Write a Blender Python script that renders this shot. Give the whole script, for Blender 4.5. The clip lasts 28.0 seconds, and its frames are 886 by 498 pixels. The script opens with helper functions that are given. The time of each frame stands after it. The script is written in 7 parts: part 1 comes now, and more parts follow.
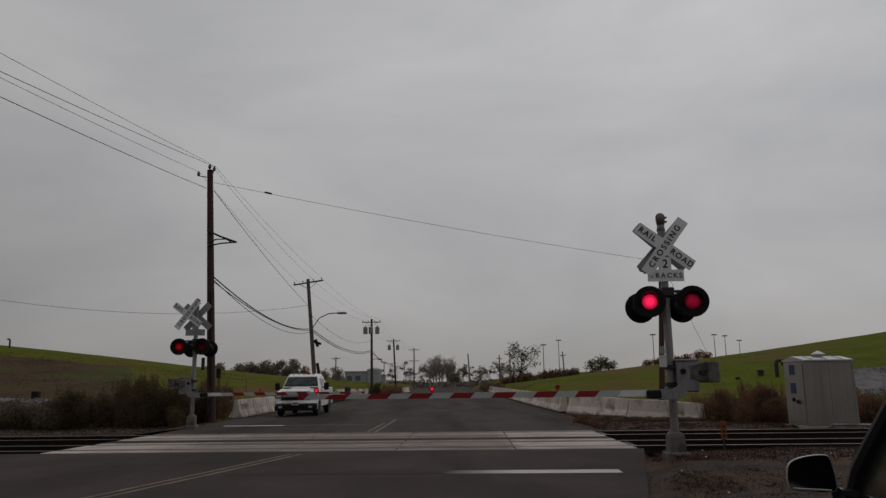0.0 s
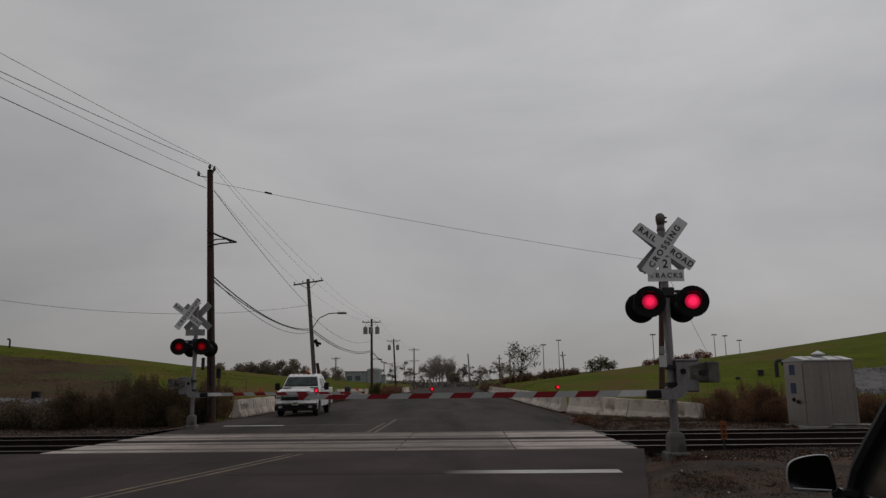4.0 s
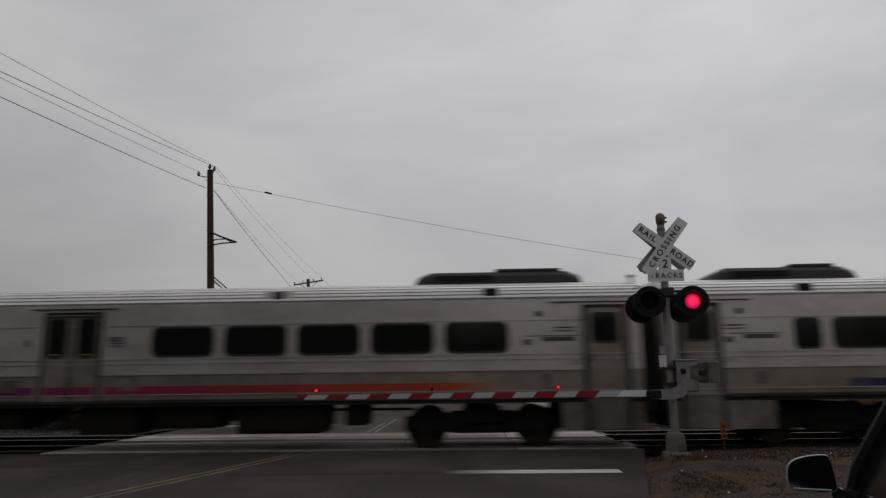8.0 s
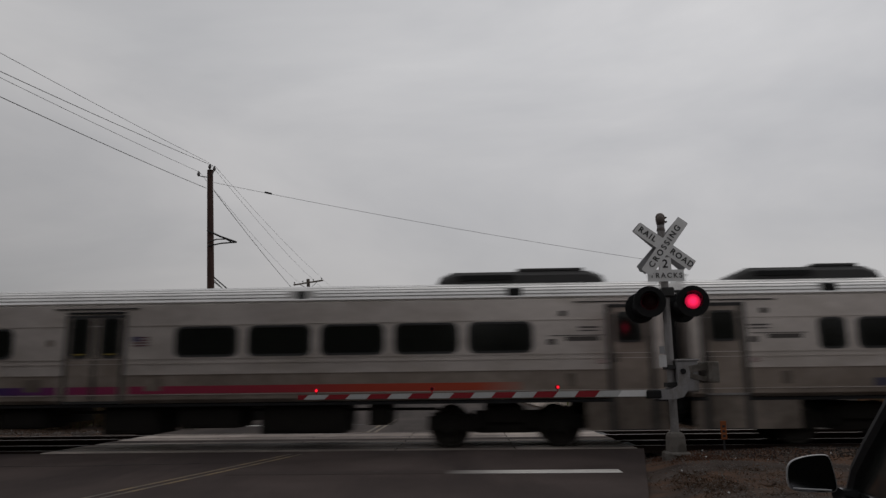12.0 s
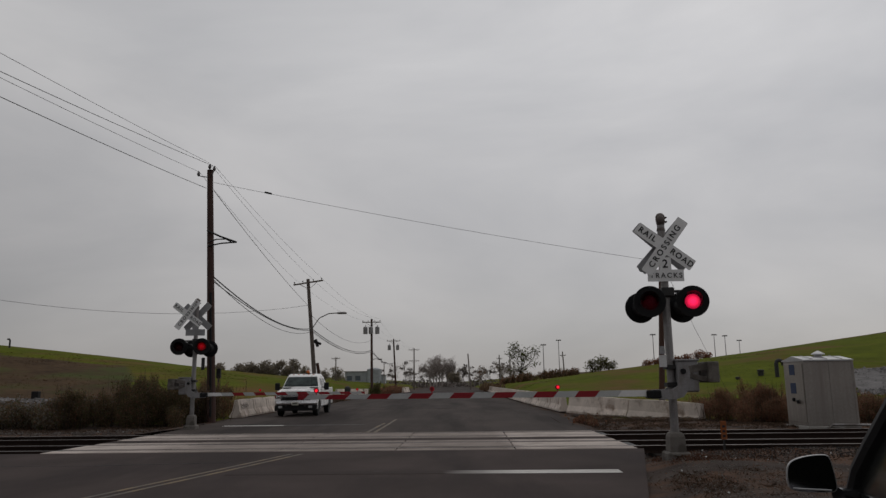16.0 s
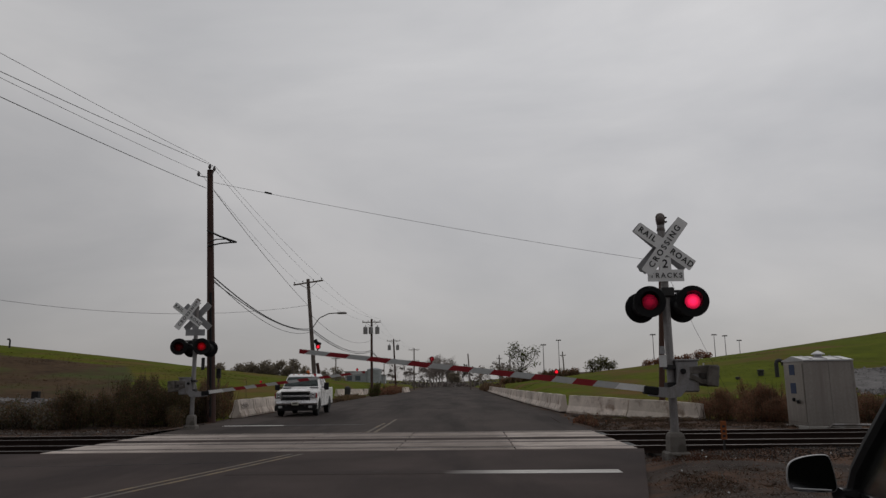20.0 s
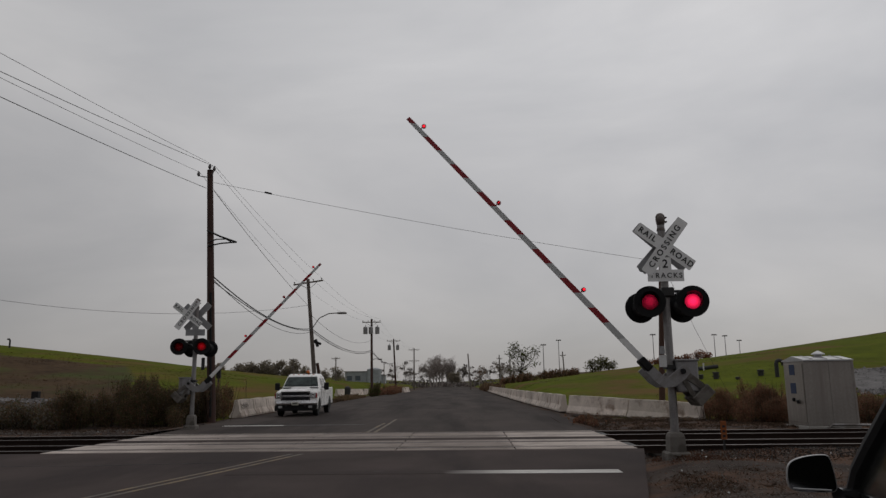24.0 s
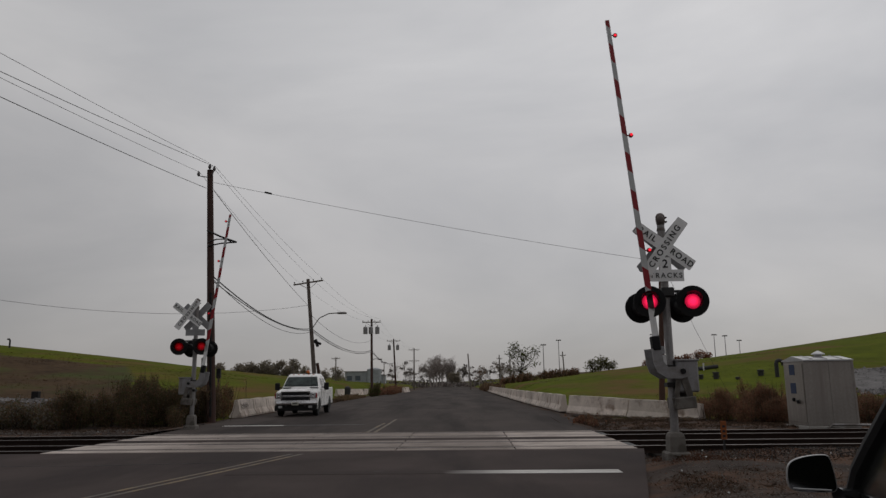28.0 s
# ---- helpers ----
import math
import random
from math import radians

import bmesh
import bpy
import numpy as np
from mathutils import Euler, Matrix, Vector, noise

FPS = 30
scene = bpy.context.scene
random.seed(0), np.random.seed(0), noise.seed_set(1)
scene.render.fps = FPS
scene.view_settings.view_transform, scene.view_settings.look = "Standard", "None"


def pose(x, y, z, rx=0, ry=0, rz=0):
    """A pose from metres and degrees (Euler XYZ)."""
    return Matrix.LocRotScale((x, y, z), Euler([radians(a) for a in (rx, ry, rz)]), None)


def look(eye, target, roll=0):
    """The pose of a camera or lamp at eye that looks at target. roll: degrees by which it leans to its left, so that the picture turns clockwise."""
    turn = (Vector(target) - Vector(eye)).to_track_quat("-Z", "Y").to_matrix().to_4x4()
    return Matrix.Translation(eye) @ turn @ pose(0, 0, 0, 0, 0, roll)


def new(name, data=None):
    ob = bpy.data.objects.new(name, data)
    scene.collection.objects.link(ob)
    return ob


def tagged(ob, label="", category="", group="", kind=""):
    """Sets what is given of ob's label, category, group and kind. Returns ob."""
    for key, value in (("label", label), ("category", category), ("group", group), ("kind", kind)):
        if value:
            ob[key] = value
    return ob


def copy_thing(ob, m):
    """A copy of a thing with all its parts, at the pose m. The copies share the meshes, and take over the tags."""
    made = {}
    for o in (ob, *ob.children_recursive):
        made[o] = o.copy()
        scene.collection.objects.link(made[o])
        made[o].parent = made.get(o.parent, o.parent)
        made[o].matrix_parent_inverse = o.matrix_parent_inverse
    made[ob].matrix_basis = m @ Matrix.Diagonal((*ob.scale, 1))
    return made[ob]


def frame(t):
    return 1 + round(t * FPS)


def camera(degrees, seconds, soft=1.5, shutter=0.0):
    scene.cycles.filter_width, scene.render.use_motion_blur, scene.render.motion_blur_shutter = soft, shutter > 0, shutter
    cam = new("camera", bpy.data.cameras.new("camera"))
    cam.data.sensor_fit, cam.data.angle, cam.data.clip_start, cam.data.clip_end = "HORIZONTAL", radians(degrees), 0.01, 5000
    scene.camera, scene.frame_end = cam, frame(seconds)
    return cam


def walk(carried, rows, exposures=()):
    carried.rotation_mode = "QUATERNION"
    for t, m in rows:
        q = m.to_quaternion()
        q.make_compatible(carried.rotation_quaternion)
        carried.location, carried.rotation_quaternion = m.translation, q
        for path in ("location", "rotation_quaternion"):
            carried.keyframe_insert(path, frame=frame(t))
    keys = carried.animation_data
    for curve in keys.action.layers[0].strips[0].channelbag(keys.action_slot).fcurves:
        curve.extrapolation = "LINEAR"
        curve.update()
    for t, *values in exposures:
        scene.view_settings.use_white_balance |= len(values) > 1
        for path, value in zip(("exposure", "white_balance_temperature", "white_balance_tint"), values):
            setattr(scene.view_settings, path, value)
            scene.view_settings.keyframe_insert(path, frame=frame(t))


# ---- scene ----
EYE_Z, PITCH, ROLL = 1.45, 10.62, -0.7
cam = camera(63.58, 28.0, soft=1.4, shutter=0.35)
EYE = (0.0, 0.0, EYE_Z)
AIM = (0.0, 10.0 * math.cos(radians(PITCH)), EYE_Z + 10.0 * math.sin(radians(PITCH)))
walk(cam, [(0.0, look(EYE, AIM, ROLL)), (28.0, look(EYE, AIM, ROLL))],
     exposures=[(0.0, -0.235), (5.0, -0.235), (5.6, -0.20), (7.0, 0.0), (12.3, 0.02), (13.8, 0.2), (14.6, 0.17), (15.0, 0.03), (16.0, 0.02), (28.0, 0.02)])

# ---- light: overcast sky and a weak, wide sun behind the clouds ----
SUN_EL, SUN_ROT = radians(48), radians(40)
world = bpy.data.worlds.new("overcast")
scene.world = world
world.use_nodes = True
wn, wl = world.node_tree.nodes, world.node_tree.links
wn.clear()


def wnode(kind, **values):
    n = wn.new(kind)
    for key, value in values.items():
        n.inputs[key].default_value = value
    return n


sky = wn.new("ShaderNodeTexSky")
sky.sky_type, sky.sun_disc, sky.sun_elevation, sky.sun_rotation = "NISHITA", False, SUN_EL, SUN_ROT
sky_dim = wnode("ShaderNodeMixRGB", Fac=1.0, Color2=(0.05, 0.05, 0.05, 1))
sky_dim.blend_type = "MULTIPLY"
wl.new(sky.outputs[0], sky_dim.inputs["Color1"])
tc = wn.new("ShaderNodeTexCoord")
mp = wnode("ShaderNodeMapping", Scale=(1.0, 1.0, 2.6), Rotation=(0.12, 0.1, 0.4), Location=(0.35, 0.2, 0.0))
wl.new(tc.outputs["Generated"], mp.inputs["Vector"])
n1 = wnode("ShaderNodeTexNoise", Scale=1.7, Detail=6.0, Roughness=0.52, Distortion=0.35)
wl.new(mp.outputs[0], n1.inputs["Vector"])
cloud = wn.new("ShaderNodeValToRGB")
cloud.color_ramp.elements[0].position, cloud.color_ramp.elements[1].position = 0.30, 0.68
cloud.color_ramp.elements[0].color = (0.435, 0.435, 0.445, 1)
cloud.color_ramp.elements[1].color = (0.63, 0.618, 0.615, 1)
wl.new(n1.outputs["Fac"], cloud.inputs["Fac"])
sep = wn.new("ShaderNodeSeparateXYZ")
wl.new(tc.outputs["Generated"], sep.inputs[0])
grad = wn.new("ShaderNodeValToRGB")          # thicker cloud towards the horizon, lighter overhead
grad.color_ramp.elements[0].position, grad.color_ramp.elements[1].position = 0.0, 0.42
grad.color_ramp.elements[0].color = (0.74, 0.72, 0.715, 1)
grad.color_ramp.elements[1].color = (1.0, 1.0, 1.0, 1)
wl.new(sep.outputs["Z"], grad.inputs["Fac"])
mul = wnode("ShaderNodeMixRGB", Fac=1.0)
mul.blend_type = "MULTIPLY"
wl.new(cloud.outputs[0], mul.inputs["Color1"])
wl.new(grad.outputs[0], mul.inputs["Color2"])
add = wnode("ShaderNodeMixRGB", Fac=0.12)
wl.new(mul.outputs[0], add.inputs["Color1"])
wl.new(sky_dim.outputs[0], add.inputs["Color2"])
dot = wn.new("ShaderNodeVectorMath")           # the cloud is thinner and lighter round the hidden sun
dot.operation = "DOT_PRODUCT"
dot.inputs[1].default_value = (math.sin(SUN_ROT) * math.cos(SUN_EL), math.cos(SUN_ROT) * math.cos(SUN_EL), math.sin(SUN_EL))
wl.new(tc.outputs["Generated"], dot.inputs[0])
glow = wn.new("ShaderNodeMapRange")
glow.inputs["From Min"].default_value, glow.inputs["From Max"].default_value = 0.25, 0.98
glow.inputs["To Min"].default_value, glow.inputs["To Max"].default_value = 0.76, 1.21
wl.new(dot.outputs["Value"], glow.inputs["Value"])
glow_mul = wn.new("ShaderNodeVectorMath")
glow_mul.operation = "SCALE"
wl.new(add.outputs[0], glow_mul.inputs[0])
wl.new(glow.outputs[0], glow_mul.inputs["Scale"])
bg = wnode("ShaderNodeBackground", Strength=1.0)
wl.new(glow_mul.outputs[0], bg.inputs["Color"])
wo = wn.new("ShaderNodeOutputWorld")
wl.new(bg.outputs[0], wo.inputs["Surface"])

sun = new("sun", bpy.data.lights.new("sun", "SUN"))
sun.data.energy, sun.data.angle, sun.data.color = 0.25, radians(60), (1.0, 0.97, 0.93)
SUN_DIR = Vector((math.sin(SUN_ROT) * math.cos(SUN_EL), math.cos(SUN_ROT) * math.cos(SUN_EL), math.sin(SUN_EL)))
sun.matrix_world = look(SUN_DIR * 60, (0, 0, 0))

# ---- materials ----


def mat(name, colour, rough=0.7, metal=0.0, dark=0.75, light=1.15, scale=3.0, fine=40.0, bump=0.15, spread=0.0,
        second=None, second_scale=0.6, second_at=(0.45, 0.6), stretch=None, emit=None, strength=0.0, spec=0.4, dist=0.01):
    """Two scales of noise over a base colour, fine relief, and a second colour in larger patches."""
    m = bpy.data.materials.new(name)
    m.use_nodes = True
    nt = m.node_tree
    b = nt.nodes["Principled BSDF"]
    b.inputs["Metallic"].default_value = metal
    b.inputs["Specular IOR Level"].default_value = spec
    co = nt.nodes.new("ShaderNodeTexCoord")
    a = nt.nodes.new("ShaderNodeTexNoise")
    a.inputs["Scale"].default_value, a.inputs["Detail"].default_value = scale, 4.0
    f = nt.nodes.new("ShaderNodeTexNoise")
    f.inputs["Scale"].default_value, f.inputs["Detail"].default_value = fine, 3.0
    for n in (a, f):
        nt.links.new(co.outputs["Object"], n.inputs["Vector"])
    mix = nt.nodes.new("ShaderNodeMath")
    mix.operation = "MULTIPLY_ADD"
    mix.inputs[1].default_value = 0.45
    nt.links.new(f.outputs["Fac"], mix.inputs[0])
    half = nt.nodes.new("ShaderNodeMath")
    half.operation = "MULTIPLY"
    half.inputs[1].default_value = 0.55
    nt.links.new(a.outputs["Fac"], half.inputs[0])
    nt.links.new(half.outputs[0], mix.inputs[2])
    r = nt.nodes.new("ShaderNodeValToRGB")
    r.color_ramp.elements[0].position, r.color_ramp.elements[1].position = 0.32, 0.68
    r.color_ramp.elements[0].color = (*[c * dark for c in colour], 1)
    r.color_ramp.elements[1].color = (*[min(1, c * light) for c in colour], 1)
    nt.links.new(mix.outputs[0], r.inputs["Fac"])
    out = r.outputs[0]
    if second:
        s = nt.nodes.new("ShaderNodeTexNoise")
        s.inputs["Scale"].default_value, s.inputs["Detail"].default_value, s.inputs["Roughness"].default_value = second_scale, 6.0, 0.6
        if stretch:
            sm = nt.nodes.new("ShaderNodeMapping")
            sm.inputs["Scale"].default_value = stretch
            nt.links.new(co.outputs["Object"], sm.inputs["Vector"])
            nt.links.new(sm.outputs[0], s.inputs["Vector"])
        else:
            nt.links.new(co.outputs["Object"], s.inputs["Vector"])
        sr = nt.nodes.new("ShaderNodeMapRange")
        sr.inputs["From Min"].default_value, sr.inputs["From Max"].default_value = second_at
        nt.links.new(s.outputs["Fac"], sr.inputs["Value"])
        x = nt.nodes.new("ShaderNodeMixRGB")
        x.inputs["Color2"].default_value = (*second, 1)
        nt.links.new(sr.outputs[0], x.inputs["Fac"])
        nt.links.new(out, x.inputs["Color1"])
        out = x.outputs[0]
    if spread:
        oi = nt.nodes.new("ShaderNodeObjectInfo")
        geo = nt.nodes.new("ShaderNodeNewGeometry")
        av = nt.nodes.new("ShaderNodeMath")
        nt.links.new(oi.outputs["Random"], av.inputs[0])
        nt.links.new(geo.outputs["Random Per Island"], av.inputs[1])
        fr = nt.nodes.new("ShaderNodeMath")
        fr.operation = "FRACT"
        nt.links.new(av.outputs[0], fr.inputs[0])
        mr = nt.nodes.new("ShaderNodeMapRange")
        mr.inputs["To Min"].default_value, mr.inputs["To Max"].default_value = 1 - spread, 1 + spread
        nt.links.new(fr.outputs[0], mr.inputs["Value"])
        hs = nt.nodes.new("ShaderNodeHueSaturation")
        nt.links.new(mr.outputs[0], hs.inputs["Value"])
        nt.links.new(out, hs.inputs["Color"])
        out = hs.outputs[0]
    nt.links.new(out, b.inputs["Base Color"])
    rr = nt.nodes.new("ShaderNodeMapRange")
    rr.inputs["To Min"].default_value, rr.inputs["To Max"].default_value = max(0.02, rough - 0.12), min(1, rough + 0.12)
    nt.links.new(mix.outputs[0], rr.inputs["Value"])
    nt.links.new(rr.outputs[0], b.inputs["Roughness"])
    if bump:
        bp = nt.nodes.new("ShaderNodeBump")
        bp.inputs["Strength"].default_value, bp.inputs["Distance"].default_value = bump, dist
        nt.links.new(mix.outputs[0], bp.inputs["Height"])
        nt.links.new(bp.outputs[0], b.inputs["Normal"])
    if emit:
        b.inputs["Emission Color"].default_value = (*emit, 1)
        b.inputs["Emission Strength"].default_value = strength
    return m


M = dict(
    asphalt=mat("asphalt", spec=0.06, colour=(0.063, 0.0495, 0.0462), rough=0.9, dark=0.60, light=1.38, scale=0.5, fine=90, bump=0.3, second=(0.045, 0.036, 0.0345), second_scale=0.5, second_at=(0.46, 0.62), stretch=(1.0, 0.22, 1.0)),
    far_asphalt=mat("worn_asphalt", spec=0.06, colour=(0.071, 0.059, 0.054), rough=0.9, dark=0.66, light=1.34, scale=0.3, fine=60, bump=0.25, second=(0.040, 0.033, 0.031), second_scale=0.45, second_at=(0.44, 0.60), stretch=(1.0, 0.12, 1.0)),
    concrete=mat("concrete", (0.36, 0.35, 0.33), 0.9, scale=1.5, fine=60, bump=0.3, second=(0.22, 0.20, 0.18), second_scale=1.2),
    verge=mat("verge_gravel", spec=0.04, colour=(0.115, 0.100, 0.092), rough=0.95, scale=4, fine=40, bump=0.4, spread=0.4),
    footing=mat("weathered_footing", (0.17, 0.155, 0.14), 0.9, scale=4, fine=50, bump=0.4, second=(0.09, 0.08, 0.07), second_scale=4.0),
    panel=mat("crossing_concrete", spec=0.04, colour=(0.46, 0.40, 0.362), rough=0.85, scale=1.0, fine=50, bump=0.2, second=(0.24, 0.21, 0.19), second_scale=0.7, second_at=(0.48, 0.72), spread=0.12),
    barrier=mat("barrier_concrete", (0.63, 0.55, 0.485), 0.9, scale=3.0, fine=40, bump=0.4, second=(0.16, 0.10, 0.068), second_scale=1.6, second_at=(0.48, 0.74), stretch=(1.3, 1.3, 1.0), spread=0.14),
    white_line=mat("road_paint", (0.62, 0.61, 0.58), 0.7, scale=3, fine=60, bump=0.1, second=(0.12, 0.12, 0.12), second_scale=1.5, second_at=(0.55, 0.75)),
    yellow_line=mat("yellow_paint", (0.18, 0.125, 0.062), 0.7, scale=3, fine=60, bump=0.1, second=(0.075, 0.062, 0.05), second_scale=1.4, second_at=(0.38, 0.58)),
    faint_line=mat("faint_paint", (0.10, 0.097, 0.093), 0.8, scale=3, fine=60, bump=0.1, second=(0.05, 0.047, 0.046), second_scale=1.5, second_at=(0.4, 0.6)),
    bell=mat("weathered_bell", (0.125, 0.10, 0.09), 0.6, scale=6, fine=40, bump=0.2),
    rail=mat("rail_steel", (0.030, 0.019, 0.015), 0.75, metal=0.2, spec=0.15, scale=3, fine=60),
    rail_top=mat("polished_rail", (0.21, 0.19, 0.18), 0.42, metal=1.0, dark=0.85, scale=2, fine=30, bump=0.03),
    tie=mat("sleeper_wood", spec=0.04, colour=(0.03, 0.025, 0.022), rough=0.9, scale=4, fine=50, bump=0.5, spread=0.3),
    ballast=mat("ballast", spec=0.04, colour=(0.037, 0.033, 0.031), rough=0.95, dark=0.5, light=1.5, scale=3, fine=28, bump=0.9, spread=0.5, dist=0.03),
    dirt=mat("dirt", spec=0.04, colour=(0.062, 0.049, 0.043), rough=0.95, dark=0.5, light=1.45, scale=1.6, fine=22, bump=0.7, dist=0.03, second=(0.100, 0.060, 0.042), second_scale=1.0, second_at=(0.46, 0.62)),
    steel=mat("galvanised_steel", (0.30, 0.29, 0.29), 0.5, metal=0.6, scale=2, fine=30, bump=0.05, second=(0.17, 0.15, 0.14), second_scale=2.5, second_at=(0.45, 0.65), stretch=(1.0, 1.0, 0.25)),
    grey_paint=mat("grey_paint", (0.26, 0.255, 0.26), 0.6, scale=2, fine=40, bump=0.05, second=(0.16, 0.14, 0.13), second_scale=4.0, second_at=(0.5, 0.7), stretch=(1.0, 1.0, 0.4)),
    dark_steel=mat("dark_steel", (0.035, 0.034, 0.034), 0.65, metal=0.2, scale=3, fine=40, bump=0.1),
    black=mat("black_paint", (0.012, 0.012, 0.013), 0.6, spec=0.2, scale=3, fine=40, bump=0.05),
    rust_pole=mat("brown_pole", (0.07, 0.034, 0.024), 0.9, scale=2, fine=30, bump=0.4),
    rust=mat("rusty_pipe", (0.09, 0.045, 0.03), 0.8, scale=3, fine=40),
    sign_white=mat("sign_sheeting", (0.80, 0.80, 0.80), 0.5, dark=0.9, light=1.05, scale=2, fine=30, bump=0.02),
    sign_back=mat("sign_back", (0.33, 0.33, 0.34), 0.5, metal=0.4, scale=2, fine=30, bump=0.02),
    letter=mat("black_lettering", (0.02, 0.02, 0.022), 0.6, scale=3, fine=30, bump=0.0),
    red_stripe=mat("red_sheeting", (0.27, 0.012, 0.02), 0.45, dark=0.85, light=1.1, scale=3, fine=30, bump=0.02),
    white_stripe=mat("white_sheeting", (0.50, 0.51, 0.51), 0.45, dark=0.88, light=1.06, scale=3, fine=30, bump=0.02),
    lit=mat("lit_red", (0.3, 0.01, 0.02), 0.5, bump=0, emit=(1.0, 0.03, 0.14), strength=3.2),
    lit_dim=mat("lit_red_far", (0.3, 0.01, 0.02), 0.5, bump=0, emit=(1.0, 0.012, 0.03), strength=0.42),
    lit_small=mat("lit_red_small", (0.3, 0.01, 0.02), 0.5, bump=0, emit=(1.0, 0.012, 0.03), strength=1.1),
    orange=mat("orange_marker", (0.26, 0.075, 0.018), 0.7, scale=4, fine=40),
    pole_wood=mat("pole_wood", (0.062, 0.033, 0.027), 0.9, scale=2, fine=40, bump=0.5, spread=0.15),
    pole_grey=mat("weathered_pole", (0.15, 0.125, 0.11), 0.9, scale=2, fine=40, bump=0.5, spread=0.2),
    wire=mat("cable", (0.03, 0.03, 0.032), 0.7, bump=0.0),
    insulator=mat("insulator", (0.10, 0.09, 0.09), 0.3, bump=0.0),
    stainless=mat("stainless", (0.66, 0.60, 0.565), 0.34, metal=0.5, dark=0.84, light=1.06, scale=0.6, fine=8, bump=0.04, second=(0.44, 0.39, 0.35), second_scale=0.7, second_at=(0.45, 0.8), stretch=(1.0, 1.0, 2.5)),
    stainless_low=mat("dark_stainless", (0.36, 0.305, 0.265), 0.42, metal=0.5, dark=0.72, light=1.1, scale=0.8, fine=8, bump=0.05, second=(0.17, 0.135, 0.11), second_scale=0.6, second_at=(0.4, 0.7)),
    flag_white=mat("flag_white", (0.36, 0.34, 0.33), 0.6, bump=0.0),
    flag_red=mat("flag_red", (0.11, 0.035, 0.04), 0.6, bump=0.0),
    flag_blue=mat("flag_blue", (0.035, 0.035, 0.10), 0.6, bump=0.0),
    yellow_strip=mat("yellow_strip", (0.30, 0.22, 0.04), 0.6, bump=0.0),
    pale_lens=mat("pale_reflector", (0.42, 0.32, 0.31), 0.4, bump=0.0),
    roof_metal=mat("roof_metal", (0.74, 0.73, 0.72), 0.4, metal=0.5, dark=0.85, scale=0.8, fine=10, bump=0.04),
    roof_dark=mat("roof_unit_paint", (0.036, 0.035, 0.035), 0.6, scale=1, fine=20, bump=0.05),
    glass=mat("tinted_glass", (0.010, 0.011, 0.010), 0.08, dark=0.9, bump=0.0, spec=0.35),
    gasket=mat("window_rubber", (0.03, 0.03, 0.03), 0.6, bump=0.0),
    rubber=mat("rubber", (0.016, 0.016, 0.017), 0.8, scale=4, fine=40),
    bogie=mat("bogie_steel", (0.017, 0.015, 0.013), 0.85, metal=0.1, spec=0.15, scale=3, fine=30, bump=0.2),
    wheel=mat("wheel_steel", (0.05, 0.045, 0.04), 0.5, metal=0.5, scale=3, fine=30),
    tan_box=mat("equipment_box", (0.11, 0.092, 0.07), 0.7, scale=1, fine=20),
    skirt=mat("grimy_skirt", (0.24, 0.20, 0.17), 0.6, metal=0.25, dark=0.6, light=1.2, scale=1.2, fine=10, bump=0.08, second=(0.10, 0.08, 0.065), second_scale=1.0, second_at=(0.4, 0.65)),
    mark_grey=mat("worn_lettering", (0.085, 0.075, 0.07), 0.6, bump=0.0),
    far_bush=mat("skyline_bush", spec=0.04, colour=(0.16, 0.155, 0.085), rough=0.9, scale=3, fine=30, bump=0.0, spread=0.35),
    building_glass=mat("building_glass", (0.10, 0.12, 0.14), 0.2, bump=0.0),
    loco_grey=mat("locomotive_paint", (0.58, 0.57, 0.56), 0.5, scale=0.7, fine=10, bump=0.03, second=(0.44, 0.42, 0.40), second_scale=0.6, second_at=(0.4, 0.8)),
    truck_white=mat("white_vehicle_paint", (0.86, 0.85, 0.84), 0.28, dark=0.95, light=1.03, scale=1, fine=20, bump=0.0, spec=0.5),
    chrome=mat("chrome", (0.6, 0.6, 0.61), 0.18, metal=1.0, dark=0.9, bump=0.0),
    headlight=mat("headlight_glass", (0.5, 0.5, 0.5), 0.15, dark=0.6, scale=10, bump=0.0),
    amber=mat("amber_lens", (0.5, 0.12, 0.02), 0.3, bump=0.0),
    plate=mat("number_plate", (0.5, 0.49, 0.42), 0.5, bump=0.0),
    cabinet=mat("cabinet_aluminium", (0.40, 0.37, 0.345), 0.42, metal=0.7, scale=0.8, fine=12, bump=0.05, second=(0.29, 0.262, 0.242), second_scale=1.6, second_at=(0.36, 0.72), stretch=(2.0, 2.0, 0.12)),
    cabinet_roof=mat("cabinet_roof", (0.50, 0.50, 0.51), 0.45, metal=0.5, scale=1, fine=20),
    blue_sign=mat("blue_notice", (0.025, 0.045, 0.11), 0.6, bump=0.0),
    paper=mat("paper_notice", (0.62, 0.62, 0.62), 0.7, bump=0.0),
    car_paint=mat("dark_car_paint", (0.025, 0.026, 0.028), 0.2, scale=2, fine=30, bump=0.0, spec=0.5),
    mirror_shell=mat("silver_mirror_shell", (0.45, 0.45, 0.46), 0.3, metal=0.3, bump=0.0),
    mirror_glass=mat("mirror_glass", (0.22, 0.22, 0.23), 0.03, metal=1.0, dark=0.98, light=1.0, bump=0.0),
    bark=mat("bark", spec=0.04, colour=(0.075, 0.06, 0.05), rough=0.95, scale=3, fine=30, bump=0.3, spread=0.2),
    twig=mat("twigs", spec=0.04, colour=(0.29, 0.25, 0.23), rough=0.95, scale=3, fine=30, bump=0.0, spread=0.25),
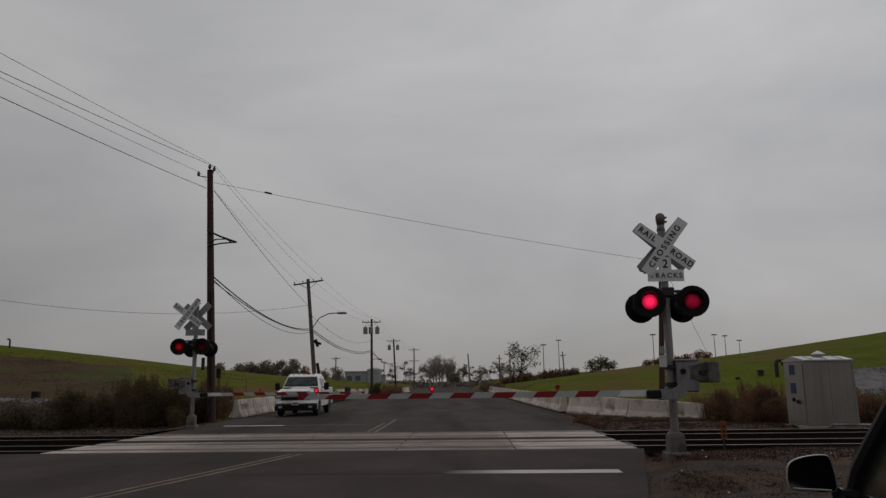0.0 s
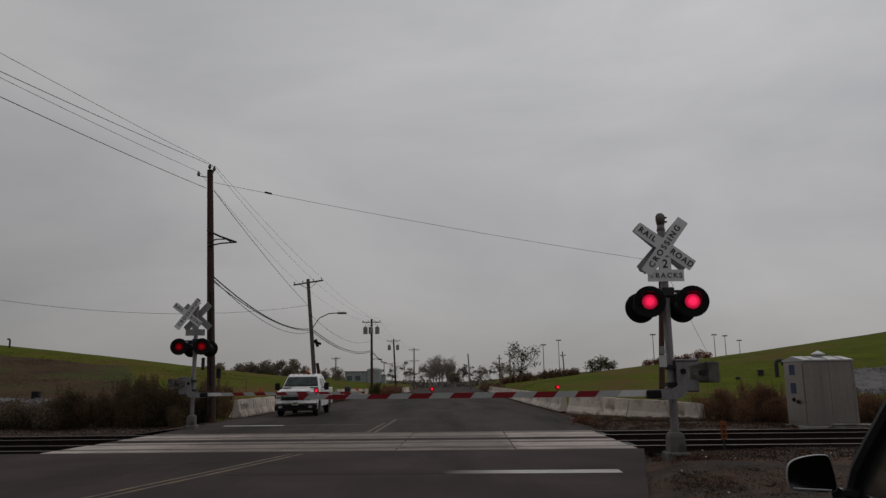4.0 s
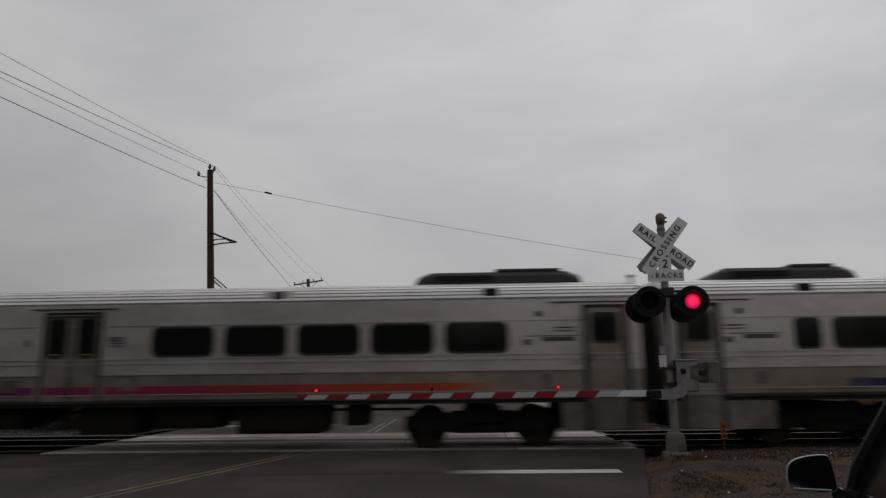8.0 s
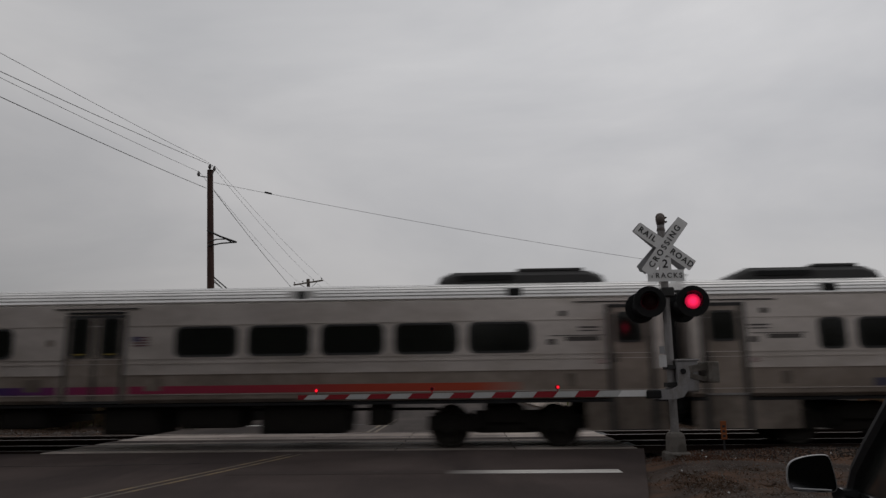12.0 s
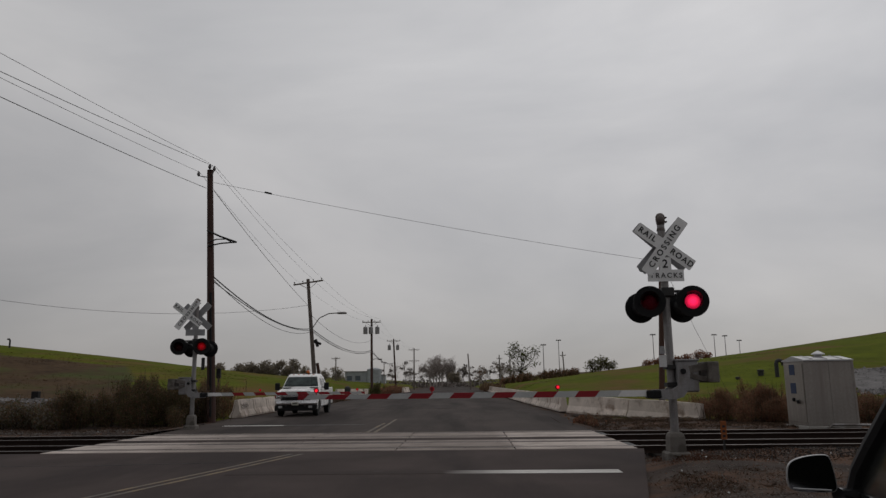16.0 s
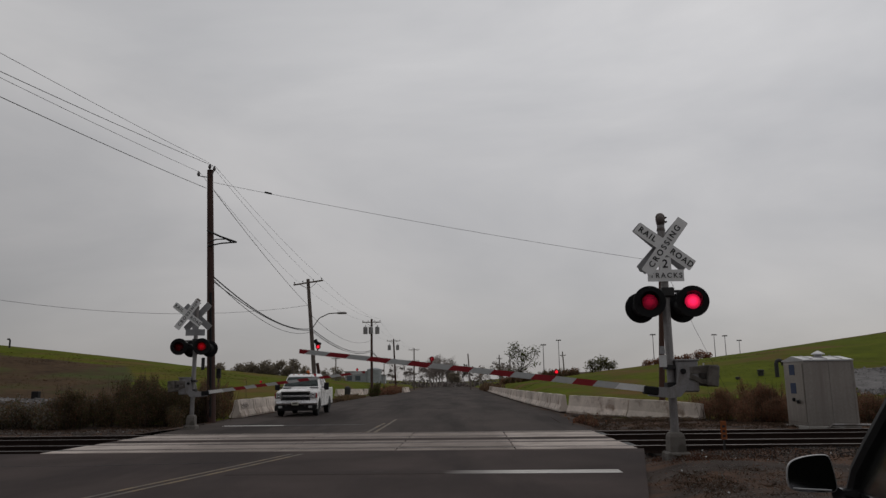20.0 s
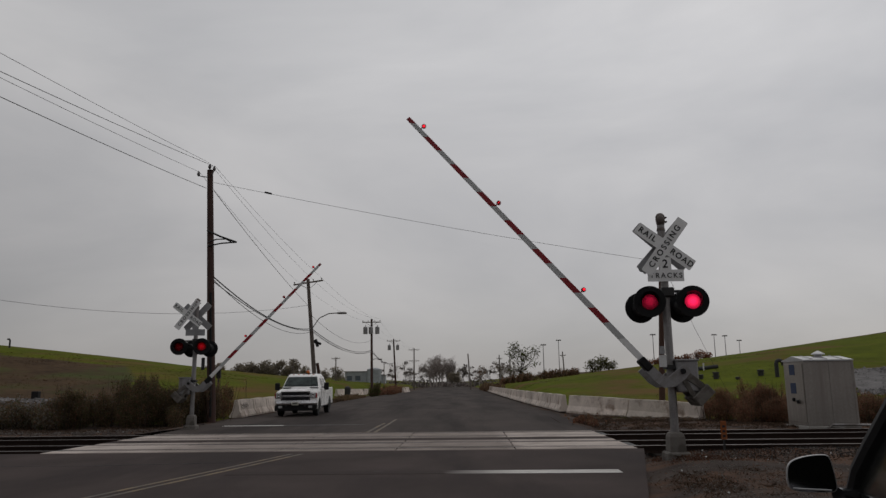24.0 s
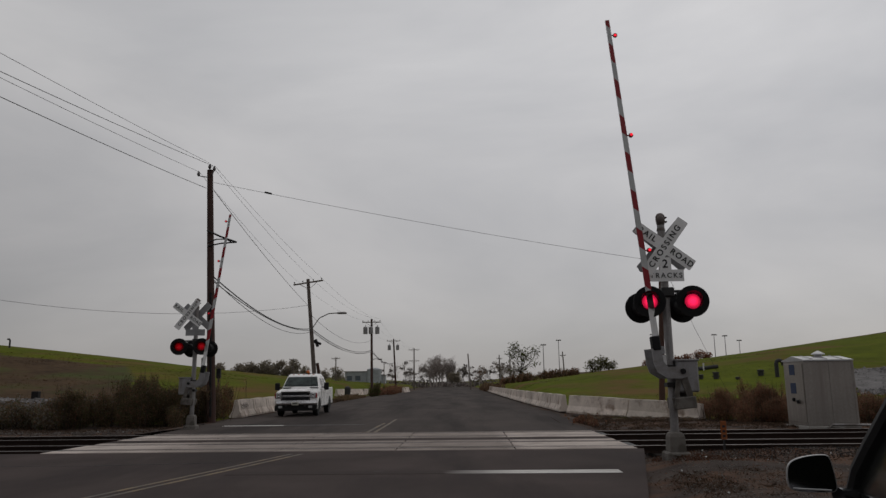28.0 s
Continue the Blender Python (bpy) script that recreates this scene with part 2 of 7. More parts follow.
    leaf_green=mat("green_leaves", spec=0.04, colour=(0.095, 0.105, 0.04), rough=0.8, scale=3, fine=30, bump=0.0, spread=0.45),
    leaf_dark=mat("dark_leaves", spec=0.04, colour=(0.104, 0.086, 0.050), rough=0.85, scale=3, fine=30, bump=0.0, spread=0.3),
    leaf_brown=mat("brown_leaves", spec=0.04, colour=(0.19, 0.122, 0.078), rough=0.9, scale=3, fine=30, bump=0.0, spread=0.3),
    leaf_rust=mat("rust_leaves", spec=0.04, colour=(0.22, 0.105, 0.068), rough=0.9, scale=3, fine=30, bump=0.0, spread=0.3),
    leaf_pale=mat("pale_seed_heads", spec=0.04, colour=(0.20, 0.18, 0.15), rough=0.9, scale=3, fine=30, bump=0.0, spread=0.4),
    # leaf colour raised to take in the haze over the distance
    leaf_far=mat("hazed_leaves", spec=0.04, colour=(0.25, 0.215, 0.165), rough=0.9, scale=3, fine=30, bump=0.0, spread=0.3),
    dry_grass=mat("dry_grass", spec=0.04, colour=(0.085, 0.058, 0.042), rough=0.95, scale=3, fine=30, bump=0.0, spread=0.5),
    dead_rust=mat("dead_rust_grass", spec=0.04, colour=(0.105, 0.052, 0.033), rough=0.95, scale=3, fine=30, bump=0.0, spread=0.4),
    # distance haze is mixed into the next two base colours
    haze=mat("hazed_building_wall", (0.33, 0.35, 0.37), 0.8, scale=0.1, fine=1, bump=0.0),
    haze_tree=mat("hazed_woods", spec=0.04, colour=(0.19, 0.165, 0.15), rough=0.95, scale=0.2, fine=2, bump=0.0, spread=0.3),
    rubble=mat("rubble", spec=0.04, colour=(0.17, 0.162, 0.16), rough=0.95, dark=0.5, light=1.3, scale=0.8, fine=6, bump=0.8, dist=0.1, spread=0.4),
)


def let_light_through(share):
    """Thin leaves and blades pass part of the light that falls on their far side."""
    for key in ("leaf_green", "leaf_dark", "leaf_brown", "leaf_rust", "leaf_pale", "leaf_far", "far_bush", "dry_grass"):
        nt = M[key].node_tree
        b = nt.nodes["Principled BSDF"]
        tl = nt.nodes.new("ShaderNodeBsdfTranslucent")
        nt.links.new(b.inputs["Base Color"].links[0].from_socket, tl.inputs["Color"])
        mx = nt.nodes.new("ShaderNodeMixShader")
        mx.inputs["Fac"].default_value = share
        nt.links.new(b.outputs[0], mx.inputs[1])
        nt.links.new(tl.outputs[0], mx.inputs[2])
        nt.links.new(mx.outputs[0], nt.nodes["Material Output"].inputs["Surface"])


let_light_through(0.45)


def grass_material():
    """Mown grass with dry brown bands and patches at the size of the slopes."""
    m = mat("hill_grass", spec=0.02, colour=(0.085, 0.102, 0.008), rough=0.95, dark=0.62, light=1.3, scale=0.22, fine=1.6, bump=0.5, dist=0.08,
            second=(0.13, 0.078, 0.03), second_scale=0.09, second_at=(0.49, 0.66), stretch=(1.0, 0.6, 1.0))
    return m


M["grass"] = grass_material()
M["brown_grass"] = mat("dry_hill_grass", spec=0.04, colour=(0.074, 0.047, 0.026), rough=0.95, dark=0.5, light=1.4, scale=0.16, fine=1.2, bump=0.5, dist=0.08,
                       second=(0.06, 0.072, 0.02), second_scale=0.09, second_at=(0.50, 0.62))


# ---- building helpers ----
class Shape:
    """Collects points and faces; part() turns it into a mesh."""

    def __init__(self):
        self.v, self.f = [], []

    def add(self, vs, fs):
        k = len(self.v)
        self.v += [tuple(p) for p in vs]
        self.f += [tuple(i + k for i in q) for q in fs]
        return self

    def box(self, x0, x1, y0, y1, z0, z1, b=0.0):
        if b:
            out = []
            for z, d in ((z0, b), (z0 + b, 0), (z1 - b, 0), (z1, b)):
                out += [(x0 + d, y0 + b, z), (x0 + b, y0 + d, z), (x1 - b, y0 + d, z), (x1 - d, y0 + b, z),
                        (x1 - d, y1 - b, z), (x1 - b, y1 - d, z), (x0 + b, y1 - d, z), (x0 + d, y1 - b, z)]
            fs = [tuple(range(7, -1, -1)), tuple(range(24, 32))]
            for r in range(3):
                fs += [(r * 8 + i, r * 8 + (i + 1) % 8, r * 8 + 8 + (i + 1) % 8, r * 8 + 8 + i) for i in range(8)]
            return self.add(out, fs)
        return self.add([(x0, y0, z0), (x1, y0, z0), (x1, y1, z0), (x0, y1, z0), (x0, y0, z1), (x1, y0, z1), (x1, y1, z1), (x0, y1, z1)],
                        [(3, 2, 1, 0), (4, 5, 6, 7), (0, 1, 5, 4), (1, 2, 6, 5), (2, 3, 7, 6), (3, 0, 4, 7)])

    def tube(self, a, b, r0, r1=None, n=8, caps=True):
        r1 = r0 if r1 is None else r1
        a, b = Vector(a), Vector(b)
        d = (b - a).normalized()
        u = d.orthogonal().normalized()
        w = d.cross(u)
        vs = []
        for p, r in ((a, r0), (b, r1)):
            vs += [p + (u * math.cos(2 * math.pi * i / n) + w * math.sin(2 * math.pi * i / n)) * r for i in range(n)]
        fs = [(i, (i + 1) % n, n + (i + 1) % n, n + i) for i in range(n)]
        if caps:
            fs += [tuple(range(n - 1, -1, -1)), tuple(range(n, 2 * n))]
        return self.add(vs, fs)

    def path(self, pts, r, n=5):
        pts = [Vector(p) for p in pts]
        rings, u = [], None
        for i, p in enumerate(pts):
            d = (pts[min(i + 1, len(pts) - 1)] - pts[max(i - 1, 0)]).normalized()
            u = d.orthogonal().normalized() if u is None else (u - d * u.dot(d)).normalized()
            w = d.cross(u)
            rings.append([p + (u * math.cos(2 * math.pi * k / n) + w * math.sin(2 * math.pi * k / n)) * r for k in range(n)])
        return self.loft(rings)

    def loft(self, rings, caps=True):
        n = len(rings[0])
        vs = [p for ring in rings for p in ring]
        fs = []
        for r in range(len(rings) - 1):
            fs += [(r * n + i, r * n + (i + 1) % n, r * n + n + (i + 1) % n, r * n + n + i) for i in range(n)]
        if caps:
            fs += [tuple(range(n - 1, -1, -1)), tuple(range((len(rings) - 1) * n, len(rings) * n))]
        return self.add(vs, fs)

    def spin(self, c, axis, prof, n=20):
        """A turned shape: prof is rows of (distance along the axis, radius) from c."""
        c, d = Vector(c), Vector(axis).normalized()
        u = d.orthogonal().normalized()
        w = d.cross(u)
        return self.loft([[c + d * h + (u * math.cos(2 * math.pi * i / n) + w * math.sin(2 * math.pi * i / n)) * r for i in range(n)] for h, r in prof])

    def mesh(self, name, smooth=False):
        me = bpy.data.meshes.new(name)
        me.from_pydata(self.v, [], self.f)
        if smooth:
            me.shade_smooth()
        me.validate()
        return me


def turned(me):
    bm = bmesh.new()
    bm.from_mesh(me)
    bmesh.ops.recalc_face_normals(bm, faces=bm.faces)
    bm.to_mesh(me)
    bm.free()
    return me


def part(name, shape, material, parent=None, label="", smooth=False, fix=True):
    me = shape.mesh(name, smooth)
    if fix:
        turned(me)
        if smooth:
            me.shade_smooth()
    me.materials.append(material)
    ob = new(name, me)
    ob.parent = parent
    if label:
        ob["label"] = label
    return ob


def thing(name, label, category, m=None, group="", kind=""):
    ob = new(name)
    ob.empty_display_size = 0.2
    if m is not None:
        ob.matrix_basis = m
    return tagged(ob, label, category, group, kind)


def solid(name, shape, material, label, category, group="", kind="", m=None, smooth=False):
    ob = part(name, shape, material, None, "", smooth)
    if m is not None:
        ob.matrix_basis = m
    return tagged(ob, label, category, group, kind)


def rounded(x0, x1, z0, z1, r, n=4):
    pts = []
    for cx, cz, a in ((x1 - r, z1 - r, 0), (x0 + r, z1 - r, 90), (x0 + r, z0 + r, 180), (x1 - r, z0 + r, 270)):
        pts += [(cx + r * math.cos(radians(a + 90 * i / n)), cz + r * math.sin(radians(a + 90 * i / n))) for i in range(n + 1)]
    return pts


def plate_xz(pts, y0, y1):
    return Shape().loft([[(x, y0, z) for x, z in pts], [(x, y1, z) for x, z in pts]])


def ring_xz(outer, inner, y0, y1):
    s, n = Shape(), len(outer)
    s.add([(x, y0, z) for x, z in outer] + [(x, y0, z) for x, z in inner] + [(x, y1, z) for x, z in outer] + [(x, y1, z) for x, z in inner], [])
    for i in range(n):
        j = (i + 1) % n
        s.f += [(i, j, n + j, n + i), (2 * n + i, 3 * n + i, 3 * n + j, 2 * n + j), (i, 2 * n + i, 2 * n + j, j), (n + i, n + j, 3 * n + j, 3 * n + i)]
    return s


def lettering(text, size, m, parent, material, thick=0.012, name="lettering", width=0.0):
    cu = bpy.data.curves.new(name, "FONT")
    cu.body, cu.size, cu.extrude, cu.offset, cu.align_x, cu.align_y = text, size, 0.003, thick, "CENTER", "CENTER"
    if width:
        cu.space_character = width
    cu.materials.append(material)
    ob = new(name, cu)
    ob.parent = parent
    ob.matrix_basis = m
    return ob


# ---- the track's own axes ----
TK = Vector((1, -0.033, 0)).normalized()
NN = Vector((0.033, 1, 0)).normalized()
YAW = math.degrees(math.atan2(TK.y, TK.x))
TRACKS = (18.08, 21.68)
GAUGE = 0.7525
DZ = -0.03                              # level of the road and the rail heads


def on_track(s, off, z=0.0):
    """The place s metres along the railway and off metres across it."""
    return TK * s + NN * off + Vector((0, 0, z + DZ))
# ---- ground, hills and road ----
ROAD_R = ((-0.60, -4.0), (2.55, 9.4), (4.00, 15.7))       # right edge of the near road
FAR_R = ((4.35, 22.4), (5.4, 34.0), (5.5, 54.0), (7.6, 170.0), (9.2, 620.0))
FAR_L = ((-9.5, 22.7), (-9.6, 33.0), (-9.4, 60.0), (-6.4, 150.0), (-2.6, 620.0))
CROSS_L, CROSS_R = -9.85, 3.75                             # ends of the crossing surface along the track


def smooth01(a, b, x):
    t = np.clip((x - a) / (b - a), 0, 1)
    return t * t * (3 - 2 * t)


def ground_z(x, y):
    x, y = np.asarray(x, float), np.asarray(y, float)
    off = (y + 0.033 * x)
    wob = 0.03 * np.sin(x * 1.7 + y * 0.6) + 0.03 * np.sin(y * 1.3 - x * 0.5)
    z = -0.11 + wob * 0.6
    # trench of the track bed outside the crossing
    bed = smooth01(15.4, 16.2, off) * (1 - smooth01(23.6, 24.6, off))
    z = z - 0.2 * bed
    # raised gravel shoulder beside the near road
    edge = 0.35 + 0.2336 * y
    sh = smooth01(0.1, 0.9, x - edge) * smooth01(1.0, 6.0, y) * (1 - smooth01(14.6, 15.8, off))
    z = z + 0.22 * sh
    # right-hand slope
    rise = smooth01(0, 1, (y - 27) / 74) * (1 - 0.35 * smooth01(105, 220, y))
    prof = np.maximum(0, 0.9 + (x - 8.5) * 0.124) * smooth01(6.2, 10, x - 0.016 * y) * (1 - 0.7 * smooth01(90, 300, x))
    z = z + prof * rise + 0.25 * np.sin(x * 0.09 + 1) * np.sin(y * 0.07) * smooth01(40, 60, y) * smooth01(12, 25, x)
    # left-hand slope
    rl = smooth01(0, 1, (y - 31) / 66) * (1 - 0.35 * smooth01(105, 220, y))
    pl = np.maximum(0, 1.25 + (-x - 12) * 0.119) * smooth01(10.4, 15, -x) * (1 - 0.7 * smooth01(90, 300, -x))
    z = z + pl * rl + 0.22 * np.sin(x * 0.08) * np.sin(y * 0.06 + 1) * smooth01(40, 60, y) * smooth01(16, 30, -x)
    return z


def grid_lines(a, b, dense0, dense1, step, far_step):
    mid = np.arange(dense0, dense1 + 1e-6, step)
    left = dense0 - np.cumsum(far_step * 1.22 ** np.arange(60))
    right = dense1 + np.cumsum(far_step * 1.22 ** np.arange(60))
    left, right = left[left > a], right[right < b]
    return np.concatenate([[a], left[::-1], mid, right, [b]])


def ground_sheet():
    xs = grid_lines(-2600, 2600, -40, 44, 0.8, 1.2)
    ys = np.concatenate([[-2600, -600, -150, -40, -15], np.arange(-6, 32, 0.55), np.arange(32, 130, 1.6), 130 + np.cumsum(2.5 * 1.2 ** np.arange(31)), [2600]])
    X, Y = np.meshgrid(xs, ys)
    Z = ground_z(X, Y)
    n, k = len(xs), len(ys)
    v = np.stack([X.ravel(), Y.ravel(), Z.ravel()], 1)
    i = np.arange(k - 1)[:, None] * n + np.arange(n - 1)[None, :]
    i = i.ravel()
    f = np.stack([i, i + 1, i + 1 + n, i + n], 1)
    me = bpy.data.meshes.new("ground")
    me.from_pydata(v.tolist(), [], f.tolist())
    me.shade_smooth()
    for key in ("dirt", "grass", "brown_grass"):
        me.materials.append(M[key])
    cx, cy = v[f].mean(1)[:, 0], v[f].mean(1)[:, 1]
    wav = 2.5 * np.sin(cx * 0.11) + 3 * np.sin(cy * 0.05 + cx * 0.03)
    idx = np.zeros(len(f), int)
    idx[(cy > 29) & (cx > 6.4 + 0.018 * cy)] = 1
    idx[(cy > 31) & (cx < -10.6)] = 1
    idx[(cy + wav > 31) & (cy + wav < 88) & (cx < -0.47 * cy + 1.5 * wav)] = 2
    idx[(cy > 95) & (cx > 66)] = 2
    me.polygons.foreach_set("material_index", idx)
    return tagged(new("ground", me), "gravelly dirt and rough grass rising into low slopes", "ground", kind="structure")


ground_sheet()


def strip(left, right, z, thick, material, name, label, category="road"):
    """A road slab between two edge lines with the same number of points."""
    s = Shape()
    n = len(left)
    top = [(x, y, z) for x, y in left] + [(x, y, z) for x, y in right]
    top = [(x, y, q + DZ) for x, y, q in top]
    s.add(top + [(x, y, z - thick) for x, y, _ in top], [])
    for i in range(n - 1):
        s.f += [(i, n + i, n + i + 1, i + 1), (2 * n + i, 2 * n + i + 1, 3 * n + i + 1, 3 * n + i), (i, i + 1, 2 * n + i + 1, 2 * n + i), (n + i, 3 * n + i, 3 * n + i + 1, n + i + 1)]
    s.f += [(0, 2 * n, 3 * n, n), (n - 1, 2 * n - 1, 4 * n - 1, 3 * n - 1)]
    return solid(name, s, material, label, category, kind="structure")


NEAR_EDGE = 16.58
pl, pr = on_track(-34, NEAR_EDGE), on_track(CROSS_R, NEAR_EDGE)
strip([(-34, -12), (-34, 9.4), (pl.x, pl.y)], [(-2.4, -12), ROAD_R[1], (pr.x + 0.12, pr.y)], 0.0, 0.35, M["asphalt"], "road_near", "worn dark asphalt road leading to the railway crossing")
a0, a1, b0, b1 = on_track(CROSS_L, 19.44), on_track(CROSS_L, 20.24), on_track(CROSS_R, 19.44), on_track(CROSS_R, 20.24)
strip([(a0.x, a0.y), (a1.x, a1.y)], [(b0.x, b0.y), (b1.x, b1.y)], 0.0, 0.3, M["asphalt"], "road_between_tracks", "dark asphalt fill between the two tracks")
c0, c1 = on_track(CROSS_L, 22.68), on_track(CROSS_R + 0.05, 22.68)
strip([(c0.x, c0.y), *FAR_L[1:]], [(c1.x, c1.y), FAR_R[1], FAR_R[2], FAR_R[3], FAR_R[4]], 0.0, 0.3, M["far_asphalt"], "road_far", "weathered grey asphalt road running on to the horizon")


def road_mark(name, pts, w, material, label, z=0.004):
    s = Shape()
    for (xa, ya), (xb, yb) in zip(pts, pts[1:]):
        d = Vector((xb - xa, yb - ya, 0)).normalized()
        n = Vector((-d.y, d.x, 0)) * w / 2
        a, b = Vector((xa, ya, z + DZ)) * 1.0, Vector((xb, yb, z + DZ))
        s.add([a - n, b - n, b + n, a + n, a - n - Vector((0, 0, 0.003)), b - n - Vector((0, 0, 0.003)), b + n - Vector((0, 0, 0.003)), a + n - Vector((0, 0, 0.003))],
              [(0, 1, 2, 3), (0, 4, 5, 1), (2, 6, 7, 3)])
    return solid(name, s, material, label, "road marking", kind="structure")


def worn_paint():
    """Stop-line paint that traffic has worn away towards its west end."""
    m = mat("worn_stop_line", (0.62, 0.60, 0.57), 0.9, spec=0.06, scale=3, fine=60, bump=0.1)
    nt = m.node_tree
    b = nt.nodes["Principled BSDF"]
    old = b.inputs["Base Color"].links[0].from_socket
    co = nt.nodes.new("ShaderNodeTexCoord")
    sp = nt.nodes.new("ShaderNodeSeparateXYZ")
    nt.links.new(co.outputs["Object"], sp.inputs[0])
    nz = nt.nodes.new("ShaderNodeTexNoise")
    nz.inputs["Scale"].default_value, nz.inputs["Detail"].default_value = 2.2, 8.0
    nt.links.new(co.outputs["Object"], nz.inputs["Vector"])
    mr = nt.nodes.new("ShaderNodeMapRange")
    mr.inputs["From Min"].default_value, mr.inputs["From Max"].default_value = 1.3, -0.1
    mr.inputs["To Min"].default_value, mr.inputs["To Max"].default_value = -0.15, 0.86
    nt.links.new(sp.outputs["X"], mr.inputs["Value"])
    ad = nt.nodes.new("ShaderNodeMath")
    ad.operation = "MULTIPLY_ADD"
    ad.inputs[1].default_value, ad.use_clamp = 0.35, True
    nt.links.new(nz.outputs["Fac"], ad.inputs[0])
    nt.links.new(mr.outputs[0], ad.inputs[2])
    mx = nt.nodes.new("ShaderNodeMixRGB")
    mx.inputs["Color2"].default_value = (0.054, 0.043, 0.0405, 1)
    nt.links.new(ad.outputs[0], mx.inputs["Fac"])
    nt.links.new(old, mx.inputs["Color1"])
    nt.links.new(mx.outputs[0], b.inputs["Base Color"])
    return m


road_mark("stop_line", [(-3.72, 12.72), (2.92, 12.42)], 0.44, worn_paint(), "white stop line worn away along most of its length")
road_mark("far_stop_line", [(-8.25, 27.35), (-6.0, 27.3)], 0.34, M["white_line"], "white stop line before the far gate")
road_mark("far_stop_line", [(-6.0, 27.3), (-3.0, 27.25)], 0.3, M["faint_line"], "worn faint end of the far stop line")
for k, dx in enumerate((0.0, 0.24)):
    road_mark("yellow_line", [(-5.25 + dx, 8.8), (-4.93 + dx, 10.1), (-4.15 + dx, 13.0), (-3.35 + dx, 16.1)], 0.09, M["yellow_line"], "faded double yellow centre line on the near road")
    road_mark("far_yellow_line", [(-2.43 + dx, 22.8), (-2.35 + dx, 27.0), (-2.30 + dx, 28.0 + 3 * k)], 0.10, M["yellow_line"], "double yellow centre line beyond the tracks")
road_mark("tar_seal", [(-30, 7.9), (-8, 8.6), (1.9, 8.3)], 0.05, M["black"], "tar-sealed crack across the near road", 0.003)
road_mark("tar_seal", [(-14, 14.6), (-7, 14.2), (-4.2, 14.5)], 0.04, M["black"], "tar-sealed crack across the near road", 0.003)
road_mark("tar_seal", [(-7.5, 43), (0, 43.5), (5.0, 42.6)], 0.35, M["asphalt"], "dark asphalt patch across the far road", 0.003)
road_mark("tar_seal", [(-8.5, 62), (0, 61.5), (5.3, 62.6)], 0.7, M["asphalt"], "dark asphalt patch across the far road", 0.003)



def dirt_spill(line, side, name, label, seed, reach=0.3, step=0.22):
    """Ragged tongues of loose dirt that have washed over the edge of the asphalt."""
    rng = np.random.default_rng(seed)
    s = Shape()
    for (xa, ya), (xb, yb) in zip(line, line[1:]):
        a, b = Vector((xa, ya, 0)), Vector((xb, yb, 0))
        d = (b - a).normalized()
        n = Vector((-d.y, d.x, 0)) * side
        k = max(2, int((b - a).length / step))
        wave = rng.uniform(0, 6.28)
        inner = [a + (b - a) * (i / k) + n * reach * max(0.06, 0.45 + 0.4 * math.sin(i * 0.37 + wave) + rng.uniform(-0.3, 0.3)) for i in range(k + 1)]
        outer = [a + (b - a) * (i / k) - n * 0.45 for i in range(k + 1)]
        edge = [a + (b - a) * (i / k) for i in range(k + 1)]
        for p in outer:
            p.z = float(ground_z(p.x, p.y)) + 0.004
        for p in edge:
            p.z = DZ + 0.012 + rng.uniform(0, 0.006)
        for p in inner:
            p.z = DZ + 0.0035
        for i in range(k):
            s.add([outer[i], outer[i + 1], edge[i + 1], edge[i], inner[i], inner[i + 1]], [(0, 1, 2, 3), (3, 2, 5, 4)])
    return solid(name, s, M["dirt"], label, "dirt", kind="stuff")


dirt_spill([(4.55, 23.2), FAR_R[1], FAR_R[2]], 1, "dirt_spill", "loose dirt along the far road edge", 16, 0.28, 0.3)
dirt_spill([(-9.75, 23.2), (-9.6, 33.0), (-9.4, 60.0)], -1, "dirt_spill", "loose dirt along the far road edge", 17, 0.4, 0.5)

# ---- the two tracks and the crossing surface ----


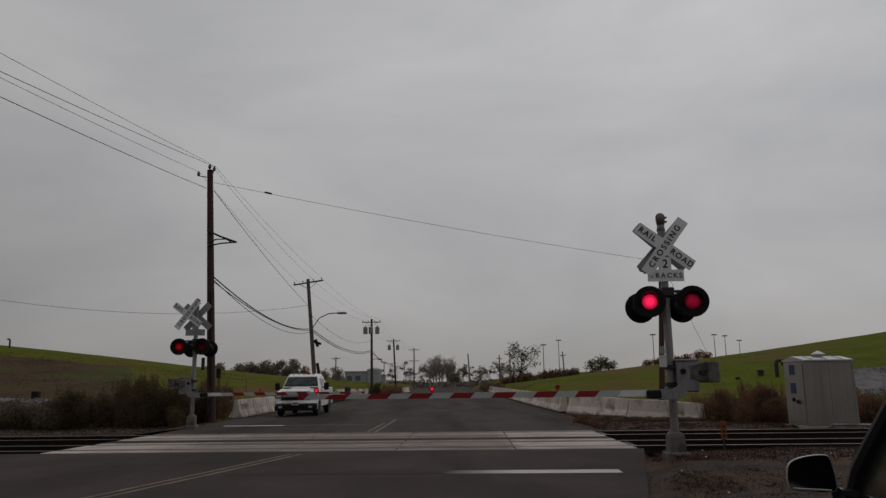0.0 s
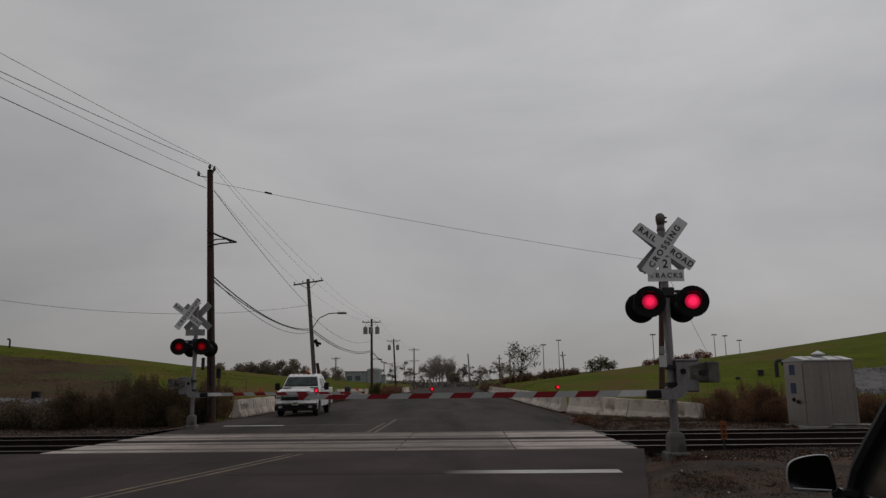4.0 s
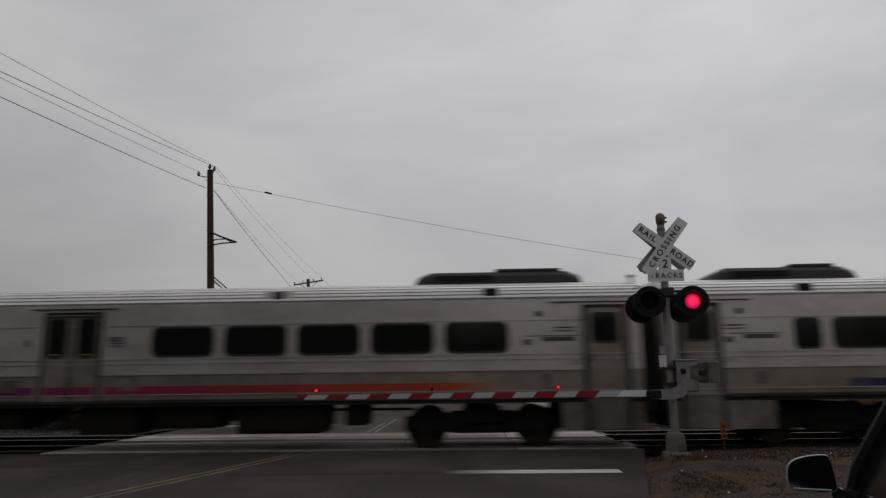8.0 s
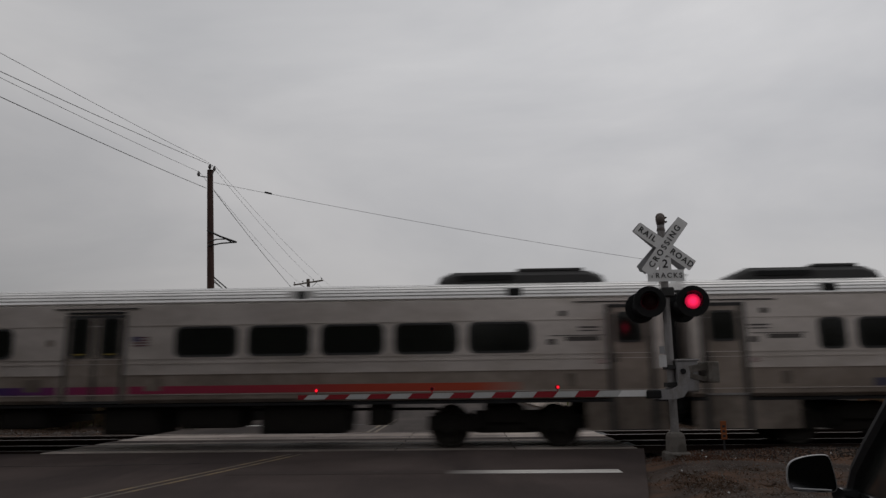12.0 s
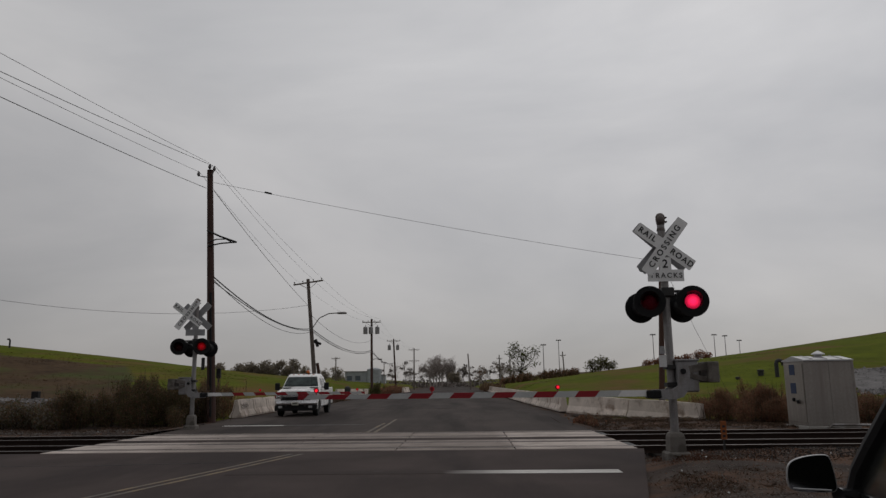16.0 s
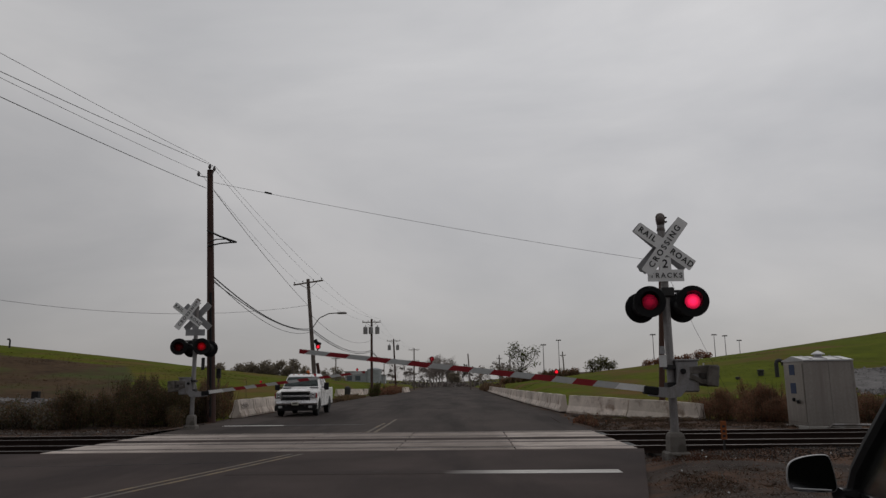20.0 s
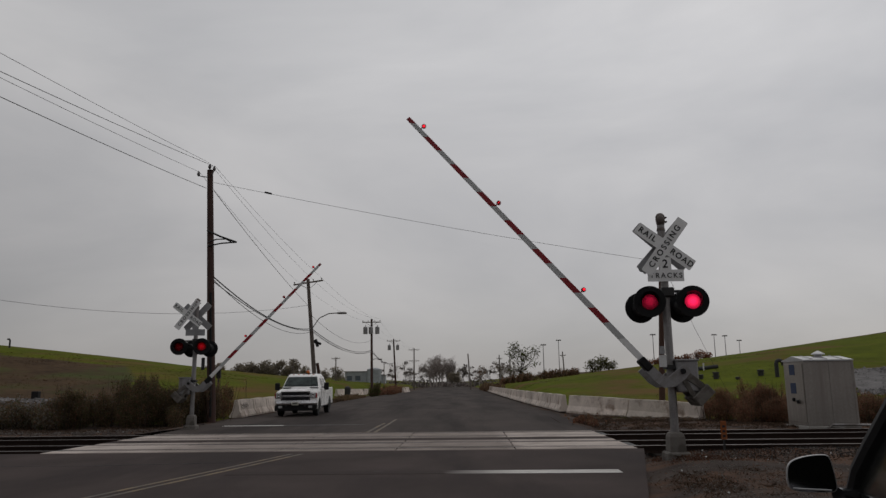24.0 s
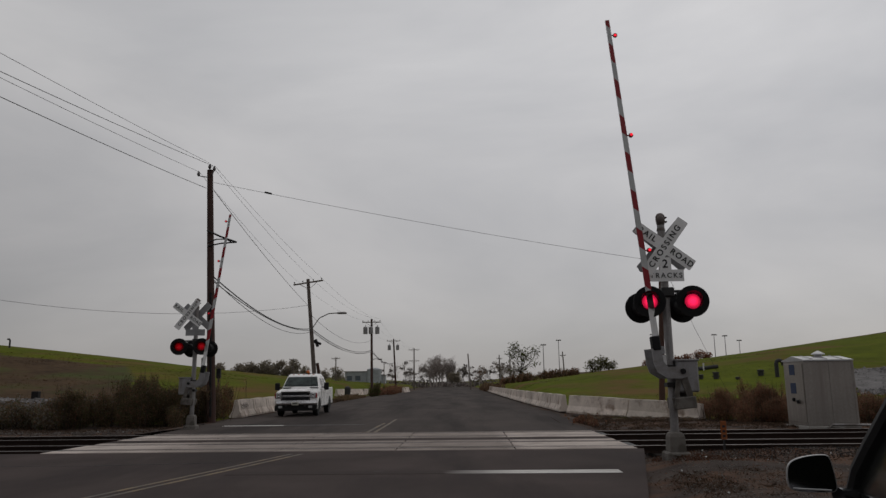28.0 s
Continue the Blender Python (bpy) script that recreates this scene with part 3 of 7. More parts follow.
def track(off, label):
    t = thing("railway_track", label, "railway track", group="railway tracks", kind="structure")
    for side in (-1, 1):
        o = off + side * GAUGE
        web, head = Shape(), Shape()
        for half, z0, z1, sh in ((0.070, -0.172, -0.150, web), (0.010, -0.150, -0.045, web), (0.036, -0.045, -0.004, web)):
            ends = []
            for s in (-460, 460):
                p = on_track(s, o)
                ends.append(p)
            n = NN * half
            sh.add([ends[0] - n + Vector((0, 0, z0)), ends[1] - n + Vector((0, 0, z0)), ends[1] + n + Vector((0, 0, z0)), ends[0] + n + Vector((0, 0, z0)),
                    ends[0] - n + Vector((0, 0, z1)), ends[1] - n + Vector((0, 0, z1)), ends[1] + n + Vector((0, 0, z1)), ends[0] + n + Vector((0, 0, z1))],
                   [(3, 2, 1, 0), (4, 5, 6, 7), (0, 1, 5, 4), (1, 2, 6, 5), (2, 3, 7, 6), (3, 0, 4, 7)])
        n = NN * 0.026
        a, b = on_track(-460, o, 0.0), on_track(460, o, 0.0)
        head.add([a - n, b - n, b + n, a + n, a - n * 1.3 - Vector((0, 0, 0.0035)), b - n * 1.3 - Vector((0, 0, 0.0035)), b + n * 1.3 - Vector((0, 0, 0.0035)), a + n * 1.3 - Vector((0, 0, 0.0035))],
                 [(0, 1, 2, 3), (0, 4, 5, 1), (2, 6, 7, 3)])
        r = part("rail", web, M["rail"], t)
        part("running_surface", head, M["rail_top"], r, "polished steel rail head")
    tie = Shape().box(-0.11, 0.11, -1.3, 1.3, -0.31, -0.176, 0.012).mesh("sleeper")
    tie.materials.append(M["tie"])
    for i in range(-50, 51):
        s = i * 0.54
        if CROSS_L - 0.1 < s < CROSS_R + 0.1:
            continue
        ob = new("sleeper", tie)
        ob.parent = t
        ob.matrix_basis = Matrix.Translation(on_track(s + random.uniform(-0.03, 0.03), off)) @ pose(0, 0, 0, 0, 0, YAW + random.uniform(-1, 1))
    return t


track(TRACKS[0], "near railway track with polished rails on dark wooden sleepers")
track(TRACKS[1], "far railway track with polished rails on dark wooden sleepers")


def traffic_dirt():
    """Tyres have blackened the panels over the width of the lanes."""
    m = M["panel"]
    nt = m.node_tree
    b = nt.nodes["Principled BSDF"]
    old = b.inputs["Base Color"].links[0].from_socket
    geo = nt.nodes.new("ShaderNodeNewGeometry")
    sp = nt.nodes.new("ShaderNodeSeparateXYZ")
    nt.links.new(geo.outputs["Position"], sp.inputs[0])
    nz = nt.nodes.new("ShaderNodeTexNoise")
    nz.inputs["Scale"].default_value, nz.inputs["Detail"].default_value = 1.4, 6.0
    nt.links.new(geo.outputs["Position"], nz.inputs["Vector"])
    ramps = []
    for lo, hi in ((2.0, 1.3), (-8.6, -5.0)):
        mr = nt.nodes.new("ShaderNodeMapRange")
        mr.interpolation_type = "SMOOTHSTEP"
        mr.inputs["From Min"].default_value, mr.inputs["From Max"].default_value = lo, hi
        nt.links.new(sp.outputs["X"], mr.inputs["Value"])
        ramps.append(mr)
    mul = nt.nodes.new("ShaderNodeMath")
    mul.operation = "MULTIPLY"
    nt.links.new(ramps[0].outputs[0], mul.inputs[0])
    nt.links.new(ramps[1].outputs[0], mul.inputs[1])
    amt = nt.nodes.new("ShaderNodeMath")
    amt.operation, amt.use_clamp = "MULTIPLY", True
    nzr = nt.nodes.new("ShaderNodeMapRange")
    nzr.inputs["To Min"].default_value, nzr.inputs["To Max"].default_value = 0.35, 0.82
    nt.links.new(nz.outputs["Fac"], nzr.inputs["Value"])
    nt.links.new(nzr.outputs[0], amt.inputs[0])
    nt.links.new(mul.outputs[0], amt.inputs[1])
    mx = nt.nodes.new("ShaderNodeMixRGB")
    mx.inputs["Color2"].default_value = (0.132, 0.108, 0.096, 1)
    nt.links.new(amt.outputs[0], mx.inputs["Fac"])
    nt.links.new(old, mx.inputs["Color1"])
    nt.links.new(mx.outputs[0], b.inputs["Base Color"])


traffic_dirt()


def crossing_panels():
    cs = thing("crossing_surface", "worn concrete panels between and beside the rails", "level crossing", kind="structure")
    rows = [(16.60, 17.13, "panel"), (17.53, 18.63, "panel"), (19.03, 19.42, "panel"), (20.26, 20.73, "panel"), (21.13, 22.23, "panel"), (22.62, 22.67, "panel")]
    for track_off in TRACKS:
        for rail_off in (track_off - GAUGE, track_off + GAUGE):
            rows += [(rail_off - 0.18, rail_off - 0.045, "rubber_seal"), (rail_off + 0.045, rail_off + 0.18, "rubber_seal")]
    length = 2.72
    for o0, o1, kind in rows:
        shape = Shape().box(0.010, length - 0.010, o0, o1, -0.16, 0.003 if kind == "panel" else -0.014, 0.012).mesh(kind)
        shape.materials.append(M["panel"] if kind == "panel" else M["rubber"])
        for i in range(5):
            s = CROSS_L + i * length
            ob = new(kind, shape)
            ob.parent = cs
            ob.matrix_basis = pose(*on_track(s, 0, random.uniform(-0.004, 0.006)), 0, 0, YAW)
    for k, s in enumerate((CROSS_L - 0.25, CROSS_R + 0.02)):     # sloped steel end ramps
        for off in TRACKS:
            part("end_ramp", Shape().box(0, 0.22, off - 0.62, off + 0.62, -0.16, -0.03, 0.02), M["dark_steel"], cs).matrix_basis = pose(*on_track(s, 0), 0, 0, YAW)
    return cs


crossing_panels()


def scatter_stones(name, label, n, where, r0, r1, material, seed):
    rng = np.random.default_rng(seed)
    base = np.array([(1, 0, 0), (-1, 0, 0), (0, 1, 0), (0, -1, 0), (0, 0, 1), (0, 0, -1)], float)
    faces = np.array([(0, 2, 4), (2, 1, 4), (1, 3, 4), (3, 0, 4), (2, 0, 5), (1, 2, 5), (3, 1, 5), (0, 3, 5)])
    pts = where(rng, n)
    v = base[None] * rng.uniform(0.55, 1.0, (len(pts), 6, 1)) * rng.uniform(r0, r1, (len(pts), 1, 1)) * np.array([1, 1, 0.7])
    ang = rng.uniform(0, 6.28, len(pts))
    c, s = np.cos(ang)[:, None], np.sin(ang)[:, None]
    v = np.stack([v[:, :, 0] * c - v[:, :, 1] * s, v[:, :, 0] * s + v[:, :, 1] * c, v[:, :, 2]], 2) + pts[:, None, :]
    f = faces[None] + 6 * np.arange(len(pts))[:, None, None]
    me = bpy.data.meshes.new(name)
    me.from_pydata(v.reshape(-1, 3).tolist(), [], f.reshape(-1, 3).tolist())
    me.materials.append(material)
    return tagged(new(name, me), label, "gravel", kind="stuff")


def beside_track(rng, n):
    s = rng.uniform(-16, 20, n)
    o = rng.uniform(15.9, 24.2, n)
    keep = ~((s > CROSS_L - 0.15) & (s < CROSS_R + 0.15))
    for off in TRACKS:
        for side in (-1, 1):
            keep &= abs(o - off - side * GAUGE) > 0.09
    s, o = s[keep], o[keep]
    x, y = TK.x * s + NN.x * o, TK.y * s + NN.y * o
    z = np.maximum(ground_z(x, y), -0.29) + rng.uniform(-0.01, 0.05, len(x))
    return np.stack([x, y, z], 1)


def on_shoulder(rng, n):
    y = rng.uniform(6.0, 16.2, n)
    x = 0.45 + 0.2336 * y + rng.exponential(2.2, n)
    return np.stack([x, y, ground_z(x, y) + 0.005], 1)


scatter_stones("ballast", "dark grey ballast stones round the sleepers", 11000, beside_track, 0.025, 0.055, M["ballast"], 3)
def patch(x0, x1, y0, y1, lift=0.008):
    """Spots strewn over a rectangle of ground."""
    def where(rng, n):
        x, y = rng.uniform(x0, x1, n), rng.uniform(y0, y1, n)
        return np.stack([x, y, ground_z(x, y) + lift], 1)
    return where


scatter_stones("verge_gravel", "grey gravel between the brush and the track", 5200, patch(-24.0, -9.4, 23.9, 27.2), 0.015, 0.05, M["verge"], 5)
scatter_stones("dark_gravel", "dark grey gravel spilled from the track bed", 4200, patch(4.9, 11.0, 12.6, 16.0), 0.008, 0.030, M["ballast"], 6)
scatter_stones("pale_scraps", "pale scraps of litter and broken stone", 26, patch(3.4, 10.0, 9.0, 15.8, 0.02), 0.012, 0.028, M["paper"], 7)
scatter_stones("pale_scraps", "pale scraps of litter beside the brush", 9, patch(-20.0, -9.6, 24.4, 27.6, 0.04), 0.02, 0.05, M["paper"], 8)
scatter_stones("shoulder_gravel", "loose grey gravel and dirt beside the road", 4500, on_shoulder, 0.006, 0.022, M["footing"], 4)
# ---- crossing signals with their gates ----
LAMP_AXIS = (0, -1, 0)


def signal_lamp(parent, x, y, z, facing, lit, keyed, phase, aim=0):
    """Round background, hood, red lens, and the glowing louvres added behind the lens to flash it."""
    unit = part("signal_lamp", Shape().spin((0, 0, 0), (0, 1, 0), [(0.335, 0.02), (0.33, 0.152), (0.03, 0.156), (0.02, 0.289), (0.035, 0.294), (0.045, 0.285), (0.05, 0.175), (0.34, 0.165), (0.37, 0.05), (0.375, 0.01)], 28), M["black"], parent, "black round signal head", smooth=False)
    unit.matrix_basis = pose(x, y, z, 0, 0, aim if facing < 0 else 180)
    hood, n = Shape(), 18
    inner, outer = [], []
    for ring, r in ((inner, 0.165), (outer, 0.175)):
        for i in range(n + 1):
            a = radians(-25 + 230 * i / n)
            ring.append((r * math.cos(a), r * math.sin(a)))
    vs = []
    for (pts, d) in ((inner, 0.02), (outer, 0.02), (inner, -1), (outer, -1)):
        for i, (px, pz) in enumerate(pts):
            y1 = 0.02 if d > 0 else -0.10 - 0.17 * max(0, math.sin(radians(-25 + 230 * i / n)))
            vs.append((px, y1, pz))
    k = n + 1
    hood.add(vs, [])
    for i in range(n):
        hood.f += [(i, i + 1, 2 * k + i + 1, 2 * k + i), (k + i, 3 * k + i, 3 * k + i + 1, k + i + 1), (2 * k + i, 2 * k + i + 1, 3 * k + i + 1, 3 * k + i)]
    part("hood", hood, M["black"], unit)
    part("lens", Shape().spin((0, 0.03, 0), (0, -1, 0), [(0, 0.150), (0.012, 0.148), (0.03, 0.11), (0.04, 0.03)], 20), M["lens"], unit, "clear red glass lens", smooth=True)
    if keyed:
        n_v = 15
        for i in range(n_v):                     # added glowing louvres; turning them over stands in for the bulb going out
            step = 0.276 / n_v
            zc = -0.138 + step * (i + 0.5)
            zs = [step * (-0.49 + 0.98 * j / 4) for j in range(5)]
            ws = [math.sqrt(0.1395 ** 2 - (zc + q) ** 2) for q in zs]
            rim = [(-w, q) for w, q in zip(ws, zs)] + [(w, q) for w, q in zip(ws[::-1], zs[::-1])]
            home = pose(0, 0.075, zc)
            vane = part("lamp_louvre", plate_xz(rim, -0.0007, 0.0007), lit, unit, "glowing red louvre added to flash the lamp")
            vane.data.materials.append(M["black"])
            for face in vane.data.polygons:      # only its front glows
                face.material_index = 0 if face.normal.y < -0.5 else 1
            vane.matrix_basis = home
            VANES.append((vane, phase, home, 0.0))
    return unit


VANES, ARMS = [], []


def lens_glass():
    m = bpy.data.materials.new("red_lens")
    m.use_nodes = True
    nt = m.node_tree
    b = nt.nodes["Principled BSDF"]
    b.inputs["Base Color"].default_value, b.inputs["Roughness"].default_value = (0.030, 0.003, 0.005, 1), 0.25
    tr = nt.nodes.new("ShaderNodeBsdfTransparent")
    tr.inputs["Color"].default_value = (1, 0.75, 0.8, 1)
    mx = nt.nodes.new("ShaderNodeMixShader")
    co = nt.nodes.new("ShaderNodeTexCoord")      # the lit lamp's hot centre is put in by clearer glass in the middle
    dist = nt.nodes.new("ShaderNodeVectorMath")
    dist.operation = "LENGTH"
    nt.links.new(co.outputs["Object"], dist.inputs[0])
    thick = nt.nodes.new("ShaderNodeMapRange")
    thick.interpolation_type = "SMOOTHSTEP"
    thick.inputs["From Min"].default_value, thick.inputs["From Max"].default_value = 0.03, 0.15
    thick.inputs["To Min"].default_value, thick.inputs["To Max"].default_value = 0.30, 0.66
    nt.links.new(dist.outputs["Value"], thick.inputs["Value"])
    nt.links.new(thick.outputs[0], mx.inputs["Fac"])
    nt.links.new(tr.outputs[0], mx.inputs[1])
    nt.links.new(b.outputs[0], mx.inputs[2])
    nt.links.new(mx.outputs[0], nt.nodes["Material Output"].inputs["Surface"])
    return m


M["lens"] = lens_glass()


def crossbuck(parent, y, back, tilt, dx=0.0, dz=0.0, half=0.61):
    """Two crossed lettered blades; back turns them to the other side of the mast."""
    turn = 180 if back else 0
    for angle, word, yy in ((-45 + tilt, "RAIL", 0.0), (45 + tilt, "CROSSING", -0.008)):
        m = pose(dx, y, 3.80 + dz, 0, 0, turn) @ pose(0, yy, 0) @ pose(0, 0, 0, 0, -angle, 0)
        blade = part("blade", plate_xz(rounded(-half, half, -0.114, 0.114, 0.02, 2), 0, 0.004), M["sign_white"], parent, "white lettered crossbuck blade")
        blade.matrix_basis = m
        part("blade_back", plate_xz(rounded(0.005 - half, half - 0.005, -0.11, 0.11, 0.02, 2), 0.0045, 0.007), M["sign_back"], blade, "bare metal back")
        up = pose(0, -0.004, 0, 90, 0, 0)
        if word == "RAIL":
            lettering("RAIL", 0.155, pose(-0.395, 0, 0) @ up, blade, M["letter"], 0.003, width=1.28)
            lettering("ROAD", 0.155, pose(0.385, 0, 0) @ up, blade, M["letter"], 0.003, width=1.24)
        else:
            lettering("CROSSING", 0.155, up, blade, M["letter"], 0.003, width=1.42)


def signal(name_label, base, mirror, lit, x_end, stripe0, lamps, lamp_x):
    """mirror -1: the gate arm reaches to -x when lowered; +1: to +x."""
    sg = thing("crossing_signal", name_label, "crossing signal", pose(*base), group="crossing signals")
    part("foundation", Shape().box(-0.21, 0.21, -0.21, 0.21, -0.40, 0.01, 0.03), M["footing"], sg, "weathered concrete footing")
    part("mast_base", Shape().loft([[(r * sx, r * sy, z) for sx, sy in ((-1, -1), (1, -1), (1, 1), (-1, 1))] for z, r in ((0.0, 0.145), (0.05, 0.145), (0.27, 0.135), (0.33, 0.115), (0.36, 0.08))]), M["footing"], sg, "flared cast mast base")
    part("mast", Shape().tube((0, 0, 0.3), (0, 0, 4.22), 0.075, 0.07, 16), M["steel"], sg, "galvanised steel mast", smooth=False)
    # bell on top
    bell = part("bell", Shape().spin((0, 0, 4.15), (0, 0, 1), [(0, 0.056), (0.04, 0.058), (0.05, 0.068), (0.11, 0.080), (0.19, 0.090), (0.205, 0.082), (0.21, 0.090), (0.25, 0.082), (0.285, 0.058), (0.30, 0.02)], 18), M["bell"], sg, "weathered grey warning bell", smooth=True)
    part("bell_neck", Shape().tube((0, 0, 4.10), (0, 0, 4.2), 0.085, 0.06, 12), M["bell"], bell)
    for zb in (4.26, 4.345):
        part("bell_lug", Shape().box(0.05, 0.125, -0.03, 0.03, zb, zb + 0.032, 0.01), M["bell"], bell)
    part("bell_gong", Shape().spin((-0.015, -0.05, 4.31), (-0.25, -0.95, 0.0), [(0, 0.02), (0.01, 0.074), (0.03, 0.078), (0.05, 0.06), (0.06, 0.02)], 18), M["bell"], bell)
    crossbuck(sg, -0.10, False, 8, lamp_x[2], lamp_x[3], 0.635 if mirror < 0 else 0.61)
    crossbuck(sg, 0.10, True, -3)
    # plate that gives the number of tracks
    pts = [(-0.343, 3.14), (0.343, 3.14), (0.343, 3.365), (0.115, 3.365), (0.115, 3.60), (-0.115, 3.60), (-0.115, 3.365), (-0.343, 3.365)]
    tp = part("track_plate", plate_xz([(x + 0.005, z - 0.03) for x, z in pts], -0.095, -0.089), M["sign_white"], sg, "white plate reading 2 TRACKS")
    if mirror < 0:
        lettering("2", 0.22, pose(0.005, -0.099, 3.44, 90, 0, 0), tp, M["letter"], 0.003)
        lettering("TRACKS", 0.132, pose(0.01, -0.099, 3.22, 90, 0, 0), tp, M["letter"], 0.0015, width=1.38)
    else:
        tp.data.materials[0] = M["sign_back"]
    # cross arm and lamps, towards both approaches
    part("lamp_arm", Shape().tube((lamp_x[0] - 0.05, 0, 2.93), (lamp_x[1] + 0.05, 0, 2.93), 0.03, None, 10), M["dark_steel"], sg)
    part("junction_box", Shape().box(-0.09, 0.14, -0.12, 0.10, 2.82, 3.0, 0.02), M["dark_steel"], sg)
    for x, ph, shift in ((lamp_x[0], 0, lamp_x[4]), (lamp_x[1], 1, lamp_x[5])):
        signal_lamp(sg, x, -0.24, 2.72, -1, lit, True, ph, 14 * mirror)
        u = signal_lamp(sg, x - 0.02 + shift, 0.40, 2.66, 1, lit, mirror < 0, ph)
        part("lamp_bracket", Shape().tube((0, 0.25, 0.1), (0, 0.50, 0.2), 0.03, None, 8), M["dark_steel"], u)
    # gate mechanism on the mast
    k = -mirror
    mech = part("gate_mechanism", Shape().box(min(k * 0.07, k * 0.46), max(k * 0.07, k * 0.46), -0.17, 0.25, 1.06, 1.64, 0.03), M["grey_paint"], sg, "grey steel gate mechanism case")
    part("mechanism_lid", Shape().box(min(k * 0.05, k * 0.48), max(k * 0.05, k * 0.48), -0.19, 0.27, 1.62, 1.66, 0.012), M["grey_paint"], mech)
    part("mast_clamp", Shape().box(-0.11, 0.11, -0.11, 0.11, 1.16, 1.24), M["dark_steel"], mech)
    part("mast_clamp", Shape().box(-0.11, 0.11, -0.11, 0.11, 1.48, 1.56), M["dark_steel"], mech)
    if mirror < 0:
        part("notice", plate_xz([(-0.24, 1.52), (-0.10, 1.52), (-0.10, 1.74), (-0.24, 1.74)], -0.13, -0.125), M["paper"], sg, "white paper notice")
        part("notice", plate_xz([(-0.22, 1.76), (-0.12, 1.76), (-0.12, 1.90), (-0.22, 1.90)], -0.13, -0.125), M["sign_back"], sg)
    # the arm that swings on the mechanism's shaft
    pivot = Vector((0.14 if mirror < 0 else -0.08, -0.22, 1.44))
    arm = part("gate_arm", Shape().tube((0, -0.02, 0), (0, 0.42, 0), 0.05, None, 14), M["dark_steel"], sg, "red and white striped gate arm")
    arm.matrix_basis = Matrix.Translation(pivot)
    d = mirror
    for y in (-0.03, 0.46):    # the two curved support castings
        pts = [(0.10, 0.11), (0.13, -0.05), (0.10, -0.30), (-0.02, -0.46), (-0.18, -0.50), (-0.46, -0.50), (-0.46, -0.33), (-0.20, -0.32), (-0.10, -0.25), (-0.09, -0.05), (-0.07, 0.10)]
        part("arm_bracket", plate_xz([(-d * x, z) for x, z in pts], y - 0.02, y + 0.02), M["grey_paint"], arm, "grey curved arm bracket")
    part("arm_socket", Shape().box(min(d * 0.42, d * 0.68), max(d * 0.42, d * 0.68), -0.08, 0.10, -0.48, -0.33, 0.02), M["black"], arm)
    part("shaft_hub", Shape().spin((0, -0.09, 0), (0, 1, 0), [(0, 0.045), (0.05, 0.05), (0.06, 0.02)], 12), M["black"], arm)
    cw = 1.0 if d < 0 else 1.1
    for y in (0.05, 0.40):
        part("counterweight_arm", plate_xz([(-d * x, z) for x, z in ((0.0, 0.07), (0.40 * cw, 0.14), (0.62 * cw, 0.14), (0.62 * cw, 0.04), (0.40 * cw, 0.02), (0.0, -0.07))], y - 0.02, y + 0.02), M["footing"], arm)
        part("counterweight_arm", plate_xz([(-d * x, z) for x, z in ((0.0, 0.02), (0.40 * cw, -0.10), (0.62 * cw, -0.11), (0.62 * cw, -0.19), (0.38 * cw, -0.18), (0.0, -0.08))], y - 0.02, y + 0.02), M["footing"], arm)
    for k2 in range(3):
        part("counterweight", Shape().box(min(-d * 0.46 * cw, -d * 0.67 * cw), max(-d * 0.46 * cw, -d * 0.67 * cw), (-0.03, 0.08, 0.43)[k2], (0.025, 0.36, 0.50)[k2], -0.21, 0.17, 0.015), M["footing"], arm)
    # tapered striped arm in 16-inch bands, slanted
    z_mid, x0 = -0.385, 0.66
    arm_len = x_end - x0
    edges = [x0, 1.16] + [1.565 + stripe0 * i for i in range(40) if 1.565 + stripe0 * i < x_end - 0.1] + [x_end]

    def half(x):
        return 0.058 - 0.018 * (x - x0) / arm_len
    for i, (xa, xb) in enumerate(zip(edges, edges[1:])):
        sl = lambda x: 0.0 if x in (x0, x_end) else -0.045
        ha, hb = half(xa), half(xb)
        pts = [(d * (xa - sl(xa)), z_mid - ha), (d * (xb - sl(xb)), z_mid - hb), (d * (xb + sl(xb)), z_mid + hb), (d * (xa + sl(xa)), z_mid + ha)]
        part("stripe", plate_xz(pts, -0.012, 0.012), M["sign_white"] if i == 0 else (M["red_stripe"] if i % 2 == 0 else M["white_stripe"]), arm)
    glow = M["lit_small"] if mirror < 0 else lit
    for j, (lx, ph) in enumerate(lamps):
        z_top = z_mid + half(lx)
        lamp = part("gate_lamp", Shape().tube((d * lx, 0, z_top), (d * lx, 0, z_top + 0.035), 0.012, None, 8).spin((d * lx, -0.005, z_top + 0.075), (0, 1, 0), [(0, 0.044), (0.03, 0.046), (0.05, 0.03), (0.06, 0.01)], 14), M["red_stripe"], arm, "small red gate lamp")
        if ph is None:
            part("lamp_glow", Shape().spin((d * lx, -0.012, z_top + 0.075), (0, 1, 0), [(0, 0.024), (0.005, 0.027)], 14), glow, lamp, "lit red lens")
        else:
            m0 = pose(d * lx, -0.042, z_top + 0.075)
            # added glowing disc; turning it over stands in for the bulb's flashing
            vane = part("lamp_vane", Shape().spin((0, 0, 0), (0, 1, 0), [(-0.001, 0.027), (0.001, 0.027)], 14), glow, lamp, "lit red lens")
            vane.matrix_basis = m0
            vane.data.materials.append(M["black"])
            for face in vane.data.polygons:
                face.material_index = 0 if face.normal.y < -0.5 else 1
            VANES.append((vane, ph, m0, 0.0))
    ARMS.append((arm, pivot, mirror))
    return sg


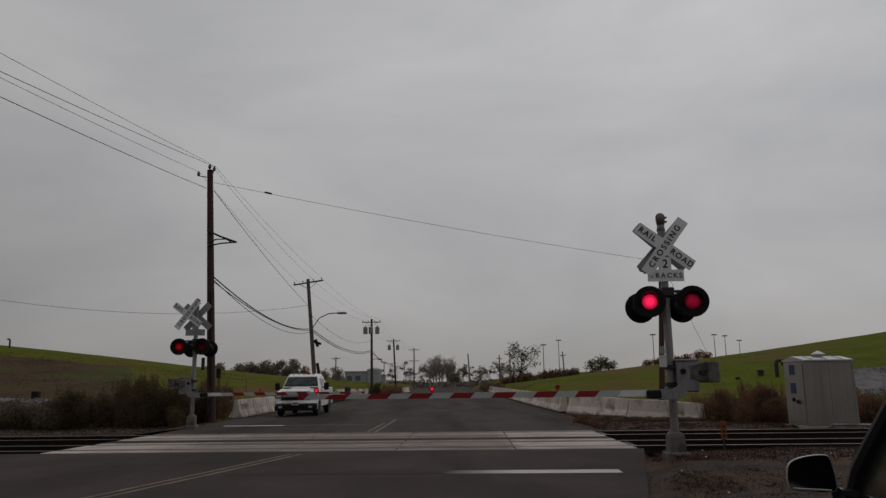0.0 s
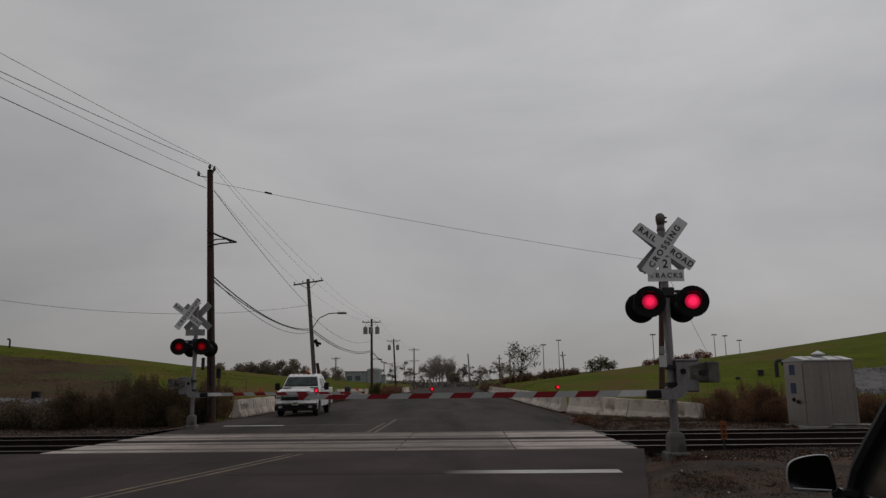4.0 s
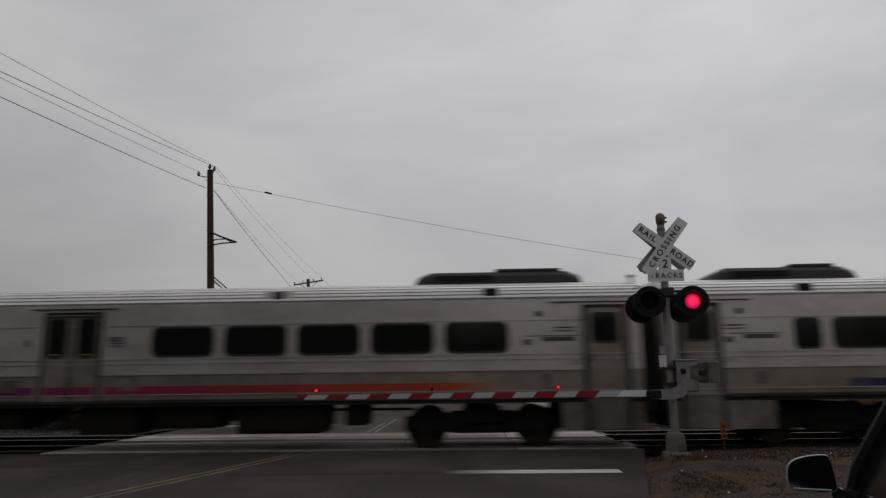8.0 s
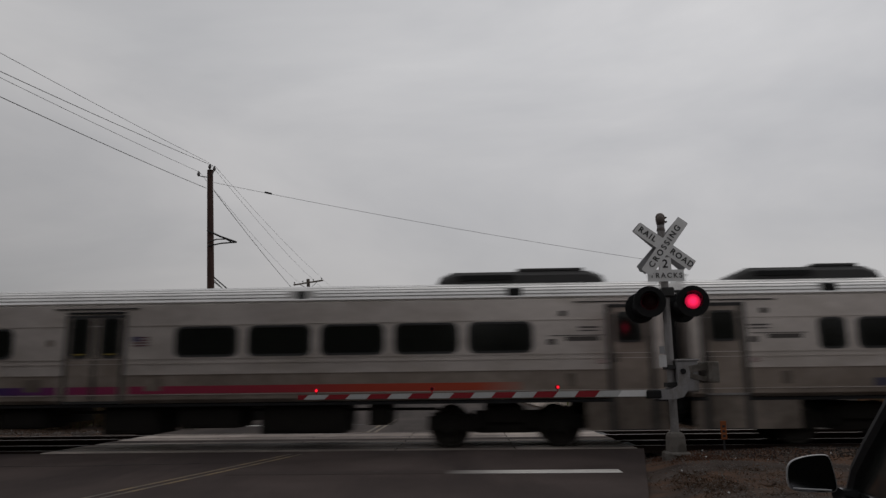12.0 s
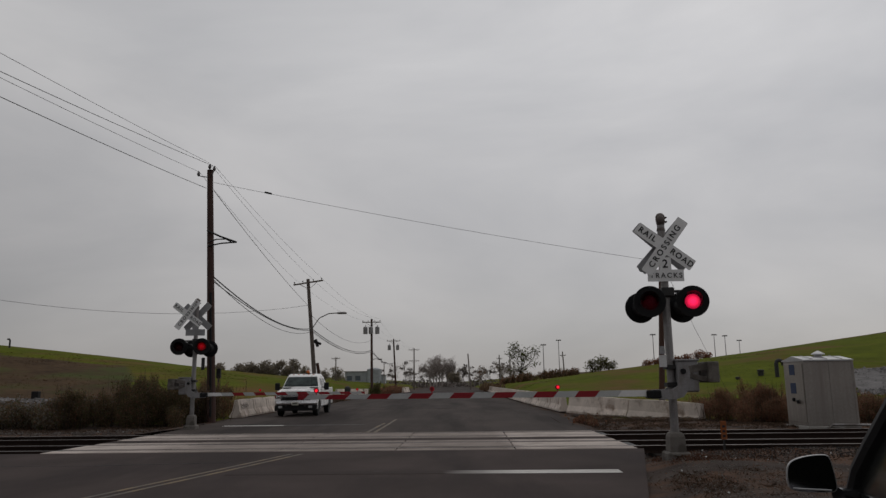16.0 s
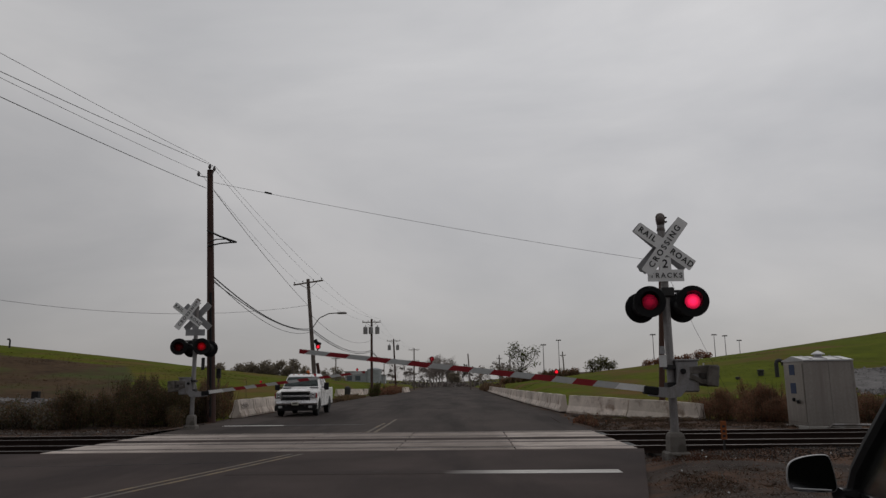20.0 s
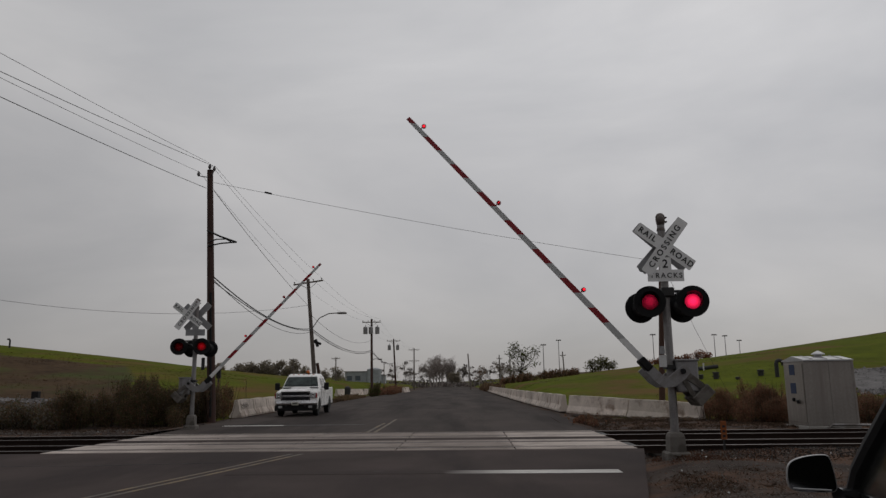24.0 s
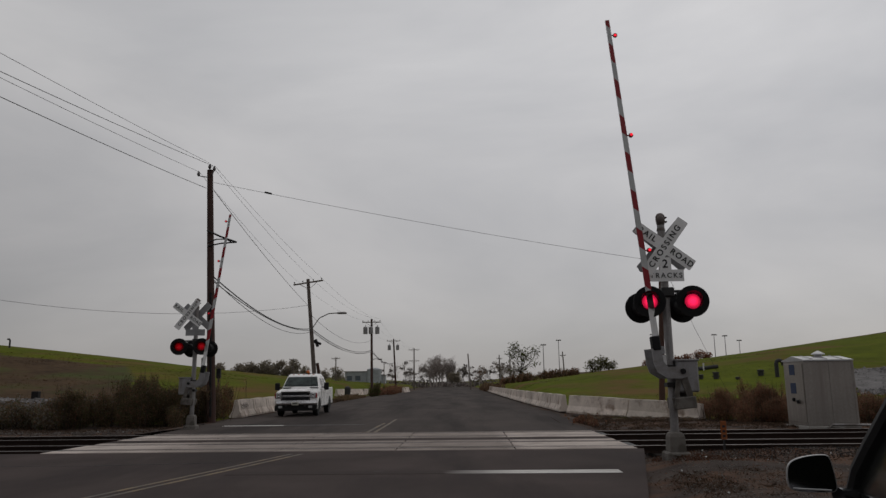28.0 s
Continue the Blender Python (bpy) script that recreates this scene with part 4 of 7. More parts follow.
signal("galvanised railway crossing signal with crossbuck, red lamps and gate", (4.19, 13.44, 0.17), -1, M["lit"], 6.99, 0.377, [(2.28, 1), (4.56, 0), (6.66, None)], (-0.37, 0.43, 0.02, -0.02, 0.0, 0.0))
signal("railway crossing signal beyond the tracks beside a brush thicket", (-8.85, 25.6, 0.10), 1, M["lit_dim"], 6.15, 0.372, [(2.5, 1), (4.4, 0), (5.88, None)], (-0.50, 0.30, -0.30, 0.06, 0.26, 0.12))
# ---- the train: a cab car, five coaches and a locomotive ----
CARS = []
SIDE = 1.55
C0, C1 = -12.27, 13.20                  # ends of a car body, from its centre door
WINDOWS = [(-8.49, 1.37), (-6.81, 1.37), (-5.11, 1.38), (-3.39, 1.38), (1.93, 1.38), (3.64, 1.38), (5.34, 1.38), (7.05, 1.38), (8.76, 1.38)]
WZ0, WZ1 = 2.19, 2.80                 # sill and head of the windows


def livery():
    """The stripe runs from blue through magenta to orange along the car."""
    m = mat("livery_stripe", (0.3, 0.05, 0.1), 0.45, dark=0.9, light=1.05, bump=0.0)
    nt = m.node_tree
    b = nt.nodes["Principled BSDF"]
    co = nt.nodes.new("ShaderNodeTexCoord")
    sp = nt.nodes.new("ShaderNodeSeparateXYZ")
    nt.links.new(co.outputs["Object"], sp.inputs[0])
    mr = nt.nodes.new("ShaderNodeMapRange")
    mr.inputs["From Min"].default_value, mr.inputs["From Max"].default_value = -8.6, 10.2
    nt.links.new(sp.outputs["X"], mr.inputs["Value"])
    r = nt.nodes.new("ShaderNodeValToRGB")
    e = r.color_ramp.elements
    e[0].position, e[0].color = 0.0, (0.10, 0.09, 0.10, 1)
    e[1].position, e[1].color = 1.0, (0.30, 0.22, 0.18, 1)
    for p, c in ((0.06, (0.014, 0.017, 0.085, 1)), (0.32, (0.016, 0.016, 0.095, 1)), (0.39, (0.10, 0.017, 0.10, 1)), (0.44, (0.20, 0.018, 0.075, 1)), (0.56, (0.25, 0.020, 0.055, 1)), (0.69, (0.29, 0.022, 0.035, 1)), (0.79, (0.36, 0.040, 0.020, 1)), (0.93, (0.38, 0.055, 0.022, 1))):
        n = e.new(p)
        n.color = c
    nt.links.new(mr.outputs[0], r.inputs["Fac"])
    nt.links.new(r.outputs[0], b.inputs["Base Color"])
    return m


M["livery"] = livery()


def body_rings(profile, x0, x1):
    return Shape().loft([[(x, y, z) for y, z in profile] for x in (x0, x1)])


def window(parent, x, w, z0, z1, y, r=0.13, name="window"):
    fr = part(name, ring_xz(rounded(x - 0.05, x + w + 0.05, z0 - 0.05, z1 + 0.05, r + 0.03), rounded(x, x + w, z0, z1, r), y - 0.018 if y < 0 else y, y if y < 0 else y + 0.018), M["gasket"], parent, "black rubber window surround")
    part("pane", plate_xz(rounded(x - 0.01, x + w + 0.01, z0 - 0.01, z1 + 0.01, r), y - 0.010 if y < 0 else y + 0.002, y - 0.002 if y < 0 else y + 0.010), M["glass"], fr, "dark tinted glass")
    return fr


def bogie(parent, x, wheels, r=0.46, base=2.6):
    bg_ = part("bogie", Shape(), M["bogie"], parent, "grimy black bogie")
    s = Shape()
    for y in (-1.02, 1.02):
        pts = [(-base / 2 - 0.5, 0.42), (-base / 2 - 0.5, 0.72), (-base / 2 + 0.25, 0.78), (-0.55, 0.62), (0.55, 0.62), (base / 2 - 0.25, 0.78), (base / 2 + 0.5, 0.72), (base / 2 + 0.5, 0.42), (base / 2 - 0.3, 0.40), (0.6, 0.34), (-0.6, 0.34), (-base / 2 + 0.3, 0.40)]
        s.loft([[(x + a, y - 0.09, b) for a, b in pts], [(x + a, y + 0.09, b) for a, b in pts]])
    part("side_frame", s, M["bogie"], bg_)
    part("bolster", Shape().box(x - 0.45, x + 0.45, -1.2, 1.2, 0.55, 0.95, 0.04), M["bogie"], bg_)
    for dx in (-base / 2, base / 2):
        for y in (-1.14, 1.14):
            part("axle_box", Shape().spin((x + dx, y - 0.1, r), (0, 1, 0), [(0, 0.10), (0.02, 0.16), (0.18, 0.16), (0.2, 0.10)], 12), M["bogie"], bg_)
        for sx in (-0.28, 0.28):
            part("spring", Shape().tube((x + dx * 0.45 + sx * 0.3, -1.1, 0.45), (x + dx * 0.45 + sx * 0.3, -1.1, 0.85), 0.09, None, 10), M["bogie"], bg_)
        ws = Shape().tube((0, -0.75, 0), (0, 0.75, 0), 0.08, None, 10)
        for y in (-1, 1):
            ws.spin((0, y * 0.69, 0), (0, y, 0), [(-0.02, r + 0.02), (0.01, r + 0.025), (0.015, r), (0.11, r - 0.005), (0.115, r - 0.07), (0.08, r - 0.10), (0.08, 0.14), (0.14, 0.12), (0.14, 0.02)], 24)
            for a in (45, 135, 225, 315):
                ws.box(0.26 * math.cos(radians(a)) - 0.03, 0.26 * math.cos(radians(a)) + 0.03, y * 0.77 - 0.02, y * 0.77 + 0.02, 0.26 * math.sin(radians(a)) - 0.03, 0.26 * math.sin(radians(a)) + 0.03)
        w = part("wheelset", ws, M["wheel"], bg_)
        home = pose(x + dx, 0, r)
        w.matrix_basis = home
        wheels.append((w, home, r))
    return bg_


def roof_unit(parent, x0, x1):
    u = part("roof_unit", Shape().loft([[(x, y * 0.80 * k, z) for y, z in ((-1, 3.72), (-0.98, zt - 0.10), (-0.86, zt), (0.86, zt), (0.98, zt - 0.10), (1, 3.72))]
                                       for x, zt, k in ((x0, 3.82, 1), (x0 + 0.12, 4.02, 1), (x0 + 0.42, 4.14, 1), (x1 - 0.42, 4.14, 1), (x1 - 0.12, 4.02, 1), (x1, 3.82, 1))]), M["roof_dark"], parent, "dark grey rooftop air-conditioning unit")
    for y in (-0.835, 0.80):
        part("roof_grille", Shape().box(x0 + 0.55, x0 + 1.9, y, y + 0.035, 3.93, 4.05), M["black"], u)
    part("roof_hatch", Shape().box(x0 + 2.0, x1 - 0.55, -0.70, 0.70, 4.14, 4.22, 0.02), M["roof_dark"], u)


def end_door(parent, x0, x1, y):
    d = part("end_door", plate_xz([(x0, 1.19), (x1, 1.19), (x1, 3.14), (x0, 3.14)], y - 0.012 if y < 0 else y, y if y < 0 else y + 0.012), M["stainless_low"], parent, "narrow darker stainless end door")
    part("step_trap", plate_xz([(x0, 0.42), (x1, 0.42), (x1, 1.14), (x0, 1.14)], y - 0.010 if y < 0 else y, y if y < 0 else y + 0.010), M["skirt"], d, "grimy panel over the steps")
    window(d, x0 + 0.12, 0.53, 2.39, 2.99, y - 0.012 if y < 0 else y + 0.012, 0.07)
    part("door_frame", ring_xz([(x0 - 0.13, 0.40), (x1 + 0.13, 0.40), (x1 + 0.13, 3.22), (x0 - 0.13, 3.22)], [(x0, 0.42), (x1, 0.42), (x1, 3.14), (x0, 3.14)], y - 0.02 if y < 0 else y, y if y < 0 else y + 0.02), M["dark_steel"], d)
    part("trap_edge", Shape().box(x0 - 0.05, x1 + 0.05, y - 0.03, y + 0.03, 1.14, 1.19), M["steel"], d)
    xr = x1 + 0.20 if x0 < 0 else x0 - 0.38
    part("door_reflector", Shape().box(xr, xr + 0.18, y - 0.016, y + 0.016, 1.87, 1.97, 0.008), M["pale_lens"], d, "pale pinkish reflector")
    part("drip_rail", Shape().box(x0 - 0.20 if x0 < 0 else x0 - 0.85, x1 + 0.85 if x0 < 0 else x1 + 0.25, y - 0.03, y + 0.03, 3.27, 3.295), M["dark_steel"], d)
    part("latch", Shape().box(x0 + 0.05, x0 + 0.10, y - 0.03, y + 0.03, 1.9, 2.1, 0.01), M["dark_steel"], d)


def coach(label, cab):
    car = thing("railway_coach", label, "railway coach", group="coaches of the train")
    wheels = []
    c1 = 12.86 if cab else C1
    # shell: sides, sill and ribbed roof
    # lower panels in a darker tone than the upper ones
    low = [(-1.50, 1.10), (-SIDE, 1.17), (-SIDE, 1.74), (SIDE, 1.74), (SIDE, 1.17), (1.50, 1.10)]
    part("lower_side", body_rings(low, C0, c1), M["stainless_low"], car, "darker lower side panels")
    up = [(-SIDE, 1.74), (-SIDE, 3.36), (-1.48, 3.39), (1.48, 3.39), (SIDE, 3.36), (SIDE, 1.74)]
    part("upper_side", body_rings(up, C0, c1), M["stainless"], car, "brushed stainless side panels")
    ribs, zz = [(1.50, 3.375)], [(1.545, 3.385), (1.505, 3.475), (1.455, 3.56), (1.38, 3.64), (1.27, 3.71), (1.11, 3.77), (0.88, 3.815), (0.62, 3.845), (0.35, 3.86)]
    for (ya, za), (yb, zb) in zip(zz, zz[1:]):
        run = math.hypot(yb - ya, zb - za)
        ny, nz = (zb - za) / run, (ya - yb) / run         # outward across the sheet
        for f, h in ((0.02, -0.05), (0.33, -0.05), (0.36, 0.012), (0.98, 0.012)):
            ribs.append((ya + (yb - ya) * f + ny * h, za + (zb - za) * f + nz * h))
    ribs.append((0.0, 3.87))
    prof = [(-y, z) for y, z in ribs] + [(y, z) for y, z in reversed(ribs[:-1])]
    part("roof", body_rings(prof, C0, c1), M["roof_metal"], car, "ribbed bright metal roof")
    for y in (-SIDE - 0.006, SIDE + 0.006):
        for z, h, key in ((2.875, 0.010, "stainless"), (2.10, 0.014, "stainless"), (1.99, 0.012, "stainless"), (1.735, 0.012, "stainless_low"), (1.285, 0.014, "stainless"), (1.18, 0.02, "stainless_low")):
            part("moulding", Shape().box(C0 + 0.05, c1 - 0.05, y - 0.012, y + 0.012, z, z + h), M[key], car)
    part("sill_rail", Shape().box(C0, c1, -SIDE + 0.01, SIDE - 0.01, 1.02, 1.08), M["black"], car)
    for y in (-SIDE, SIDE):
        for xa, xb in ((-8.3, -0.85), (0.85, 9.9)):
            part("livery_stripe", Shape().box(xa, xb, y - 0.006, y + 0.006, 1.31, 1.485), M["livery"], car, "stripe fading from blue through magenta to orange")
        for x, w in WINDOWS:
            window(car, x, w, WZ0, WZ1, y)
        window(car, -9.35, 0.52, WZ0, WZ1, y, 0.10)
        # centre door pair
        dr = part("centre_door", ring_xz([(-0.72, 1.10), (0.72, 1.10), (0.72, 3.14), (-0.72, 3.14)], [(-0.64, 1.16), (0.64, 1.16), (0.64, 3.08), (-0.64, 3.08)], y - 0.022 if y < 0 else y, y if y < 0 else y + 0.022), M["dark_steel"], car, "pair of sliding doors")
        for x0, x1 in ((-0.64, -0.012), (0.012, 0.64)):
            leaf = part("door_leaf", plate_xz([(x0, 1.16), (x1, 1.16), (x1, 3.08), (x0, 3.08)], y - 0.010 if y < 0 else y + 0.002, y - 0.002 if y < 0 else y + 0.010), M["stainless_low"], dr)
            xw = x0 + (0.10 if x0 < 0 else 0.168)
            window(leaf, xw, 0.36, 2.19, 3.05, y - 0.010 if y < 0 else y + 0.010, 0.09)
            # thin yellow bar across the foot of the pane
            part("warning_strip", Shape().box(xw + 0.07, xw + 0.29, y - 0.024, y + 0.024, 2.215, 2.245), M["yellow_strip"], leaf, "small yellow strip under the glass")
            part("livery_stripe", Shape().box(x0 + 0.05, x1 - 0.05, y - 0.013, y + 0.013, 1.31, 1.485), M["livery"], leaf)
            part("door_edge", Shape().box(x1 - 0.04 if x0 < 0 else x0, x1 if x0 < 0 else x0 + 0.04, y - 0.016, y + 0.016, 1.16, 3.08), M["rubber"], leaf)
        part("gutter", Shape().box(-1.02, 1.02, y - 0.03, y + 0.03, 3.275, 3.30), M["dark_steel"], car)
        part("door_header", Shape().box(-0.70, 0.70, y - 0.035, y + 0.035, 3.17, 3.215), M["black"], car)
        # flag panel, operator's mark as plain bars
        fl = part("flag_panel", plate_xz([(0.87, 2.39), (1.27, 2.39), (1.27, 2.63), (0.87, 2.63)], y - 0.005, y + 0.005), M["flag_white"], car, "small striped flag panel")
        for k in range(4):
            part("flag_stripe", Shape().box(0.87 if k < 2 else 1.04, 1.27, y - 0.008, y + 0.008, 2.405 + k * 0.062, 2.435 + k * 0.062), M["flag_red"], fl)
        part("flag_field", Shape().box(0.87, 1.04, y - 0.009, y + 0.009, 2.515, 2.63), M["flag_blue"], fl)
        part("round_badge", Shape().spin((-1.08, y - 0.006, 2.5), (0, 1, 0), [(0, 0.09), (0.012, 0.09)], 16), M["stainless_low"], car)
        for x in (-10.95, 10.52):
            mk = part("operator_mark", Shape().box(x, x + 0.18, y - 0.006, y + 0.006, 2.31, 2.44).box(x + 0.05, x + 1.28, y - 0.006, y + 0.006, 2.505, 2.525).box(x + 0.42, x + 1.18, y - 0.006, y + 0.006, 2.39, 2.49), M["mark_grey"], car, "grey operator lettering as plain bars")
            xn = x if x < 0 else x + 0.72
            part("number_bar", Shape().box(xn, xn + 0.46, y - 0.006, y + 0.006, 2.61, 2.64).box(xn, xn + 0.46, y - 0.006, y + 0.006, 2.68, 2.72), M["mark_grey"], mk)
            part("side_light", Shape().box(x + 0.3, x + 0.44, y - 0.03, y + 0.03, 2.97, 3.08), M["dark_steel"], car)
        for x, wx in ((-10.3, 0.2), (-1.62, 0.4), (1.22, 0.4), (10.93, 0.18)):
            part("grab_plate", Shape().box(x, x + wx, y - 0.008, y + 0.008, 1.38, 1.66), M["skirt"], car)
        # roof vents
        for x, wide, mouth in ((-9.04, 0.20, 0.17), (-3.98, 0.34, 0.10), (4.82, 0.34, 0.10), (9.80, 0.20, 0.17)):
            v = part("roof_vent", Shape().box(x - wide, x + wide, math.copysign(1.34, y) - 0.18, math.copysign(1.34, y) + 0.18, 3.40, 3.68, 0.03), M["roof_metal"], car)
            part("vent_mouth", Shape().box(x - mouth, x + mouth, math.copysign(1.522, y) - 0.006, math.copysign(1.522, y) + 0.006, 3.45, 3.63), M["black"], v)
    # low vestibule ends
    for x0, x1 in ((C0, -9.95), (11.35, c1)):
        if cab and x0 > 0:
            continue
        for ya, yb in ((-SIDE + 0.012, -SIDE + 0.12), (SIDE - 0.12, SIDE - 0.012)):
            part("vestibule_skirt", Shape().box(x0, x1, ya, yb, 0.40, 1.08), M["skirt"], car, "low grimy skirt round the steps")
        part("vestibule_floor", Shape().box(x0, x1, -SIDE + 0.12, SIDE - 0.12, 0.44, 0.5), M["bogie"], car)
    for y in (-SIDE, SIDE):
        end_door(car, -11.92, -11.15, y)
        if not cab:
            end_door(car, 12.00, 12.80, y)
    for x in (C0 - 0.02, c1 - 0.10):
        if cab and x > 0:
            continue
        part("gangway", Shape().box(x - (0.28 if x < 0 else 0), x + (0.12 if x < 0 else 0.40), -0.75, 0.75, 0.75, 3.45, 0.05), M["rubber"], car, "black rubber gangway bellows")
        for yy in (-1.1, 0.95):
            part("end_post", Shape().box(x + 0.02, x + 0.08, yy, yy + 0.08, 3.6, 3.92, 0.02).box(x - 0.02, x + 0.12, yy - 0.03, yy + 0.11, 3.90, 3.96, 0.01), M["dark_steel"], car)
        part("jumper_cables", Shape().path([(x, -0.9, 1.0), (x + (-0.25 if x < 0 else 0.3), -0.95, 0.55), (x + (-0.45 if x < 0 else 0.5), -0.95, 0.75)], 0.04), M["rubber"], car)
    roof_unit(car, -10.95, -7.35)
    roof_unit(car, 7.95, 12.1)
    bogie(car, -8.45, wheels)
    bogie(car, 9.55, wheels)
    # equipment slung below the floor
    boxes = [("battery_box", -5.65, -3.05, 0.42, 1.02, "tan_box"), ("compressor", -2.2, -1.2, 0.55, 1.02, "bogie"), ("converter_box", 0.2, 1.5, 0.40, 1.02, "bogie"), ("air_tank", 2.0, 3.4, 0.52, 1.02, "bogie"), ("brake_unit", 3.9, 5.9, 0.38, 1.02, "bogie"), ("equipment_case", 6.4, 6.9, 0.55, 1.02, "bogie")]
    for nm, x0, x1, z0, z1, key in boxes:
        b = part(nm, Shape().box(x0, x1, -1.36, -0.15, z0, z1, 0.03).box(x0 + 0.2, x1 - 0.2, 0.2, 1.36, z0 + 0.06, z1, 0.03), M[key], car)
        part("box_lid", Shape().box(x0 + 0.08, x1 - 0.08, -1.375, -1.365, z0 + 0.08, z1 - 0.1), M[key], b)
    part("air_pipe", Shape().path([(-7.0, -1.2, 0.95), (-2.0, -1.22, 0.9), (4.0, -1.2, 0.92), (8.0, -1.2, 0.9)], 0.035), M["bogie"], car)
    if cab:
        # rounded driving end
        nose = []
        for x, k, zb in ((c1 - 0.02, 1.0, 0), (c1 + 0.10, 0.992, 0.0), (c1 + 0.17, 0.97, -0.02)):
            nose.append([(x, y * k, z + (zb if z > 3 else 0)) for y, z in ((-1.5, 1.08), (-SIDE, 1.3), (-SIDE, 3.10), (-1.50, 3.40), (-0.95, 3.76), (0, 3.86), (0.95, 3.76), (1.50, 3.40), (SIDE, 3.10), (SIDE, 1.3), (1.5, 1.08))])
        n = part("cab_front", Shape().loft(nose), M["stainless"], car, "flat stainless driving end")
        xf = c1 + 0.17
        for y0, y1 in ((-1.25, -0.45), (0.45, 1.25), (-0.36, 0.36)):
            part("windscreen", Shape().box(xf - 0.02, xf + 0.012, y0, y1, 2.2, 2.95, 0.005), M["glass"], n)
        for y in (-1.0, 1.0):
            part("headlamp", Shape().spin((xf, y, 1.75), (1, 0, 0), [(0, 0.12), (0.03, 0.11)], 12), M["headlight"], n)
        part("plow", Shape().loft([[(xf - 0.2, -1.4, 0.25), (xf + 0.12, -1.35, 0.25), (xf + 0.02, -1.35, 1.0), (xf - 0.2, -1.4, 1.0)], [(xf - 0.2, 0, 0.25), (xf + 0.30, 0, 0.25), (xf + 0.05, 0, 1.0), (xf - 0.2, 0, 1.0)], [(xf - 0.2, 1.4, 0.25), (xf + 0.12, 1.35, 0.25), (xf + 0.02, 1.35, 1.0), (xf - 0.2, 1.4, 1.0)]]), M["bogie"], n, "black pilot plow")
        part("coupler", Shape().box(xf, xf + 0.45, -0.14, 0.14, 0.7, 0.95, 0.03), M["bogie"], n)
        part("horn", Shape().spin((12.25, -0.2, 4.0), (1, 0, 0), [(0, 0.03), (0.2, 0.05), (0.35, 0.10)], 10).spin((12.25, 0.1, 4.02), (1, 0, 0), [(0, 0.03), (0.25, 0.05), (0.42, 0.11)], 10).box(12.25, 12.62, -0.35, 0.35, 3.8, 3.98), M["dark_steel"], car)
        for y in (-SIDE, SIDE):
            window(car, 12.0, 0.62, 2.28, 3.0, y, 0.12, "cab_window")
            part("destination_sign", Shape().box(8.9, 9.5, y - 0.014, y + 0.014, 2.95, 3.10), M["tan_box"], car)
            part("mirror_bracket", Shape().box(12.80, 12.96, y * 1.03 - 0.03, y * 1.03 + 0.03, 2.16, 2.34, 0.02), M["dark_steel"], car)
            part("corner_panel", Shape().box(12.55, 12.80, y * 0.985 - 0.02, y * 0.985 + 0.02, 0.42, 1.08, 0.01), M["skirt"], car, "grimy corner panel beside the cab steps")
            part("cab_step", Shape().box(12.05, 12.5, y * 0.98 - 0.05, y * 0.98 + 0.05, 0.55, 0.85).box(12.12, 12.42, y * 0.98 - 0.06, y * 0.98 + 0.06, 0.35, 0.42), M["stainless_low"], car)
    return car, wheels


def wheels_of(car):
    out = []
    for b in car.children:
        for w in b.children:
            if w.name.split(".")[0] == "wheelset":
                out.append((w, w.matrix_basis.copy(), 0.46))
    return out


cab_car, cab_wheels = coach("stainless cab car leading the passing train", True)
CARS.append((cab_car, 0.0, cab_wheels))
first, first_wheels = coach("stainless railway coach with a blue to orange stripe", False)
CARS.append((first, -26.03, first_wheels))
for k in range(2, 6):
    c = copy_thing(first, pose(0, 0, 0))
    CARS.append((c, -26.03 * k, wheels_of(c)))


